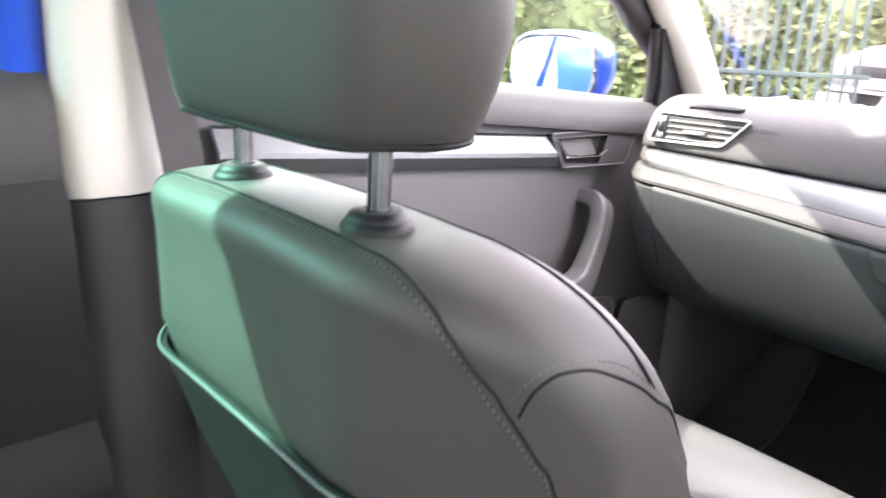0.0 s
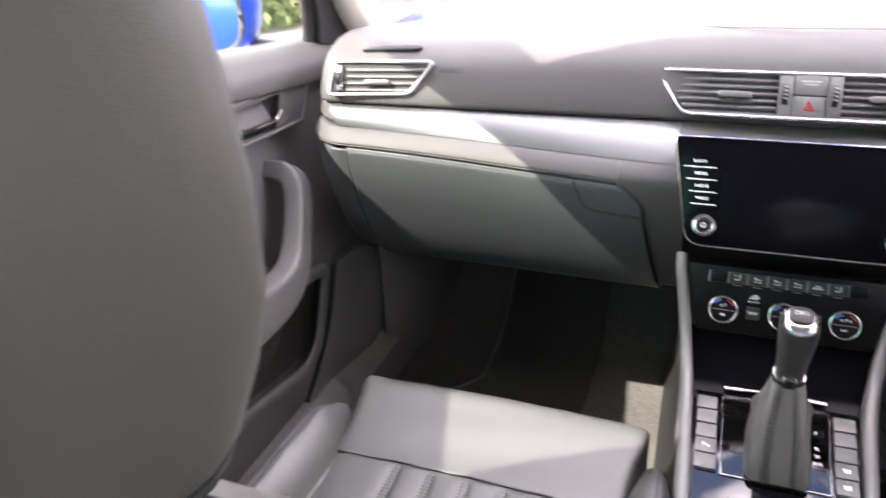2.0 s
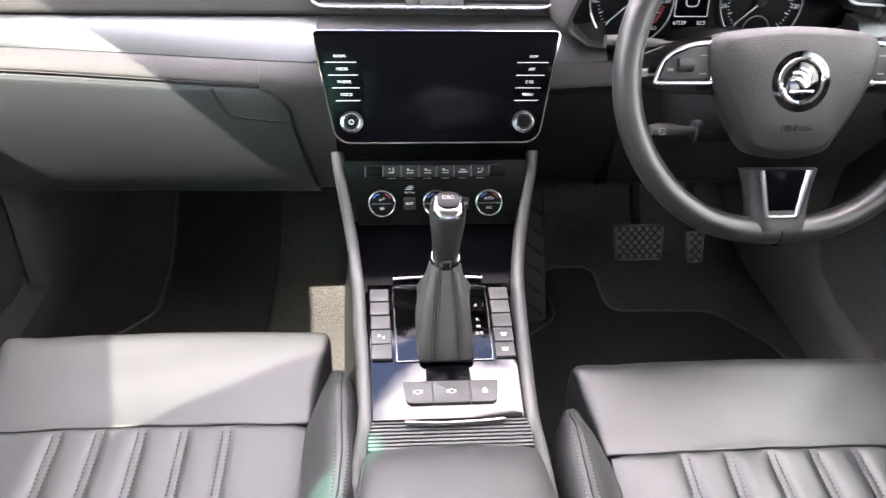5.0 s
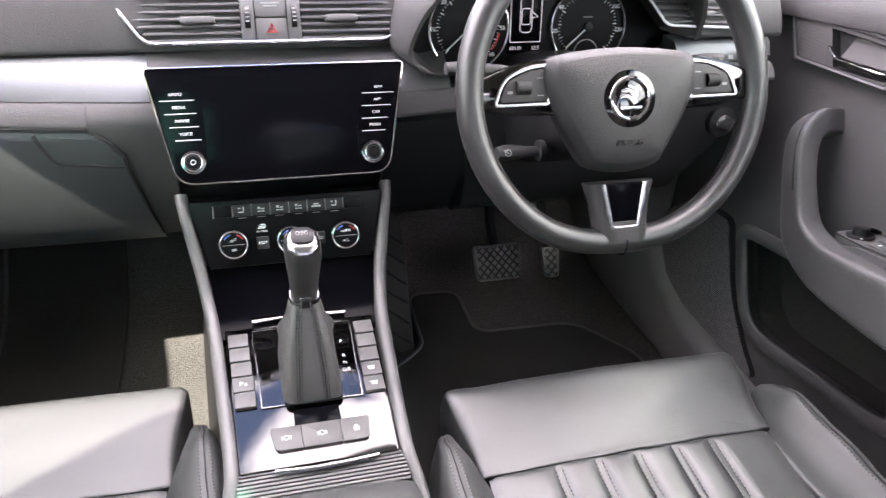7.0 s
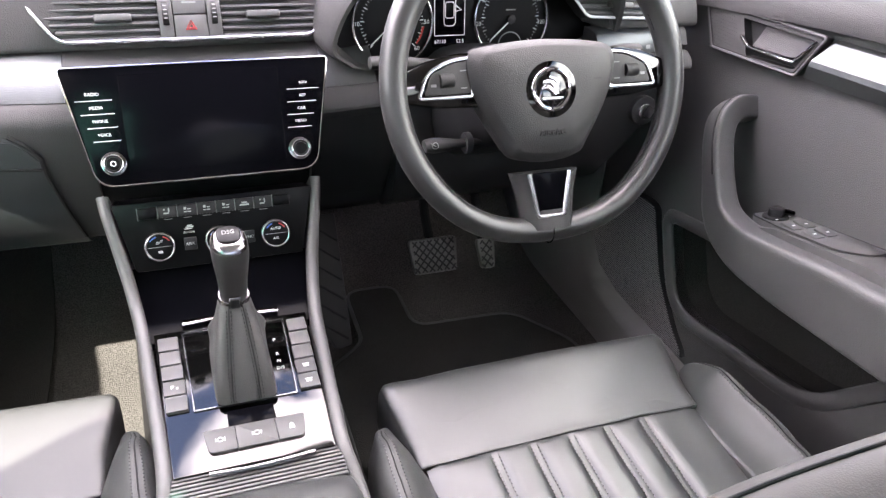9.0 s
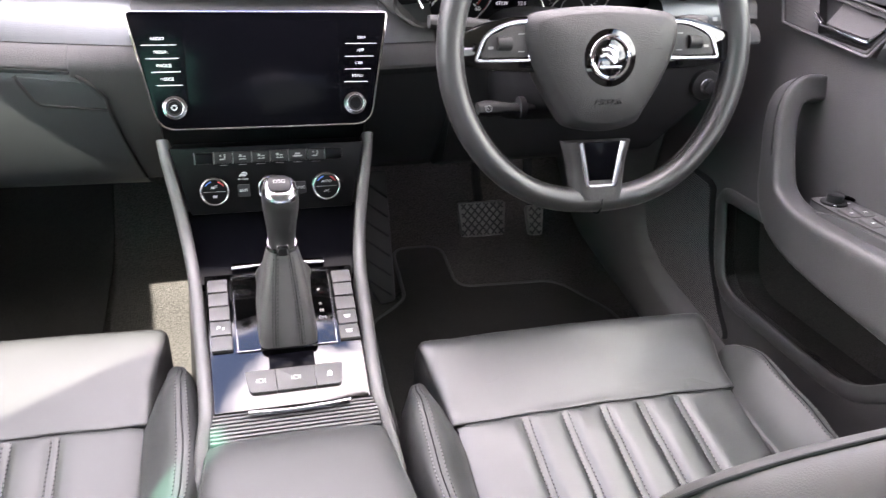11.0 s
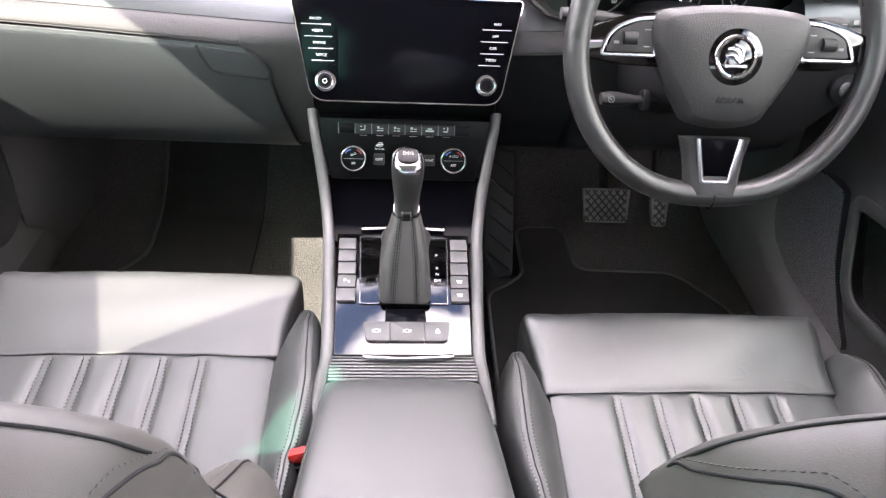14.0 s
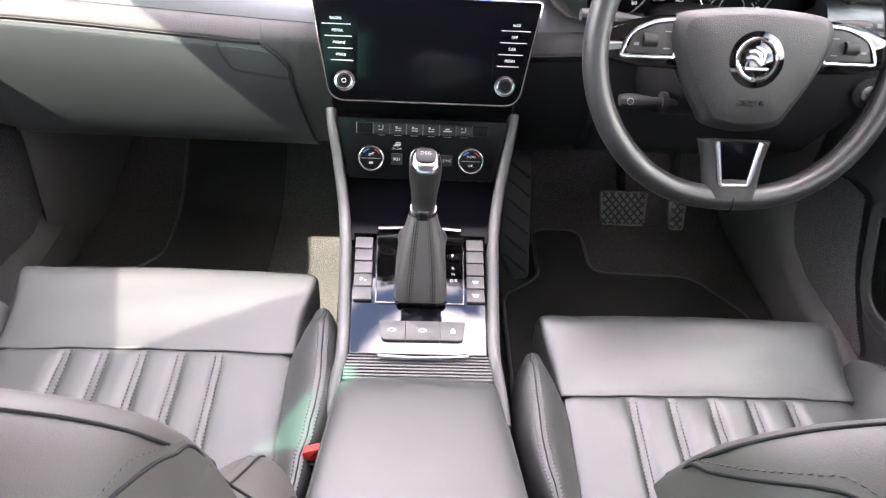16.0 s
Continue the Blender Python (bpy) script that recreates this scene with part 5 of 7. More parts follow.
    bars([(-0.058, 0.012, 0.007, 0.001), (0.058, 0.014, 0.009, 0.001)], m @ pose(0, -0.013, 0.0236), RUBBER, boss, "horn_mark")
    bm = bmesh.new()
    bow = [q for q in pts if q.y < 0.022]
    bow = sorted(bow, key=lambda q: math.atan2(q.x, 0.03 - q.y))
    rings = []
    for q in bow:
        d = Vector((q.x, q.y + 0.0, 0)).normalized()
        base = Vector((q.x, q.y - 0.013, 0))
        rings.append([m @ (base + d * a + Vector((0, 0, h))) for a, h in ((-0.012, -0.012), (-0.012, 0.004), (0.003, 0.0065), (0.0105, 0.0045), (0.0130, 0.0), (0.0135, -0.012))])
    loft(bm, rings)
    part("gloss_bow", bm, PIANO, t, "gloss black bow under the airbag cover", angle=50)
    # side spokes with silver inserts and key blocks
    for s in (-1, 1):
        bm = bmesh.new()
        top = [(0.075, 0.036), (0.10, 0.036), (0.13, 0.03), (0.163, 0.018), (0.165, -0.012), (0.12, -0.02), (0.07, -0.022)]
        prism(bm, [(s * a, b) for a, b in round_poly(top, 0.006)], m, -0.016, 0.004, 0.004)
        sp = part("spoke", bm, PIANO, t)
        bm = bmesh.new()
        ins = round_poly([(0.082, 0.031), (0.108, 0.029), (0.135, 0.017), (0.1445, -0.009), (0.084, -0.009)], [0.003, 0.012, 0.012, 0.004, 0.003])
        tube(bm, [m @ Vector((s * p.x, p.y, 0.0052)) for p in ins], 0.0021, 8, True, flat=0.5, up=nz)
        part("silver_insert", bm, SATIN, sp, "satin silver insert")
        bm = bmesh.new()
        prism(bm, [(s * a, b) for a, b in round_poly([(0.084, 0.028), (0.106, 0.026), (0.131, 0.015), (0.139, -0.006), (0.086, -0.006)], 0.004)], m, 0.0, 0.0058, 0.0008)
        kb = part("key_block", bm, BOSS, sp)
        bm = bmesh.new()
        disc(bm, m @ pose(s * 0.113, 0.0085, 0.0045, 0, 90, 0), 0.0075, -0.008, 0.008, 0.001, 20)
        part("roller", bm, RUBBER, kb)
        bars([(s * 0.094, 0.018, 0.007, 0.0012), (s * 0.094, 0.0, 0.007, 0.0012), (s * 0.128, 0.004, 0.006, 0.003)], m @ pose(0, 0, 0.0059), PRINT_GREY, kb)
    # lower spoke
    bm = bmesh.new()
    rings = []
    for y, w, h in ((-0.0975, 0.0415, 0.0035), (-0.0985, 0.0405, 0.0075), (-0.12, 0.034, 0.009), (-0.145, 0.030, 0.012), (-0.158, 0.0285, 0.016), (-0.163, 0.027, 0.0165)):
        sec = [(-w, -0.012), (-w, h - 0.006), (-w + 0.006, h), (-w * 0.4, h + 0.001), (w * 0.4, h + 0.001), (w - 0.006, h), (w, h - 0.006), (w, -0.012)]
        rings.append([m @ Vector((a, y, b)) for a, b in sec])
    loft(bm, rings)
    low = part("lower_spoke", bm, BOSS, t, angle=50)
    v = round_poly([(-0.0255, -0.0985), (0.0255, -0.0985), (0.0175, -0.147), (-0.0175, -0.147)], [0.002, 0.002, 0.006, 0.006])
    bm = bmesh.new()
    prism(bm, v, m, 0.0, 0.0125, 0.001)
    part("gloss_insert", bm, SCREEN_GLASS, low)
    bm = bmesh.new()
    u = [Vector((-0.0257, -0.0985))] + [Vector((-0.0175, -0.143)), Vector((-0.0165, -0.1465)), Vector((-0.013, -0.1485)), Vector((0.013, -0.1485)), Vector((0.0165, -0.1465)), Vector((0.0175, -0.143))] + [Vector((0.0257, -0.0985))]
    tube(bm, [m @ Vector((p.x, p.y, 0.0125)) for p in u], 0.0034, 8, flat=0.6, up=nz)
    part("silver_insert", bm, SATIN, low, "satin silver insert")
    # column and stalks, fixed to the dashboard
    col = thing("steering_column", (0.355, -0.03, 0.70), "black plastic steering column shroud with stalks", "steering column")
    bm = bmesh.new()
    rings = []
    for d, w, h in ((-0.03, 0.05, 0.045), (-0.045, 0.062, 0.055), (-0.09, 0.068, 0.062), (-0.17, 0.07, 0.07), (-0.24, 0.075, 0.08)):
        rings.append([m @ Vector((w * math.copysign(abs(math.cos(a)) ** 0.6, math.cos(a)), -0.012 + h * math.copysign(abs(math.sin(a)) ** 0.6, math.sin(a)), d)) for a in [2 * math.pi * i / 32 for i in range(32)]])
    loft(bm, rings)
    part("shroud", bm, SOFT_DARK, col, angle=60)
    for s, y0 in ((-1, 0.028), (1, 0.028), (-1, -0.062)):
        bm = bmesh.new()
        far = (0.176 if s < 0 else 0.165) if y0 > 0 else 0.120
        pts = [m @ Vector((s * a, y0 + 0.06 * (a - 0.06) * (1 if y0 > 0 else 0), -0.055 - (0.012 if s < 0 else 0))) for a in np.linspace(0.05, far, 8)]
        tube(bm, pts, 0.008, 12, flat=0.75, radii=[0.006, 0.006, 0.0065, 0.007, 0.009, 0.011, 0.0115, 0.009])
        st = part("stalk", bm, RUBBER, col)
        if y0 < 0:
            ring = m @ pose(-0.110, y0, -0.0555)
            bm = bmesh.new()
            disc(bm, m @ pose(-0.066, y0, -0.067, 0, 90, 0), 0.0125, -0.004, 0.004, 0.002, 24)
            part("stalk_collar", bm, KEY_DARK, st)
            bm = bmesh.new()
            ring_bar(bm, ring, 0.0036, 0.0005, 0.0, 18, 5)
            tube(bm, [ring @ Vector((-0.005, 0.003, 0)), ring @ Vector((0.001, -0.001, 0))], 0.0005, 5)
            part("icon", bm, PRINT_GREY, st)
        if s > 0 and y0 > 0:
            bars([(s * 0.155, y0 + 0.0055, 0.012, 0.001), (s * 0.172, y0 + 0.008, 0.006, 0.005)], m @ pose(0, 0, -0.0455), PRINT_GREY, st)
    ig = thing("ignition_barrel", (0.590, -0.03, 0.70), "round ignition barrel with a chrome centre", "ignition switch")
    im = plane_frame((0.592, -0.020, 0.708), (1, 0, 0), (0, 0.1, 1))
    bm = bmesh.new()
    disc(bm, im, 0.021, -0.03, 0.006, 0.003, 30)
    part("bezel", bm, SOFT_DARK, ig)
    bm = bmesh.new()
    disc(bm, im, 0.011, 0.0, 0.009, 0.001, 24)
    part("barrel", bm, SATIN, ig, "satin chrome barrel")
    bm = bmesh.new()
    rbox(bm, (0.004, 0.016, 0.02), im @ pose(0.002, 0, 0.015, 0, 0, -30), 0.001)
    part("key_grip", bm, SOFT_DARK, ig)


# ---- centre console ----
RAIL = [(0.1255, -0.012, 0.651), (0.122, -0.03, 0.630), (0.1150, -0.05, 0.595), (0.107, -0.08, 0.557), (0.100, -0.125, 0.533), (0.0955, -0.19, 0.520), (0.0915, -0.25, 0.511), (0.0885, -0.320, 0.501), (0.092, -0.350, 0.490), (0.097, -0.40, 0.47)]


def build_console():
    t = thing("centre_console", (0, -0.35, 0.2), "dark centre console with gloss black gear panel", "console", kind="structure")
    # tunnel body down to the carpet
    bm = bmesh.new()
    rings = []
    for y, w, zt in ((0.35, 0.13, 0.58), (0.05, 0.118, 0.56), (-0.05, 0.106, 0.53), (-0.12, 0.098, 0.500), (-0.2, 0.093, 0.49), (-0.32, 0.0885, 0.478), (-0.5, 0.098, 0.45), (-0.9, 0.10, 0.43), (-1.0, 0.10, 0.42)):
        rings.append([(-w - 0.022, y, 0.185), (-w - 0.004, y, 0.30), (-w, y, zt - 0.03), (-w + 0.01, y, zt), (w - 0.01, y, zt), (w, y, zt - 0.03), (w + 0.004, y, 0.30), (w + 0.022, y, 0.185)])
    loft(bm, rings)
    part("console_body", bm, SOFT_DARK, t, angle=60)
    for s in (-1, 1):
        bm = bmesh.new()
        pts = spline([(s * x, y, z) for x, y, z in RAIL], 40)
        rings = []
        for i, p in enumerate(pts):
            d = (pts[min(i + 1, 39)] - pts[max(i - 1, 0)]).normalized()
            side = Vector((s, 0, 0))
            up = side.cross(d).normalized() * s
            if up.z < 0 and abs(up.z) > abs(up.y):
                up = -up
            if up.y > 0 and abs(up.y) > abs(up.z):
                up = -up
            sec = [(-0.0080, -0.05), (-0.0080, -0.003), (-0.0062, 0.0010), (-0.001, 0.0022), (0.0040, 0.0008), (0.0066, -0.005), (0.0080, -0.05)]
            rings.append([p + side * a + up * b for a, b in sec])
        loft(bm, rings)
        part("side_rail", bm, RAIL_GREY, t, angle=60)
    # open cubby in front of the gear panel
    bm = bmesh.new()
    loft(bm, [[(-0.107 + 0.012 * f, -0.045 - 0.075 * f, 0.568 - 0.058 * f - 0.010 * math.sin(math.pi * f)), (0.107 - 0.012 * f, -0.045 - 0.075 * f, 0.568 - 0.058 * f - 0.010 * math.sin(math.pi * f)), (0.107 - 0.012 * f, -0.045 - 0.075 * f, 0.50), (-0.107 + 0.012 * f, -0.045 - 0.075 * f, 0.50)] for f in np.linspace(0, 1, 8).tolist()])
    part("cubby_lid", bm, SCREEN_GLASS, t, "gloss black cubby lid")
    g = Vector((0, -0.324, 0.4995)) - Vector((0, -0.112, 0.5165))
    pm = plane_frame((0, -0.112, 0.5165), (1, 0, 0), -g)
    L = g.length

    def P(u, v):          # v: metres back from the panel's front edge
        return (u, -v)

    bm = bmesh.new()
    prism(bm, round_poly([P(-0.0885, 0), P(0.0885, 0), P(0.079, L), P(-0.079, L)], 0.002), pm, -0.02, 0.0, 0.0006)
    gp = part("gear_panel", bm, PIANO, t, "gloss black gear panel that mirrors the sky")
    bm = bmesh.new()
    tube(bm, [pm @ Vector((*P(u, v), 0.001)) for u, v in ((-0.057, 0.008), (0.0585, 0.008), (0.0545, 0.132), (-0.053, 0.132))], 0.0012, 6, True, up=tuple(pm.to_3x3().col[2]))
    part("panel_edge", bm, SATIN, gp, "thin chrome edge")
    bm = bmesh.new()
    tube(bm, spline([pm @ Vector((x, 0.010 - 0.002 * (x / 0.055) ** 2, 0.004)) for x in np.linspace(-0.056, 0.056, 9)], 20), 0.0045, 10, flat=0.6)
    part("cubby_grip", bm, DARK_CHROME, t, "chrome cubby grip")
    for s in (-1, 1):
        for k in range(5):
            v = 0.013 + 0.0238 * k
            x = s * (0.0735 - 0.0035 * k / 4)
            bm = bmesh.new()
            rbox(bm, (0.0225, 0.0215, 0.010), pm @ pose(x, -v - 0.0105, -0.001), 0.0012, 2)
            b = part("console_button", bm, BUTTON, t, "grey console button")
            bars([(x, -v + 0.0006, 0.021, 0.0009)], pm @ pose(0, 0, 0.0025), SATIN, b, "button_edge")
            if (s < 0 and k == 3):
                letters("P", 0.0075, pm @ pose(x - 0.002, -v - 0.0105, 0.0041), PRINT, b)
                bars([(x + 0.003, -v - 0.012, 0.002, 0.003)], pm @ pose(0, 0, 0.004), PRINT, b, "icon")
            if s > 0 and k in (3, 4):
                bars([(x, -v - 0.009, 0.008, 0.0012), (x, -v - 0.012, 0.006, 0.0025)], pm @ pose(0, 0, 0.004), PRINT, b, "icon")
    for k, w in enumerate(("P", "R", "N", "D/S")):
        letters(w, 0.0062, pm @ pose(0.0435, -0.042 - (0.0245 * k if k < 2 else 0.036 + 0.0115 * (k - 2)), 0.0004), PRINT, gp)
    # parking brake keys; the finger recess is a raised plate, its dark inside only coloured
    bm = bmesh.new()
    prism(bm, round_poly([P(-0.0215, 0.141), P(0.0265, 0.141), P(0.027, 0.166), P(-0.022, 0.166)], 0.003), pm, -0.004, 0.0028, 0.0008)
    part("finger_recess", bm, SCREEN_GLASS, t)
    for k, (x0, x1) in enumerate(((-0.0475, -0.0159), (-0.0155, 0.0245), (0.0249, 0.0555))):
        bm = bmesh.new()
        a, b = 0.164, 0.194
        lo = 0.004 if k == 0 else 0
        hi = 0.004 if k == 2 else 0
        prism(bm, round_poly([P(x0, a), P(x1, a), P(x1 - hi, b), P(x0 + lo, b)], [0.0008 if k else 0.003, 0.0008 if k < 2 else 0.003, 0.0008 if k < 2 else 0.006, 0.0008 if k else 0.006]), pm, -0.004, 0.0040, 0.0008)
        key = part("brake_key", bm, BUTTON, t, "grey parking brake key")
        c = (x0 + x1) / 2
        bm = bmesh.new()
        if k < 2:
            ring_bar(bm, pm @ pose(c, -0.179, 0), 0.0028, 0.00035, 0.0042, 18, 5)
            for s in (-1, 1):
                tube(bm, [pm @ Vector((c + s * 0.0044, -0.179 + d, 0.0042)) for d in (-0.0024, 0.0024)], 0.00035, 5)
        else:
            rbox(bm, (0.0055, 0.0042, 0.0006), pm @ pose(c, -0.1805, 0.0042), 0.0002, 1)
            tube(bm, [pm @ Vector((c + 0.0017 * math.cos(a), -0.1782 + 0.0026 * math.sin(a), 0.0042)) for a in np.linspace(0, math.pi, 7)], 0.0005, 5)
        part("icon", bm, PRINT, key)
    # chrome grip and ribbed roller cover
    y0 = -0.3275
    bm = bmesh.new()
    tube(bm, spline([(x, y0 - 0.003 * (1 - (x / 0.055) ** 2), 0.5015) for x in np.linspace(-0.046, 0.057, 9)], 24), 0.0031, 10, flat=0.55)
    part("cover_grip", bm, DARK_CHROME, t, "chrome grip bar")
    for k in range(8):
        bm = bmesh.new()
        rbox(bm, (0.168, 0.0036, 0.006), pose(0, y0 + 0.003 - 0.0046 * k, 0.4945 - 0.0004 * k), 0.0012, 2)
        part("roller_slat", bm, BUTTON, t)
    # padded armrest lid
    a = thing("armrest", (0, -0.58, 0.45), "black leather padded armrest lid on the console", "armrest")
    bm = bmesh.new()
    rings = []
    for k in range(30):
        f = k / 29
        y = -0.351 - 0.44 * f
        w = 0.0895 + 0.016 * min(1, f * 2.4)
        zt = 0.498 + 0.028 * math.sin(min(1, f * 1.6) * math.pi / 2)
        e = min(1, k / 3.0)
        e2 = min(1, (29 - k) / 3.0)
        sh = 0.010 * (1 - math.sqrt(max(0, 1 - (1 - min(e, e2)) ** 2)))
        sec = [(-w + 0.004, zt - 0.06), (-w, zt - 0.03), (-w + 0.001, zt - 0.012), (-w + 0.007, zt - 0.003), (-w + 0.025, zt + 0.0015), (-0.02, zt + 0.004), (0.02, zt + 0.004), (w - 0.025, zt + 0.0015), (w - 0.007, zt - 0.003), (w - 0.001, zt - 0.012), (w, zt - 0.03), (w - 0.004, zt - 0.06)]
        rings.append([(q.x, y, q.z - sh * (1 if q.z > zt - 0.025 else 0)) for q in spline([(i, 0, j) for i, j in sec], 34)])
    loft(bm, rings)
    part("pad", bm, LEATHER, a, angle=60)
    bm = bmesh.new()
    for s in (-1, 1):
        line = []
        for f in np.linspace(0.02, 0.85, 60):
            w = 0.0895 + 0.016 * min(1, f * 2.4)
            line.append((s * (w - 0.0045), -0.351 - 0.44 * f, 0.498 + 0.028 * math.sin(min(1, f * 1.6) * math.pi / 2) - 0.0035))
        stitches(bm, line, 0.0048, 0.0034, 0.0006)
    part("pad_stitching", bm, THREAD, a, kind="stuff")
    # gear lever in a leather boot
    lv = thing("gear_lever", (0, -0.20, 0.512), "automatic gear lever with leather boot and chrome trim", "gear lever")
    bm = bmesh.new()
    rings = []
    boot_w = lambda f: 0.0322 - 0.0170 * f ** 1.5
    boot_d = lambda f: 0.0470 - 0.0327 * f ** 1.2

    def boot_point(f, a2, out=0.0):
        """A point of the boot at height f (0 to 1) and turn a2: box-like at the foot, round at the neck."""
        c2, s2 = math.cos(a2), math.sin(a2)
        p = 0.24 + 0.46 * f * f
        slack = math.sin(math.pi * f)
        fold = 1 + 0.010 * math.sin(3 * a2 - f * 5) * slack + 0.004 * math.sin(7 * a2 + f * 6) * slack
        flap = 1 + 0.6 * math.exp(-((f - 0.47) / 0.13) ** 2) * max(0.0, math.sin(a2 + 0.1)) * c2 * c2
        w, d = boot_w(f) * flap + out, boot_d(f) + out
        return Vector((0.0015 + w * fold * math.copysign(abs(c2) ** p, c2), -0.204 + 0.016 * f + d * fold * math.copysign(abs(s2) ** p, s2), 0.514 + 0.094 * f - 0.0012 * slack * math.sin(2 * a2 + 3 * f)))

    def boot_turn(f, u):
        """The turn at which the rear face of the boot stands u of its half width off its middle."""
        p = 0.24 + 0.46 * f * f
        c2 = math.copysign(abs(u) ** (1 / p), u)
        return math.atan2(-math.sqrt(1 - c2 * c2), c2)

    for k in range(48):
        rings.append([boot_point(k / 47, 2 * math.pi * i / 60) for i in range(60)])
    loft(bm, rings)
    boot = part("boot", bm, BOOT, lv, "creased black leather boot", angle=60)
    bm = bmesh.new()
    for s in (-1, 1):
        for off in (-0.075, 0.075):
            line = [boot_point(f, boot_turn(f, s * 0.44 + off * (1 + 0.8 * f)), 0.0006) for f in np.linspace(0.03, 0.95, 60).tolist()]
            stitches(bm, line, 0.0043, 0.0029, 0.0007)
    part("boot_stitching", bm, RUBBER, boot, kind="stuff")
    bm = bmesh.new()
    for s in (-1, 1):
        tube(bm, [boot_point(f, boot_turn(f, s * 0.44), 0.0001) for f in np.linspace(0.01, 0.97, 50).tolist()], 0.0006, 6)
    part("boot_seam", bm, RUBBER, boot)
    hb = Vector((0.0015, -0.1885, 0.606))
    up = (Vector((0.0015, -0.2, 0.69)) - hb).normalized()
    hm = plane_frame(hb, (1, 0, 0), up)   # x right, y along the lever, z towards the rear
    def lever_ring(h, w, d, oz=0.0, p=0.6, n=36):
        return [hm @ Vector((w * math.copysign(abs(math.cos(a)) ** p, math.cos(a)), h, oz + d * math.copysign(abs(math.sin(a)) ** p, math.sin(a)))) for a in [2 * math.pi * i / n for i in range(n)]]
    bm = bmesh.new()
    loft(bm, [lever_ring(h, w, d, oz, 0.75) for h, w, d, oz in ((-0.008, 0.0125, 0.012, 0), (-0.004, 0.0155, 0.0145, 0), (0.002, 0.0165, 0.015, 0.0005), (0.006, 0.0155, 0.0145, 0.0005))])
    part("chrome_collar", bm, DARK_CHROME, lv, "chrome collar")
    bm = bmesh.new()
    loft(bm, [lever_ring(h, w, d, oz, 0.7) for h, w, d, oz in ((0.004, 0.0142, 0.0135, 0), (0.015, 0.0145, 0.0145, 0.0005), (0.03, 0.0152, 0.016, 0.001), (0.045, 0.0168, 0.0185, 0.002), (0.06, 0.0182, 0.021, 0.003), (0.07, 0.0186, 0.022, 0.0035), (0.076, 0.0182, 0.0215, 0.0035), (0.081, 0.0165, 0.019, 0.003))])
    part("grip", bm, WHEEL_LEATHER, lv, "smooth black leather grip", angle=60)
    bm = bmesh.new()
    prism(bm, round_poly([(-0.0075, -0.004), (0.0075, -0.004), (0.006, 0.014), (-0.006, 0.014)], 0.002), hm @ pose(0, 0, 0.0125), 0, 0.0042, 0.0012)
    part("release_frame", bm, SATIN, lv, "chrome release key frame")
    bm = bmesh.new()
    prism(bm, round_poly([(-0.0048, 0.0), (0.0048, 0.0), (0.004, 0.011), (-0.004, 0.011)], 0.0015), hm @ pose(0, 0, 0.0164), 0, 0.0015, 0.0005)
    part("release_key", bm, SOFT_DARK, lv)
    bm = bmesh.new()
    loft(bm, [lever_ring(h, w, d, oz, 0.72) for h, w, d, oz in ((0.0745, 0.0172, 0.020, 0.0045), (0.079, 0.0172, 0.0205, 0.0045), (0.083, 0.0158, 0.0185, 0.0042), (0.0855, 0.0125, 0.0145, 0.0035), (0.0865, 0.006, 0.007, 0.003))])
    cap = part("chrome_cap", bm, SATIN, lv, "satin chrome cap")
    bm = bmesh.new()
    loft(bm, [lever_ring(h, w, d, oz, 0.72) for h, w, d, oz in ((0.084, 0.0122, 0.0140, 0.0035), (0.0872, 0.0116, 0.0134, 0.0035), (0.0880, 0.0105, 0.0122, 0.0035))])
    part("cap_plate", bm, PANEL_BLACK, cap)
    letters("DSG", 0.0065, hm @ Matrix.Translation((0, 0.0885, 0.002)) @ pose(0, 0, 0, -72, 0, 0), PRINT_GREY, cap, depth=0.0004)


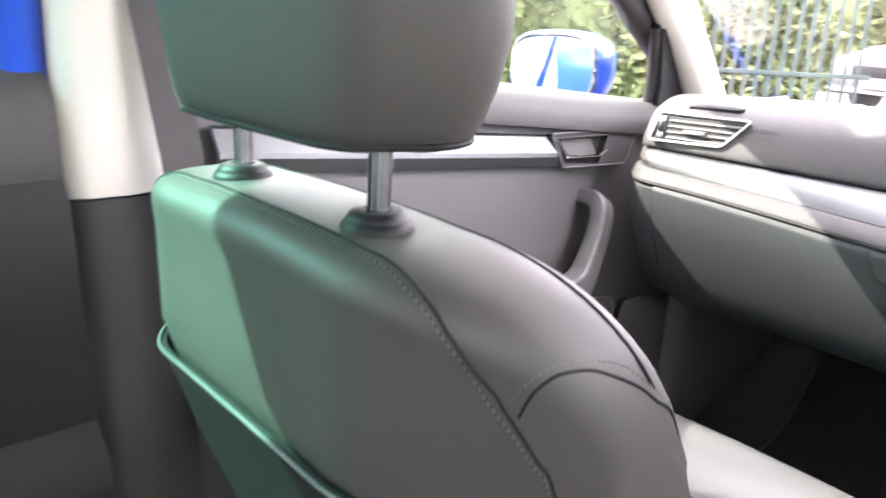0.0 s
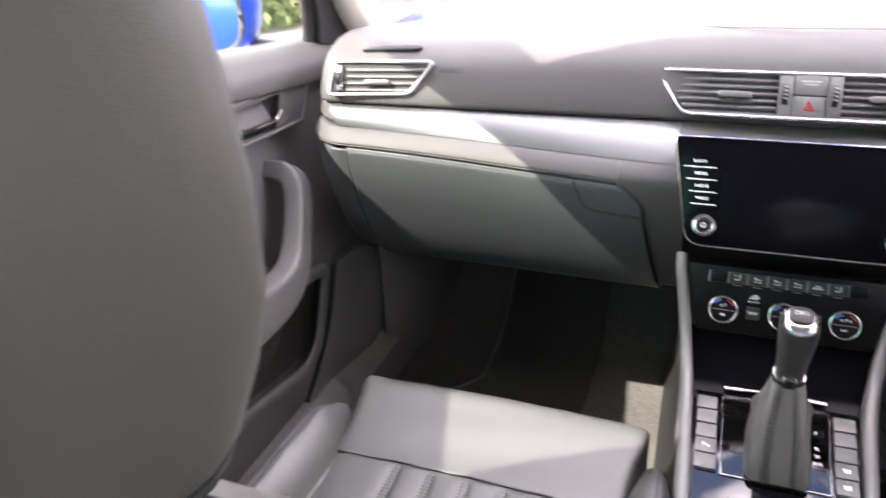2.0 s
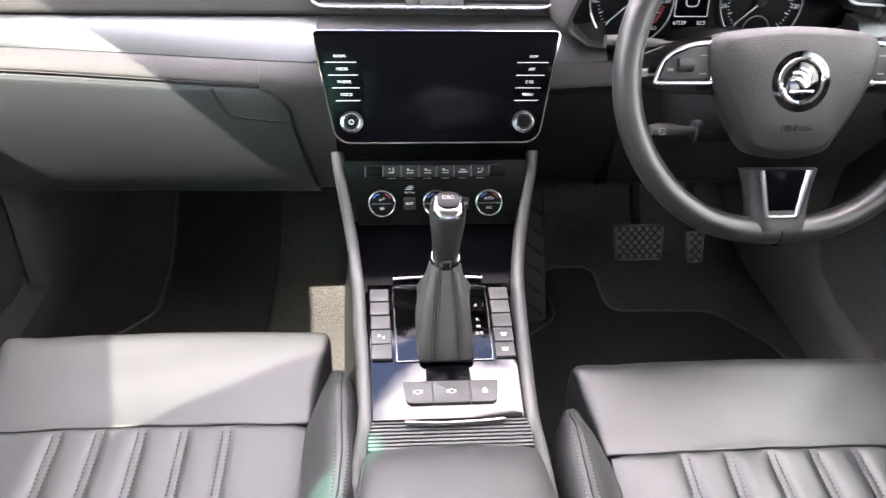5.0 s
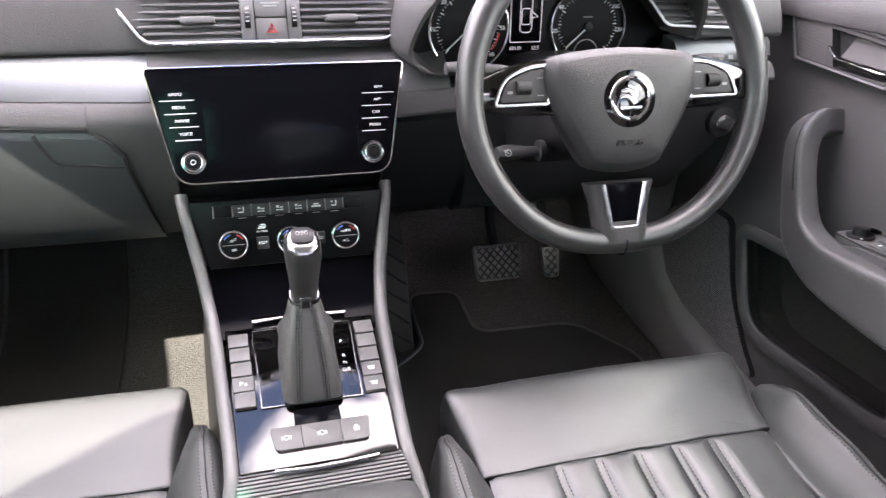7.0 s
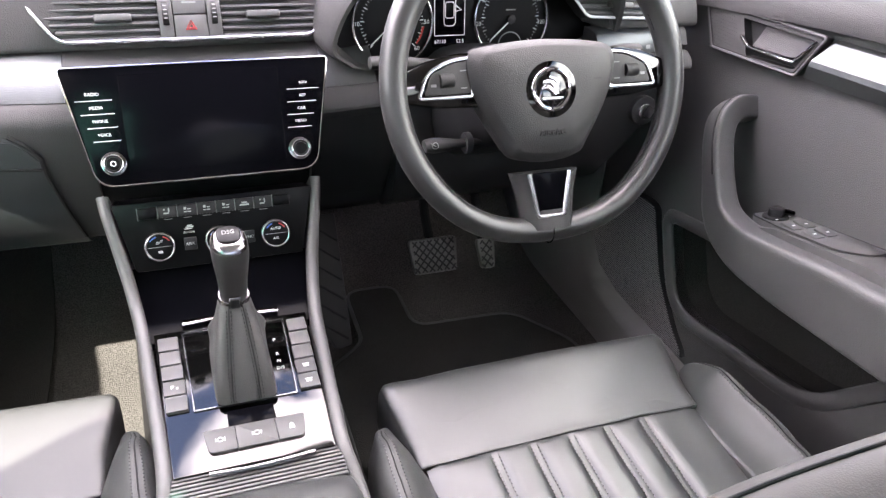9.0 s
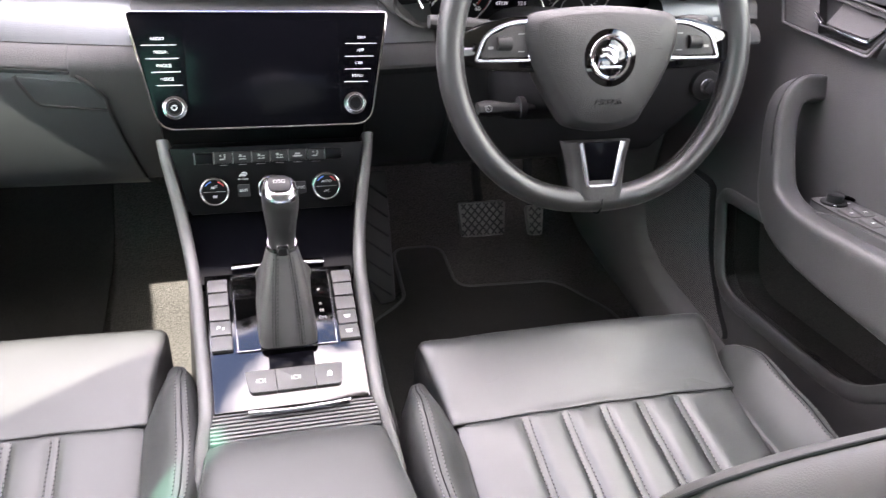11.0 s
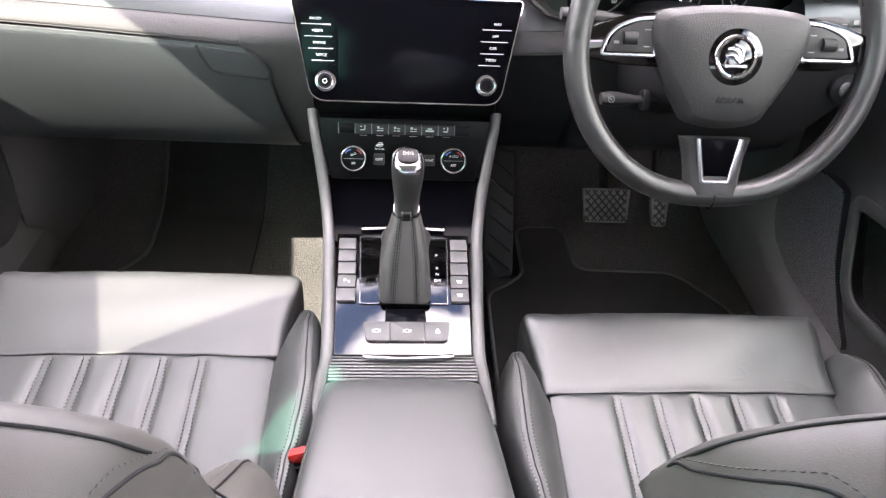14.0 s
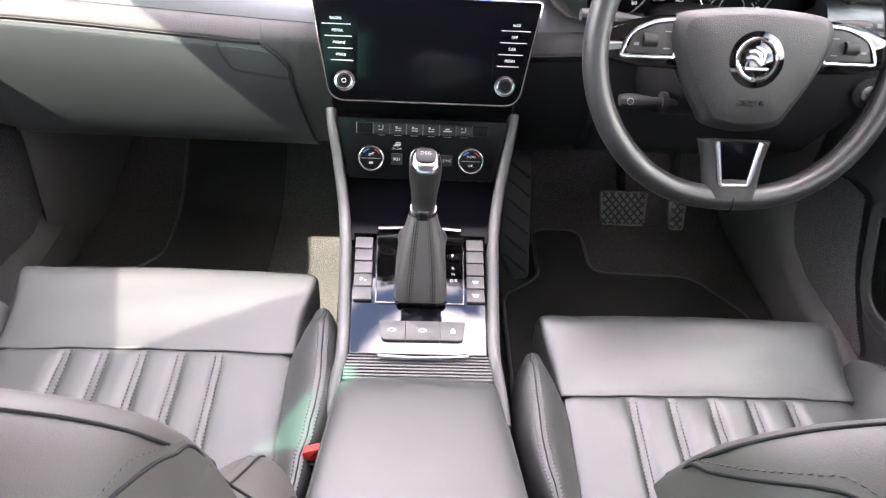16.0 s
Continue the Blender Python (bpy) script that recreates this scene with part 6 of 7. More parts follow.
# ---- doors ----
def build_front_door(sx, dy, label):
    t = thing("front_door", (sx * 0.75, -0.25, 0.25), label, "car door", "front doors")

    def D(d, y, z):
        """d: metres from the car's middle; the driver's trim sits a little higher."""
        lift = lerp_table(z, [(0.45, 0.004), (0.70, 0.007), (0.77, 0.017), (0.85, 0.017), (0.91, 0.0), (2.0, 0.0)]) if sx > 0 else 0.0
        return Vector((sx * d, y + dy, z + lift))

    def slab_out(name, grid, th, mat, label="", parent=None, angle=50):
        bm = bmesh.new()
        slab(bm, grid if sx < 0 else [r[::-1] for r in grid], th)
        return part(name, bm, mat, parent or t, label, angle=angle)

    def belt_z(y):
        return 0.868 - 0.118 * y

    # inner panel with an opening for the bin
    y_front, y_back = 0.33, -0.71
    outer = [(y_front, 0.40), (y_front, 0.80), (0.25, belt_z(0.25) - 0.03), (-0.3, belt_z(-0.3) - 0.03), (y_back, belt_z(y_back) - 0.03), (y_back, 0.30), (-0.25, 0.265), (0.10, 0.265), (0.22, 0.30)]
    hole = [(p.x, p.y) for p in round_poly([(0.062, 0.505), (-0.008, 0.352), (-0.30, 0.402), (-0.40, 0.52), (-0.20, 0.55)], [0.03, 0.05, 0.05, 0.03, 0.02])]

    def curve(y, z):
        return 0.708 + 0.03 * max(0, (z - 0.55) / 0.35) ** 1.5 + 0.010 * max(0, (0.40 - z) / 0.15) - 0.02 * max(0, (y - 0.12) / 0.2)

    bm = bmesh.new()
    ov = [bm.verts.new(D(0.0, y, z)) for y, z in outer]
    hv = [bm.verts.new(D(0.0, y, z)) for y, z in hole]
    edges = [bm.edges.new((a, b)) for ring in (ov, hv) for a, b in zip(ring, ring[1:] + ring[:1])]
    bmesh.ops.triangle_fill(bm, use_beauty=True, edges=edges)
    bmesh.ops.subdivide_edges(bm, edges=[e for e in bm.edges if e.calc_length() > 0.1], cuts=5, use_grid_fill=True)
    bmesh.ops.triangulate(bm, faces=bm.faces[:])
    for v in bm.verts:
        v.co.x = sx * curve(v.co.y - dy, v.co.z)
    made = bmesh.ops.extrude_face_region(bm, geom=bm.faces[:])
    for v in made["geom"]:
        if isinstance(v, bmesh.types.BMVert):
            v.co.x += sx * 0.03
    part("inner_panel", bm, HARD, t, angle=45)
    # bin lining and its rolled lip
    bm = bmesh.new()
    hp = [Vector((0, y, z)) for y, z in hole]
    loft(bm, [[D(curve(q.y, q.z) + d, q.y, q.z) for q in hp] for d in (0.002, 0.03, 0.06, 0.075)], cap=False)
    bm.faces.new([v for v in bm.verts][-len(hp):])
    part("bin_lining", bm, BIN, t, "dark fabric lined door bin")
    bm = bmesh.new()
    tube(bm, [D(curve(q.y, q.z) + 0.001, q.y, q.z) for q in hp], 0.0125, 12, True, flat=0.5, up=(1, 0, 0))
    part("bin_lip", bm, HARD, t)
    # padded top
    grid = []
    for y in np.linspace(y_front - 0.02, y_back, 30).tolist():
        b = belt_z(y)
        grid.append([D(d, y, b + h) for d, h in ((0.775, -0.03), (0.772, -0.004), (0.760, 0.001), (0.742, -0.003), (0.730, -0.012), (0.724, -0.024), (0.727, -0.034))])
    slab_out("padded_top", grid, 0.02, SOFT)
    # silver strip from the handle backwards
    grid = []
    for y in np.linspace(-0.149, y_back + 0.01, 24).tolist():
        fall = 0.10 if sx < 0 else 0.065
        zt = 0.828 - fall * (y + 0.145)
        zb = 0.781 - fall * (y + 0.119)
        slant = 0.026 * max(0, 1 + (y + 0.149) / 0.3)
        grid.append([D(d, y + slant * h, z) for d, h, z in ((0.727, 0.0, zt), (0.7235, 0.05, zt - 0.002), (0.7095, 0.60, zt - 0.026), (0.7090, 0.63, zt - 0.0275), (0.7165, 1.0, zb))])
    slab_out("silver_strip", grid, 0.006, SILVER, "brushed silver trim strip", angle=12)
    # handle bezel with a sunk cup, lever and tweeter grille
    hm = plane_frame(D(0.711, -0.035, 0.803), (0, 1 if sx < 0 else -1, 0), (sx * 0.12, 0, 1))
    k = 1 if sx < 0 else -1

    def H(y, z, h=0.0):
        """A point of the bezel: y and z as on the door, h proud of its face."""
        return hm @ Vector((k * (y + 0.035), z - 0.803, h))

    outer4 = round_poly([(-0.139, 0.8345), (0.090, 0.827), (0.050, 0.769), (-0.113, 0.779)], 0.004)
    inner4 = round_poly([(-0.1265, 0.8265), (0.008, 0.8215), (-0.020, 0.7765), (-0.1065, 0.7850)], 0.004)
    bm = bmesh.new()
    loft(bm, [[H(p.x, p.y, -0.012) for p in outer4], [H(p.x, p.y) for p in outer4], [H(p.x, p.y) for p in inner4]], cap=False)
    bmesh.ops.recalc_face_normals(bm, faces=bm.faces[:])
    bz = part("handle_bezel", bm, SOFT, t)
    bm = bmesh.new()
    tube(bm, [H(p.x, p.y, 0.0005) for p in outer4], 0.0022, 6, True)
    part("bezel_edge", bm, HARD, bz)
    # cup walls and floor darker than the bezel: the recess's shadow as colour
    bm = bmesh.new()
    loft(bm, [[H(p.x, p.y, -0.0005) for p in inner4], [H(-0.05 + (p.x + 0.05) * 0.95, 0.803 + (p.y - 0.803) * 0.9, -0.0115) for p in inner4]], cap=False)
    bm.faces.new([v for v in bm.verts][-len(inner4):])
    cup = part("handle_cup", bm, SOFT_DARK, bz)
    bm = bmesh.new()
    grid = []
    for f in np.linspace(0, 1, 8).tolist():
        y = -0.030 + (-0.088) * f
        zl = lerp_table(y, [(-0.118, 0.815), (-0.100, 0.7960), (-0.022, 0.7915)])
        grid.append([H(y + 0.008 * g * (1 - f), 0.8235 - (0.8235 - zl) * g, -0.0105 + 0.0085 * g ** 1.4 * math.sin(math.pi * min(1, 0.12 + f * 0.9)) ** 0.4) for g in (0, 0.2, 0.45, 0.7, 0.9, 1.0)])
    slab(bm, grid, 0.001 * k)
    part("cup_back", bm, SOFT, cup)
    bm = bmesh.new()
    line = [(p.x, p.y) for p in outer4]
    tube(bm, [H(-0.03 + (a + 0.03) * 0.955, 0.802 + (b - 0.802) * 0.89, 0.0006) for a, b in line], 0.0009, 5, True)
    part("bezel_joint", bm, RUBBER, bz)
    bm = bmesh.new()
    for a in range(15):
        for b in range(9):
            y, z = 0.010 + 0.0048 * a + 0.0024 * (b % 2), 0.781 + 0.0046 * b
            if y < 0.050 + (z - 0.769) * 0.62 and y > -0.014 + (z - 0.7765) * 0.62 + 0.008:
                c = [H(y, z, 0.0003), H(y + 0.0016, z, 0.0003), H(y + 0.0008, z + 0.0015, 0.0003)]
                bm.faces.new([bm.verts.new(q) for q in c])
    bmesh.ops.solidify(bm, geom=bm.faces[:], thickness=0.0004)
    part("tweeter_grille", bm, SOFT_DARK, bz, kind="stuff")
    bm = bmesh.new()
    lever = [(-0.1265, 0.8265, -0.001), (-0.1165, 0.812, 0.001), (-0.1065, 0.7975, 0.0025), (-0.1005, 0.7940, 0.003), (-0.06, 0.7915, 0.003), (-0.026, 0.7895, 0.0025), (-0.018, 0.7915, 0.002), (-0.001, 0.7985, 0.0005)]
    tube(bm, spline([H(*p) for p in lever], 40), 0.0032, 10, flat=0.8)
    part("door_lever", bm, CHROME, bz, "chrome inner door lever")
    # pull handle that flows into the armrest
    path = [(0.735, -0.042, 0.714, 0.015, 0.015), (0.705, -0.044, 0.718, 0.015, 0.016), (0.684, -0.047, 0.717, 0.015, 0.017), (0.669, -0.052, 0.706, 0.015, 0.018), (0.662, -0.063, 0.680, 0.015, 0.018), (0.656, -0.088, 0.638, 0.016, 0.019), (0.650, -0.120, 0.600, 0.018, 0.024), (0.647, -0.17, 0.585, 0.020, 0.030), (0.648, -0.24, 0.588, 0.022, 0.036), (0.652, -0.33, 0.598, 0.024, 0.042), (0.658, -0.45, 0.608, 0.026, 0.046), (0.664, -0.58, 0.615, 0.028, 0.048), (0.668, -0.69, 0.618, 0.028, 0.048)]
    pts = spline([p[:3] for p in path], 60)
    rad = spline([(p[3], p[4], 0) for p in path], 60)
    bm = bmesh.new()
    rings = []
    side = Vector((1, 0, 0))
    groove = []
    for i in range(59, -1, -1):
        p = pts[i]
        d = (pts[min(i + 1, 59)] - pts[max(i - 1, 0)]).normalized()
        side = (side - d * side.dot(d)).normalized()
        up = d.cross(side).normalized()
        a_, b_ = rad[i].x, rad[i].y
        groove.append(D(*(p - side * a_ * 1.0 + up * b_ * 0.55)))
        rings.append([D(*(p + side * a_ * math.copysign(abs(math.cos(q)) ** 0.32, math.cos(q)) + up * b_ * math.copysign(abs(math.sin(q)) ** 0.32, math.sin(q)))) for q in [2 * math.pi * (j + 0.5) / 28 for j in range(28)]])
    loft(bm, rings)
    pull = part("armrest_pull", bm, HARD, t, "padded armrest that rises into a pull handle", angle=40)
    bm = bmesh.new()
    tube(bm, groove[::-1][3:25], 0.0013, 6)
    part("grip_joint", bm, RUBBER, pull)
    # filler between armrest and panel, with the switch plate on top
    grid = []
    for f in np.linspace(0, 1, 20).tolist():
        y = -0.146 - 0.54 * f
        zt = min(0.652, 0.630 + 0.2 * (-0.235 - y)) - 0.02 * max(0, 1 - f * 12)
        grid.append([D(0.718, y, 0.54 + 0.02 * f), D(0.718, y, zt), D(0.69, y, zt + 0.003), D(0.655, y, zt + 0.002), D(0.650, y, zt - 0.02), D(0.655, y, 0.56)])
    bm = bmesh.new()
    loft(bm, grid)
    part("armrest_body", bm, HARD, t, angle=50)
    sm = plane_frame(D(0.6835, -0.235, 0.634), (1, 0, 0), (0, 1, -0.20))
    bm = bmesh.new()
    plate = round_poly([(-sx * a, b) for a, b in ((-0.030, 0.085), (0.018, 0.085), (0.024, 0.03), (0.022, -0.06), (0.0, -0.09), (-0.028, -0.09))], 0.012)
    prism(bm, plate, sm, -0.02, 0.0015, 0.001)
    sp = part("switch_plate", bm, HARD, t)
    bm = bmesh.new()
    tube(bm, [sm @ Vector((q[0], q[1], 0.0009)) for q in plate], 0.0010, 5, True)
    part("plate_joint", bm, RUBBER, sp)
    rows = [(0.0, 0.062), ] if sx < 0 else [(-0.010, 0.022), (0.010, 0.022), (-0.010, -0.012), (0.010, -0.012)]
    for a, b in rows:
        bm = bmesh.new()
        rbox(bm, (0.016, 0.024, 0.007), sm @ pose(a, b, 0.0010, 7, 0, 0), 0.0015)
        sw = part("window_switch", bm, KEY_DARK if sx < 0 else BUTTON, sp)
        bars([(0, 0, 0.0045, 0.0022)], sm @ pose(a, b - 0.003, 0.0043, 7, 0, 0), PRINT, sw, "icon")
    if sx > 0:
        bm = bmesh.new()
        disc(bm, sm @ pose(0, 0.06, 0), 0.0165, 0, 0.004, 0.001, 28)
        part("mirror_knob_base", bm, SOFT_DARK, sp)
        bm = bmesh.new()
        disc(bm, sm @ pose(0, 0.06, 0), 0.010, 0.003, 0.014, 0.002, 24)
        part("mirror_knob", bm, SOFT_DARK, sp)
        bars([(-0.012, 0.045, 0.003, 0.002), (0.013, 0.05, 0.003, 0.002)], sm @ pose(0, 0, 0.0042), PRINT, sp, "icon")
    # ribbed speaker grille in front of the bin
    gl = [(0.085, 0.508), (0.16, 0.498), (0.225, 0.455), (0.243, 0.40), (0.232, 0.34), (0.18, 0.292), (0.07, 0.280), (-0.055, 0.290), (-0.02, 0.335), (0.03, 0.40), (0.064, 0.475)]
    bm = bmesh.new()
    gm = plane_frame(D(0.7045, 0, 0), (-sx * k * 0.075, k, 0), (0, 0, 1))
    gp = spline([(k * a, b, 0) for a, b in gl], 48, True)
    prism(bm, [(q.x, q.y) for q in gp], gm, -0.02, 0.0026, 0.0015)
    grille = part("speaker_grille", bm, SOFT_DARK, t, "finely ribbed speaker grille")
    bm = bmesh.new()
    poly = [(q.x * k, q.y) for q in gp]
    z = 0.282
    while z < 0.506:
        xs = []
        for (x0, z0), (x1, z1) in zip(poly, poly[1:] + poly[:1]):
            if (z0 - z) * (z1 - z) < 0:
                xs.append(x0 + (x1 - x0) * (z - z0) / (z1 - z0))
        if len(xs) >= 2:
            a, b = min(xs) + 0.002, max(xs) - 0.002
            tube(bm, [gm @ Vector((k * a, z, 0.0028)), gm @ Vector((k * b, z, 0.0028))], 0.0011, 5)
        z += 0.0036
    part("grille_ribs", bm, KICK, grille, kind="stuff")
    # corner sail and window frame, outer skin
    grid = [[D(0.735, 0.30, 0.83), D(0.735, 0.16, 0.865)], [D(0.728, 0.225, 0.90), D(0.728, 0.155, 0.90)], [D(0.705, 0.115, 1.0), D(0.705, 0.105, 0.995)]]
    slab_out("corner_sail", grid, 0.012, SOFT_DARK)
    bm = bmesh.new()
    tube(bm, spline([D(0.75, 0.155, 0.84), D(0.735, 0.15, 0.90), D(0.705, 0.10, 1.0)], 10), 0.010, 10)
    part("window_channel", bm, RUBBER, t)
    bm = bmesh.new()
    tube(bm, spline([D(0.752, 0.19, 0.955), D(0.728, 0.065, 1.020), D(0.708, -0.055, 1.070), D(0.692, -0.170, 1.113), D(0.670, -0.326, 1.174), D(0.662, -0.43, 1.195), D(0.66, -0.70, 1.190)], 40), 0.0235, 12)
    part("window_frame", bm, RUBBER, t)
    bm = bmesh.new()
    tube(bm, spline([D(0.755, -0.716, 0.90), D(0.738, -0.727, 1.0), D(0.705, -0.765, 1.12), D(0.66, -0.818, 1.225)], 14), 0.038, 10, flat=0.5, up=(1, 0, 0))
    part("window_post", bm, RUBBER, t)
    grid = [[D(0.752 - 0.11 * h ** 1.4, y, belt_z(y) - 0.03 + h * (1.22 - belt_z(y) + 0.03)) for h in np.linspace(0, 1 if y < -0.2 else max(0.05, 1 - (y + 0.2) / 0.42), 5).tolist()] for y in np.linspace(0.14, -0.72, 10).tolist()]
    slab_out("window_pane", grid, 0.004, FRONT_GLASS, "clear door window")
    grid = [[D(0.80, y, belt_z(y) - 0.005), D(0.86, y, 0.75), D(0.885, y, 0.55), D(0.86, y, 0.25), D(0.82, y, 0.08)] for y in np.linspace(0.42, -0.80, 14).tolist()]
    slab_out("outer_skin", grid, 0.02, BLUE_PAINT, "blue painted door skin")
    grid = [[D(0.806, y, belt_z(y) - 0.006), D(0.772, y, belt_z(y) - 0.012)] for y in np.linspace(0.33, -0.78, 14).tolist()]
    slab_out("belt_seal", grid, 0.01, RUBBER)
    # outer mirror
    mx, my, mz = (0.938, 0.130, 0.917) if sx < 0 else (0.965, 0.10, 0.925)

    def M(d, y, z, turn=13):
        """The mirror head is turned towards the driver, its glass a little further."""
        cs, sn = math.cos(radians(turn)), math.sin(radians(turn))
        return D(mx + (d - mx) * cs + (y - my) * sn, my - (d - mx) * sn + (y - my) * cs, z)

    bm = bmesh.new()
    rings = []
    for y, w, h, ox, oz in ((-0.030, 0.100, 0.064, 0, 0), (-0.026, 0.107, 0.0695, 0, 0), (0.0, 0.110, 0.0715, 0, 0), (0.03, 0.108, 0.070, 0.0, 0), (0.07, 0.098, 0.062, 0.0, 0), (0.10, 0.078, 0.048, 0.004, -0.002), (0.12, 0.045, 0.028, 0.008, -0.004)):
        rings.append([M(mx + ox + w * math.copysign(abs(math.cos(a)) ** 0.62, math.cos(a)), my + y + 0.02 * math.cos(a), mz + oz + h * math.copysign(abs(math.sin(a)) ** 0.62, math.sin(a))) for a in [2 * math.pi * i / 40 for i in range(40)]])
    loft(bm, rings)
    mir = part("outer_mirror", bm, BLUE_PAINT, t, "blue door mirror housing", angle=50)
    bm = bmesh.new()
    tube(bm, [Vector(p) for p in rings[0]], 0.005, 8, True)
    part("mirror_edge", bm, HARD, mir)
    bm = bmesh.new()
    flat = [M(mx + (0.090 * math.copysign(abs(math.cos(a)) ** 0.62, math.cos(a))), my - 0.028, mz + 0.058 * math.copysign(abs(math.sin(a)) ** 0.62, math.sin(a)), 24) for a in [2 * math.pi * i / 40 for i in range(40)]]
    back = M(mx, my + 1, mz, 24) - M(mx, my, mz, 24)
    loft(bm, [[p + back * off for p in flat] for off in (0.004, -0.006)])
    part("mirror_glass", bm, MIRROR, mir, "mirror glass")
    bm = bmesh.new()
    tube(bm, [D(0.75, 0.20, 0.865), D(0.80, 0.19, 0.85), D(0.87, 0.17, 0.858), D(0.93, 0.15, 0.875)], 0.02, 12, flat=0.6)
    part("mirror_foot", bm, HARD, mir)
    return t


def build_rear_door(sx, open_deg):
    t = thing("rear_door", (sx * 0.79, -0.90, 0.25), "rear car door standing ajar, grey trim and tinted window" if open_deg else "closed rear car door with grey trim and tinted window", "car door", "rear doors")
    hinge = Matrix.Translation((sx * 0.80, -0.895, 0)) @ Matrix.Rotation(radians(open_deg) * sx, 4, "Z") @ Matrix.Translation((sx * -0.80, 0.895, 0))

    def D(d, y, z):
        return hinge @ Vector((sx * d, y, z))

    def sl(name, grid, th, mat, label=""):
        bm = bmesh.new()
        slab(bm, grid if sx < 0 else [r[::-1] for r in grid], th)
        return part(name, bm, mat, t, label, angle=50)

    ys = np.linspace(-0.843, -1.68, 18).tolist()
    bz = lambda y: 0.936 - 0.03 * (y + 0.85)
    sl("padded_top", [[D(d, y, bz(y) + h) for d, h in ((0.79, -0.03), (0.785, -0.004), (0.765, 0.0), (0.742, -0.005), (0.732, -0.022), (0.728, -0.088), (0.734, -0.098))] for y in ys], 0.02, SOFT)
    # panels below the padded top carry their shade in a darker colour
    sl("inner_panel", [[D(d, y, z) for d, z in ((0.735, 0.838), (0.727, 0.830), (0.724, 0.70), (0.728, 0.58), (0.730, 0.535))] for y in ys], 0.03, REAR_TRIM)
    sl("lower_panel", [[D(d, y, z) for d, z in ((0.728, 0.553), (0.70, 0.562), (0.69, 0.55), (0.69, 0.50), (0.72, 0.44), (0.735, 0.27))] for y in ys], 0.03, REAR_TRIM)
    bm = bmesh.new()
    tube(bm, [D(0.7262, -0.861, 0.828), D(0.7235, -0.861, 0.70), D(0.7275, -0.861, 0.56)], 0.002, 6)
    part("panel_joint", bm, SEAM, t)
    sl("outer_skin", [[D(d, y, z) for d, z in ((0.80, 0.975), (0.86, 0.78), (0.885, 0.55), (0.86, 0.25), (0.82, 0.08))] for y in np.linspace(-0.89, -1.75, 12).tolist()], 0.02, BLUE_PAINT, "blue painted door skin")
    bm = bmesh.new()
    tube(bm, [D(0.79, -0.893, 0.1), D(0.80, -0.893, 0.6), D(0.785, -0.893, 0.97), D(0.735, -0.893, 1.12), D(0.69, -0.90, 1.225)], 0.009, 10)
    part("front_edge", bm, BLUE_PAINT, t, "blue painted door edge")
    bm = bmesh.new()
    tube(bm, spline([D(0.785, -0.872, 0.96), D(0.745, -0.874, 1.09), D(0.700, -0.89, 1.236), D(0.708, -1.0, 1.262), D(0.711, -1.1, 1.300), D(0.712, -1.2, 1.322), D(0.715, -1.5, 1.26), D(0.72, -1.68, 1.06)], 30), 0.013, 10)
    part("window_frame", bm, RUBBER, t)
    bm = bmesh.new()
    rings = []
    for z, x, y1 in ((0.93, 0.775, -0.955), (1.05, 0.755, -0.955), (1.16, 0.722, -0.95), (1.26, 0.690, -0.94)):
        rings.append([D(x + d, y, z) for d, y in ((0.012, -0.872), (-0.012, -0.872), (-0.016, -0.91), (-0.012, y1), (0.012, y1))])
    loft(bm, rings)
    part("window_post", bm, RUBBER, t)
    sl("window_pane", [[D(0.765 - 0.056 * h ** 1.4, y, bz(y) - 0.02 + h * (1.335 - bz(y) - 0.1 * max(0, (-1.45 - y) / 0.25))) for h in np.linspace(0, 1, 5).tolist()] for y in np.linspace(-0.865, -1.70, 8).tolist()], 0.004, REAR_GLASS if sx < 0 else FRONT_GLASS, "green tinted window" if sx < 0 else "clear window")


# ---- footwells ----
def build_mat(name, outline, label, z=0.2045):
    bm = bmesh.new()
    m = pose(0, 0, z)
    pts = round_poly(outline, 0.035, 6)
    prism(bm, pts, m, -0.003, 0.004, 0.002)
    t = thing(name, (sum(p[0] for p in outline) / len(outline), sum(p[1] for p in outline) / len(outline), z), label, "floor mat", "floor mats")
    part("mat_surface", bm, MAT_PILE, t)
    bm = bmesh.new()
    tube(bm, [(p.x, p.y, z + 0.003) for p in pts], 0.0038, 8, True, flat=0.8)
    part("bound_edge", bm, RAIL_GREY, t, "grey bound edge")


def build_toe_mat():
    """Passenger mat that runs up the toe board under the dash."""
    prof = spline([(0, *p) for p in FLOOR], 80)

    def fz(y):
        for p, q in zip(prof, prof[1:]):
            if p.y <= y <= q.y:
                return p.z + (q.z - p.z) * (y - p.y) / (q.y - p.y)
        return prof[-1].z

    t = thing("floor_mat", (-0.37, 0.2, 0.195), "black velour passenger floor mat with grey bound edge", "floor mat", "floor mats")
    left = lambda y: -0.488 - 0.03 * (y - 0.2) - 0.11 * lerp_table(y, [(0.10, 1.0), (0.27, 0.0)])
    ys = np.linspace(-0.15, 0.635, 40).tolist()
    bm = bmesh.new()
    slab(bm, [[(left(y) + (-0.285 - left(y)) * f, y, fz(y) + 0.009 + 0.001 * math.sin(y * 21 + f * 9)) for f in np.linspace(0, 1, 12).tolist()] for y in ys], 0.006)
    part("mat_surface", bm, MAT_PILE, t)
    bm = bmesh.new()
    tube(bm, [(left(y), y, fz(y) + 0.009) for y in ys], 0.0036, 8, flat=0.8)
    part("bound_edge", bm, RAIL_GREY, t, "grey bound edge")


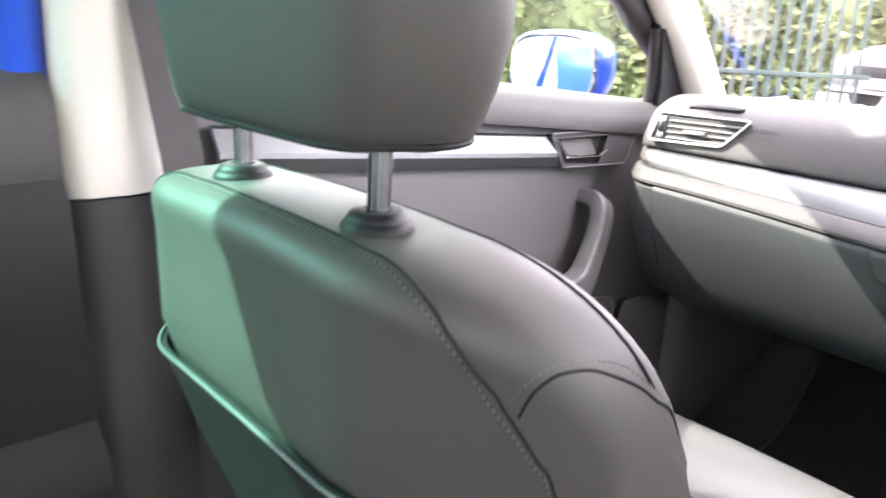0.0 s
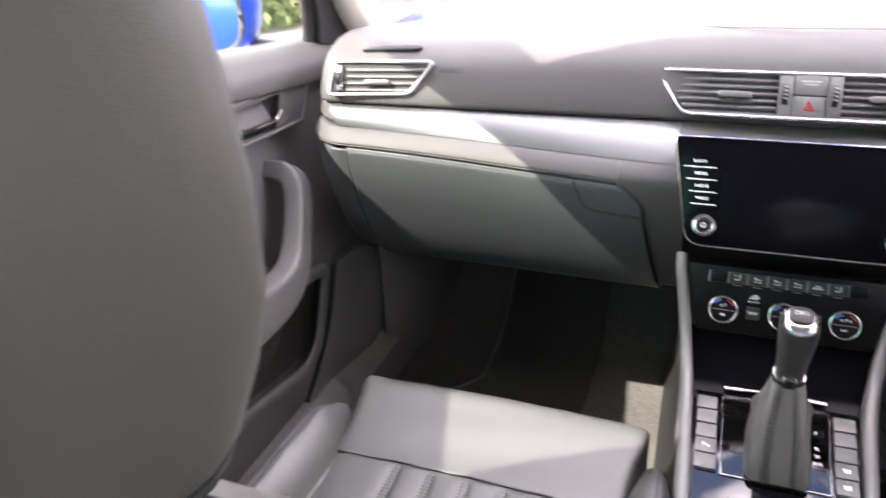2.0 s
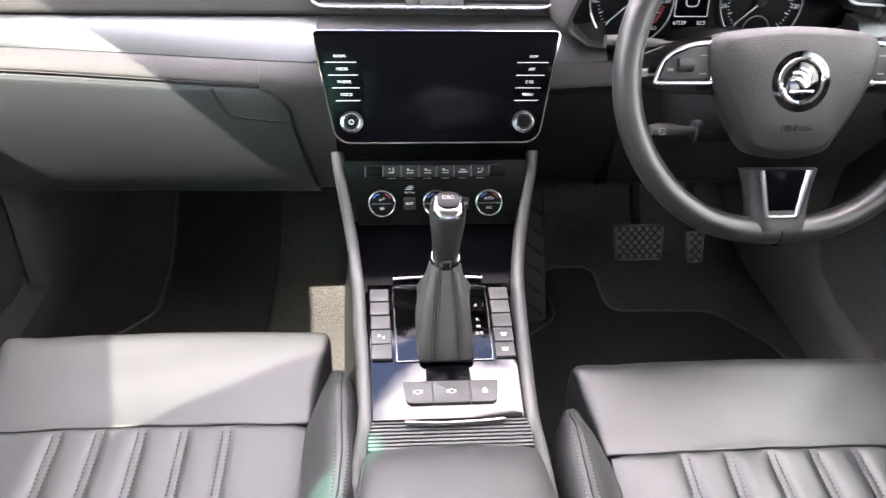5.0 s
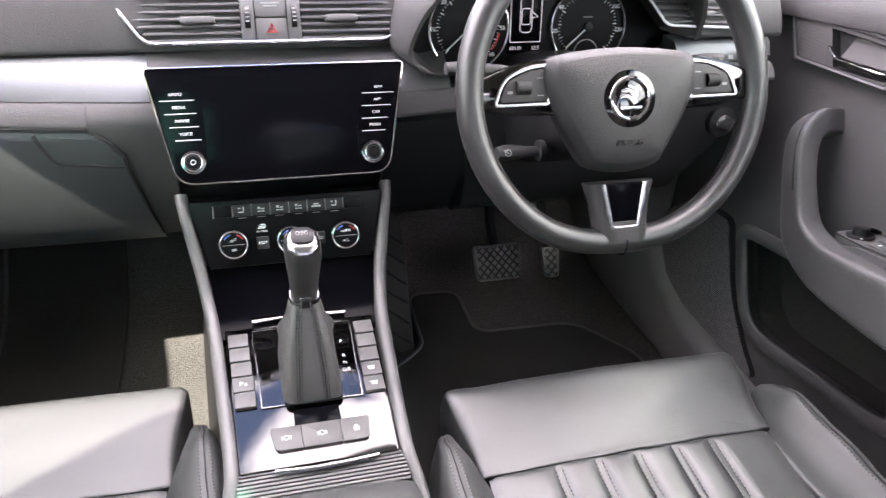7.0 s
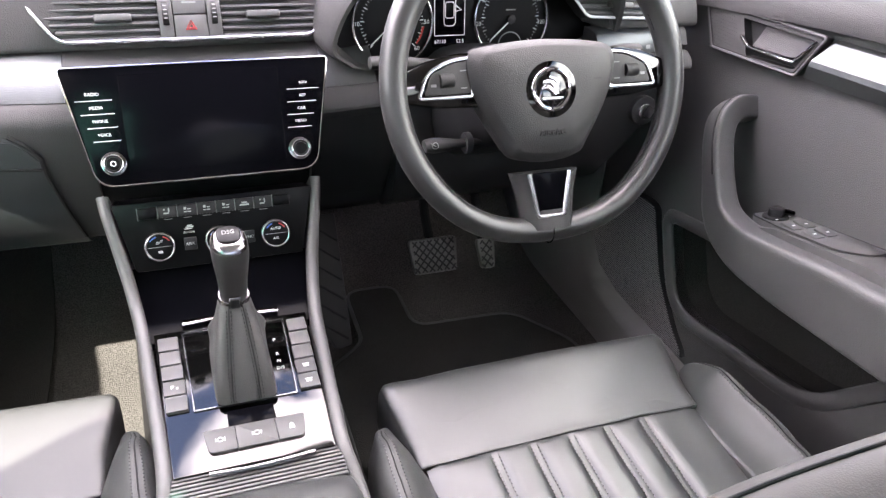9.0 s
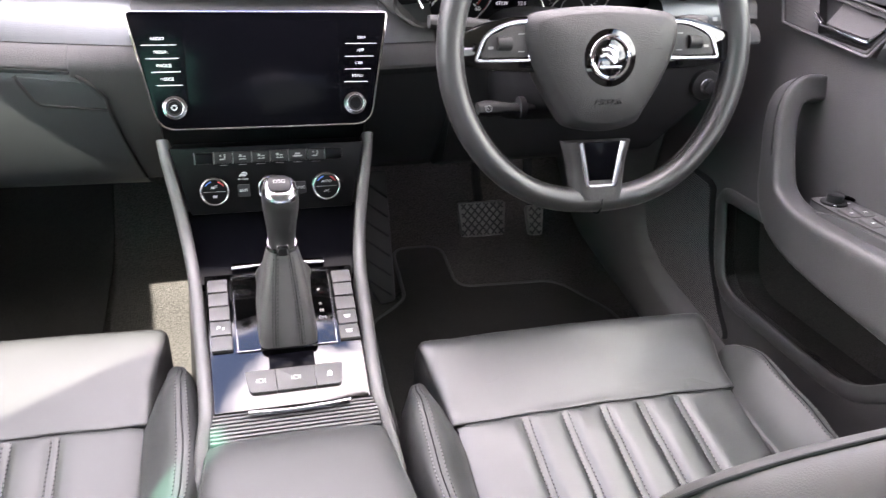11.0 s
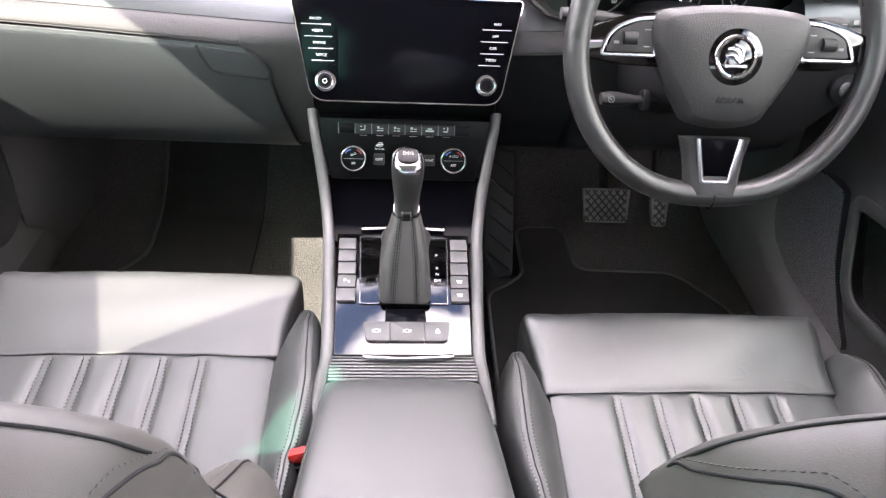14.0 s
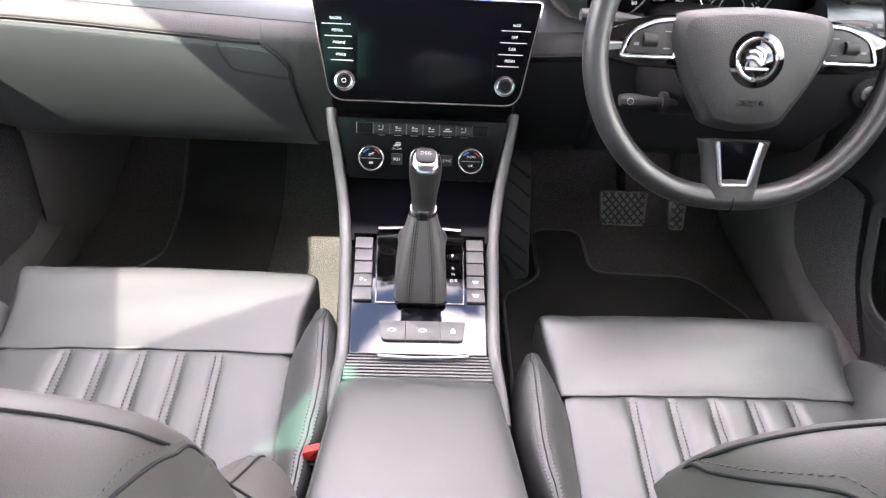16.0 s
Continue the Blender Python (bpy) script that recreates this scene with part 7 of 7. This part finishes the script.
def build_pedals():
    for name, x, y, z, w, h, label in (("brake_pedal", 0.395, 0.252, 0.332, 0.094, 0.066, "wide worn rubber brake pedal with a diamond tread"), ("accelerator_pedal", 0.503, 0.252, 0.320, 0.037, 0.058, "narrow worn accelerator pedal with a diamond tread")):
        t = thing(name, (x, y + 0.05, 0.25), label, "pedal", "pedals")
        m = plane_frame((x, y, z), (1, 0, 0), (0, 0.55, 1))
        bm = bmesh.new()
        prism(bm, round_poly([(-w / 2, h / 2), (w / 2, h / 2), (w / 2 - 0.004, -h / 2), (-w / 2 + 0.006, -h / 2)], 0.008), m, -0.012, 0.0, 0.002)
        pad = part("pedal_pad", bm, PEDAL_STEEL, t)
        bm = bmesh.new()
        nx = int(w / 0.0145)
        for i in range(-nx, nx + 1):
            for s in (-1, 1):
                seg = []
                for f in np.linspace(-1, 1, 25):
                    px, py = i * 0.0145 + s * f * h / 2 * 0.8, f * h / 2 * 0.9
                    if abs(px) < w / 2 - 0.006:
                        seg.append(m @ Vector((px, py, 0.0002)))
                if len(seg) > 2:
                    tube(bm, seg, 0.0016, 5)
        part("tread", bm, RUBBER, pad, kind="stuff")
        bm = bmesh.new()
        tube(bm, spline([m @ Vector((0, h * 0.2, -0.012)), (x, y + 0.07, z + 0.06), (x, y + 0.11, z + 0.18), (x, y + 0.12, z + 0.30)], 14), 0.009, 10)
        part("pedal_arm", bm, SOFT_DARK, t)
    t = thing("footrest", (0.19, 0.22, 0.2), "ribbed black rubber footrest beside the console", "footrest")
    m = plane_frame((0.187, 0.18, 0.34), (1, -0.05, 0), (0, 0.58, 0.81))
    bm = bmesh.new()
    prism(bm, round_poly([(-0.034, 0.13), (0.016, 0.13), (0.022, -0.098), (-0.006, -0.104), (-0.034, -0.05)], 0.008), m, -0.03, 0.0, 0.004)
    part("footrest_plate", bm, SOFT, t)
    for k in range(6):
        bm = bmesh.new()
        y = -0.08 + 0.034 * k
        tube(bm, [m @ Vector((-0.026, y + 0.022, 0.0003)), m @ Vector((0.015, y - 0.008, 0.0003))], 0.0022, 6)
        part("rib", bm, RUBBER, t)


def build_small():
    # belt buckle beside the passenger cushion
    t = thing("seat_belt_buckle", (-0.119, -0.43, 0.33), "black belt buckle with a red release key", "belt buckle")
    m = plane_frame((-0.1075, -0.450, 0.476), (1, 0.0, 0), (0, 0.35, 1))
    bm = bmesh.new()
    prism(bm, round_poly([(-0.0105, 0.0), (0.0105, 0.0), (0.010, -0.075), (-0.010, -0.075)], 0.003), m, -0.011, 0.011, 0.002)
    case = part("buckle_case", bm, SOFT_DARK, t)
    bm = bmesh.new()
    tube(bm, [m @ Vector(p) for p in ((-0.010, -0.003, 0.011), (0.010, -0.003, 0.011), (0.010, -0.003, -0.011), (-0.010, -0.003, -0.011))], 0.0015, 8, True)
    part("case_rim", bm, BUTTON, case)
    bm = bmesh.new()
    prism(bm, round_poly([(-0.0085, 0.0), (0.0085, 0.0), (0.0085, 0.015), (-0.0085, 0.010)], 0.002), m, -0.002, 0.010, 0.002)
    part("release_key", bm, RED, t, "red release key")
    bm = bmesh.new()
    tube(bm, [m @ Vector((0, -0.07, 0)), (-0.119, -0.45, 0.30), (-0.119, -0.46, 0.24)], 0.007, 10)
    part("buckle_stalk", bm, SOFT_DARK, t)
    # belt by the door pillar
    t = thing("seat_belt", (-0.69, -0.72, 0.35), "dark seat belt webbing hanging at the door pillar", "seat belt")
    bm = bmesh.new()
    pts = spline([(-0.690, -0.765, 1.10), (-0.688, -0.745, 0.95), (-0.686, -0.725, 0.75), (-0.684, -0.72, 0.5), (-0.682, -0.72, 0.34)], 20)
    slab(bm, [[p + Vector((0.004, -0.023, 0)), p + Vector((0, 0.023, 0))] for p in pts], 0.0015)
    part("webbing", bm, BELT, t)
    bm = bmesh.new()
    rbox(bm, (0.02, 0.06, 0.05), pose(-0.688, -0.765, 1.11), 0.008)
    part("belt_guide", bm, SOFT_DARK, t)
    # rear bench, behind the camera
    t = thing("rear_bench", (0, -1.6, 0.2), "black leather rear bench seat", "car seat")
    bm = bmesh.new()
    rbox(bm, (1.30, 0.42, 0.24), pose(0, -1.62, 0.33), 0.06, 4)
    part("cushion", bm, LEATHER, t)
    bm = bmesh.new()
    rbox(bm, (1.30, 0.16, 0.52), pose(0, -1.85, 0.66, -18), 0.05, 4)
    part("backrest", bm, LEATHER, t)


# ---- outside ----
def build_outside():
    bm = bmesh.new()
    n = 40
    g = []
    for i in range(n + 1):
        row = []
        for j in range(n + 1):
            u, v = (i / n * 2 - 1), (j / n * 2 - 1)
            row.append((math.copysign(abs(u) ** 2.2, u) * 400, math.copysign(abs(v) ** 2.2, v) * 400, GROUND_Z))
        g.append(row)
    slab(bm, g, -0.05)
    single("ground", bm, GROUND, "pale sunlit concrete yard", kind="structure")

    def parked(name, m, paint, label, L=4.45, grille=False):
        t = thing(name, tuple(m.translation), label, "car", "parked cars")
        w = 0.90
        prof = [(-2.2, 0.42), (-2.22, 0.62), (-2.12, 0.86), (-1.55, 1.00), (-1.1, 1.06), (1.6, 1.10), (2.1, 1.02), (2.22, 0.75), (2.2, 0.42), (1.9, 0.30), (-1.9, 0.30)]
        bm = bmesh.new()
        rings = []
        for x, sc in ((-1.0, 0.86), (-0.97, 0.95), (-0.9, 1.0), (0.9, 1.0), (0.97, 0.95), (1.0, 0.86)):
            rings.append([m @ Vector((q.x * (0.97 + 0.03 * sc), x * w, 0.6 + (q.z - 0.6) * sc)) for q in spline([(a, 0, b) for a, b in prof], 60, True)])
        loft(bm, rings)
        part("body", bm, paint, t, angle=60)
        bm = bmesh.new()
        roof = [(-1.25, 1.0), (-0.55, 1.45), (0.1, 1.60), (1.2, 1.58), (1.85, 1.42), (2.05, 1.0)]
        rings = []
        for x, sc in ((-0.86, 0.88), (-0.78, 0.98), (-0.5, 1.0), (0.5, 1.0), (0.78, 0.98), (0.86, 0.88)):
            rings.append([m @ Vector((a, x * w * 0.9, 1.0 + (b - 1.0) * sc)) for a, b in roof])
        loft(bm, rings)
        part("cabin", bm, paint, t, angle=40)
        for s in (-1, 1):
            bm = bmesh.new()
            prism(bm, round_poly([(-0.95, 1.07), (-0.48, 1.40), (0.1, 1.50), (1.15, 1.49), (1.65, 1.36), (1.75, 1.1)], 0.06), m @ plane_frame((0, s * w * 0.78, 0), (1, 0, 0), (0, -0.0, 1)) if s < 0 else m @ plane_frame((0, w * 0.78, 0), (1, 0, 0), (0, 0, 1)), -0.03, 0.03)
            part("side_window", bm, SCREEN_GLASS, t)
            for x in (-1.35, 1.34):
                bm = bmesh.new()
                arch = m @ plane_frame((x, s * (w - 0.02), 0.345), (1, 0, 0), (0, 0, 1))
                ring_bar(bm, arch, 0.375, 0.035, 0.0 if s < 0 else 0.0, 36, 8)
                part("wheel_arch", bm, RUBBER, t)
                bm = bmesh.new()
                disc(bm, arch, 0.37, -0.03, 0.03, 0, 36)
                part("wheel_well", bm, RUBBER, t)
                out = arch @ pose(0, 0, 0.02) if s < 0 else arch @ pose(0, 0, -0.02, 180)
                bm = bmesh.new()
                nn = 36
                rings = []
                for r, h in ((0.20, -0.1), (0.335, -0.1), (0.345, -0.06), (0.345, 0.02), (0.335, 0.05), (0.26, 0.058), (0.245, 0.045), (0.24, 0.0)):
                    rings.append([out @ Vector((r * math.cos(2 * math.pi * i / nn), r * math.sin(2 * math.pi * i / nn), h)) for i in range(nn)])
                loft(bm, rings)
                wl_ = part("wheel", bm, TYRE, t, "alloy wheel with black tyre")
                bm = bmesh.new()
                ring_bar(bm, out, 0.235, 0.014, 0.04, 36, 8)
                disc(bm, out, 0.05, 0.0, 0.04, 0.008, 20)
                for k in range(10):
                    a = 2 * math.pi * (k // 2) / 5 + (0.16 if k % 2 else -0.16)
                    tube(bm, [out @ Vector((r * math.cos(a), r * math.sin(a), 0.035)) for r in (0.035, 0.235)], 0.014, 6, flat=0.6, radii=[0.014, 0.022])
                part("rim", bm, ALLOY, wl_)
            bm = bmesh.new()
            rbox(bm, (3.4, 0.06, 0.14), m @ pose(0, s * (w - 0.03), 0.34), 0.02)
            part("sill_cladding", bm, SOFT_DARK, t)
            bm = bmesh.new()
            rbox(bm, (0.28, 0.10, 0.13), m @ pose(-2.03, s * 0.72, 0.80, 0, 20, 0), 0.04, 3)
            part("headlight", bm, ALLOY, t)
            bm = bmesh.new()
            rbox(bm, (0.12, 0.12, 0.12), m @ pose(-2.08, s * 0.74, 0.50), 0.05, 3)
            part("fog_light", bm, WHITE_PAINT, t)
            for x in (-0.35, 0.75):
                bm = bmesh.new()
                tube(bm, [m @ Vector((x, s * (w + 0.002), z)) for z in (0.45, 1.04)], 0.006, 5)
                part("door_gap", bm, RUBBER, t)
            bm = bmesh.new()
            rbox(bm, (0.16, 0.22, 0.13), m @ pose(-0.78, s * 0.98, 1.12), 0.04, 3)
            part("mirror", bm, paint, t)
        bm = bmesh.new()
        rbox(bm, (0.06, 1.0, 0.20), m @ pose(-2.2, 0, 0.66), 0.03)
        part("grille", bm, RUBBER, t)
        bm = bmesh.new()
        rbox(bm, (0.74, 1.25, 0.03), m @ pose(-0.911, 0, 1.242, 0, -32.7, 0), 0.01)
        part("windscreen", bm, SCREEN_GLASS, t, "dark windscreen")
        bm = bmesh.new()
        rbox(bm, (0.04, 0.52, 0.11), m @ pose(-2.235, 0, 0.47), 0.01)
        part("plate", bm, PRINT, t)
        return t

    ang = math.degrees(math.atan2(0.54, 2.43))
    parked("parked_car", pose(-1.09, 9.90, GROUND_Z, 0, 0, ang), NAVY_PAINT, "parked navy blue car with alloy wheels")
    parked("parked_car", pose(-3.75, 13.95, GROUND_Z, 0, 0, 70), WHITE_PAINT, "parked white car beyond the fence")
    # steel fence on a low wall
    f = thing("fence", (-6.0, 9.4, GROUND_Z), "green steel palisade fence on a low grey wall", "fence", kind="structure")
    a, b = Vector((-11.5, 6.0, 0)), Vector((-3.6, 9.06, 0))
    d = (b - a).normalized()
    ln = (b - a).length
    ang = math.degrees(math.atan2(d.y, d.x))
    bm = bmesh.new()
    c = (a + b) / 2
    rbox(bm, (ln, 0.22, 0.42), pose(c.x, c.y, GROUND_Z + 0.21, 0, 0, ang), 0.01, 1)
    part("low_wall", bm, BRICK, f)
    for z in (0.75, 2.1):
        bm = bmesh.new()
        rbox(bm, (ln, 0.05, 0.05), pose(c.x, c.y, GROUND_Z + z, 0, 0, ang), 0.004, 1)
        part("rail", bm, FENCE, f)
    count = int(ln / 0.145)
    first = None
    for k in range(count):
        p = a + d * (0.07 + 0.145 * k)
        if first is None:
            bm = bmesh.new()
            prism(bm, [(-0.025, 0), (0.025, 0), (0.025, 1.85), (0, 1.95), (-0.025, 1.85)], plane_frame((0, 0, 0), (1, 0, 0), (0, 0, 1)), 0, 0.012)
            first = finish("pale", bm, FENCE)
        ob = new("pale", first)
        ob.parent = f
        ob.matrix_basis = Matrix.Translation(Vector((p.x, p.y, GROUND_Z + 0.4)) - Vector((-6.0, 9.4, GROUND_Z))) @ pose(0, 0, 0, 0, 0, ang)
    # hedge behind and beside: many small leaves on a loose mass
    rng = random.Random(5)
    bm = bmesh.new()

    def hedge(p0, p1, height, depth, count, size):
        p0, p1 = Vector(p0), Vector(p1)
        dd = (p1 - p0)
        nrm = Vector((-dd.y, dd.x, 0)).normalized()
        for _ in range(count):
            s = rng.random()
            h = rng.random() ** 0.8
            bulge = 0.75 + 0.25 * math.sin(s * 37) * math.sin(h * 9 + s * 21)
            pos = p0 + dd * s + nrm * depth * (rng.random() - 0.5) * (1.2 - 0.5 * h) + Vector((0, 0, GROUND_Z + height * h * bulge))
            q = Euler((rng.random() * 6, rng.random() * 6, rng.random() * 6)).to_matrix()
            sz = size * (0.6 + 0.8 * rng.random())
            vs = [bm.verts.new(pos + q @ Vector(v) * sz) for v in ((0, -1, 0), (0.5, 0, 0.12), (0, 1, 0), (-0.5, 0, 0.12))]
            bm.faces.new(vs)

    def core(p0, p1, height, depth):
        """Dense inner mass of a hedge, with an uneven skin."""
        p0, p1 = Vector(p0), Vector(p1)
        dd = p1 - p0
        nrm = Vector((-dd.y, dd.x, 0)).normalized()
        rings = []
        for i in range(50):
            s = i / 49
            ring = []
            for k in range(12):
                a = math.pi * k / 11
                wob = 0.85 + 0.15 * math.sin(s * 61 + k * 2.3) * math.sin(s * 23 + k)
                ring.append(p0 + dd * s + nrm * depth * 0.5 * math.cos(a) * wob + Vector((0, 0, GROUND_Z + height * 0.88 * math.sin(a) ** 0.5 * wob)))
            rings.append(ring)
        loft(bm, rings)

    core((-13.5, 7.6, 0), (-5.2, 10.92, 0), 4.2, 0.8)
    core((-9.5, 15.5, 0), (7.0, 20.0, 0), 3.6, 1.0)
    core((-9.5, 2.0, 0), (-5.0, 7.2, 0), 4.0, 0.9)
    core((-4.6, -2.0, 0), (-6.5, -16.0, 0), 3.2, 0.9)
    hedge((-13.5, 7.6, 0), (-5.1, 10.96, 0), 4.2, 1.0, 54000, 0.085)
    hedge((-9.5, 15.5, 0), (7.0, 20.0, 0), 3.6, 1.2, 24000, 0.14)
    hedge((-9.5, 2.0, 0), (-5.0, 7.2, 0), 4.0, 1.2, 44000, 0.075)
    hedge((-4.6, -2.0, 0), (-6.5, -16.0, 0), 3.2, 1.2, 14000, 0.17)
    me = bpy.data.meshes.new("hedge")
    bm.to_mesh(me)
    bm.free()
    me.materials.append(LEAF)
    tagged(new("hedge", me), "tall sunlit yellow-green hedges behind the fence", "hedge", kind="stuff")
    bm = bmesh.new()
    rbox(bm, (1.3, 0.12, 0.5), pose(-6.2, 5.9, GROUND_Z + 1.75, 0, 0, 30), 0.03)
    single("sign_panel", bm, YELLOW, "plain yellow panel by the hedge", "panel")


def raise_roof():
    """Lifts the roof and all that carries it to a saloon's headroom; below one metre nothing moves."""
    names = ("ceiling", "roof", "roof_rail", "a_pillar", "b_pillar", "c_pillar", "window", "corner_sail", "front_edge", "seat_belt", "webbing", "belt_guide")
    for ob in bpy.data.objects:
        if ob.type == "MESH" and ob.name.startswith(names) and ob.name in ORIGIN and "switch" not in ob.name:
            base = ORIGIN[ob.name].z
            for v in ob.data.vertices:
                z = v.co.z + base
                v.co.z += 0.085 * min(1, max(0, (z - 1.0) / 0.2))


shell()
build_seat("passenger_seat", -0.340, 0.0, 0.0, "black leather passenger seat with pleated cushion")
build_seat("driver_seat", 0.345, -0.075, -0.008, "black leather driver seat with creased pleated cushion", 0.014)
build_dash()
build_wheel()
build_console()
build_front_door(-1, 0.014, "passenger door with grey trim, silver strip and blue mirror")
build_front_door(1, -0.045, "driver door with window switches and grey trim")
build_rear_door(-1, 0.8)
build_rear_door(1, 0)
build_mat("floor_mat", [(0.245, 0.352), (0.347, 0.350), (0.345, 0.208), (0.543, 0.202), (0.622, 0.086), (0.63, -0.15), (0.16, -0.15), (0.165, 0.13), (0.208, 0.16), (0.240, 0.19)], "black velour driver floor mat with grey bound edge")
build_toe_mat()
build_pedals()
build_small()
build_outside()
raise_roof()
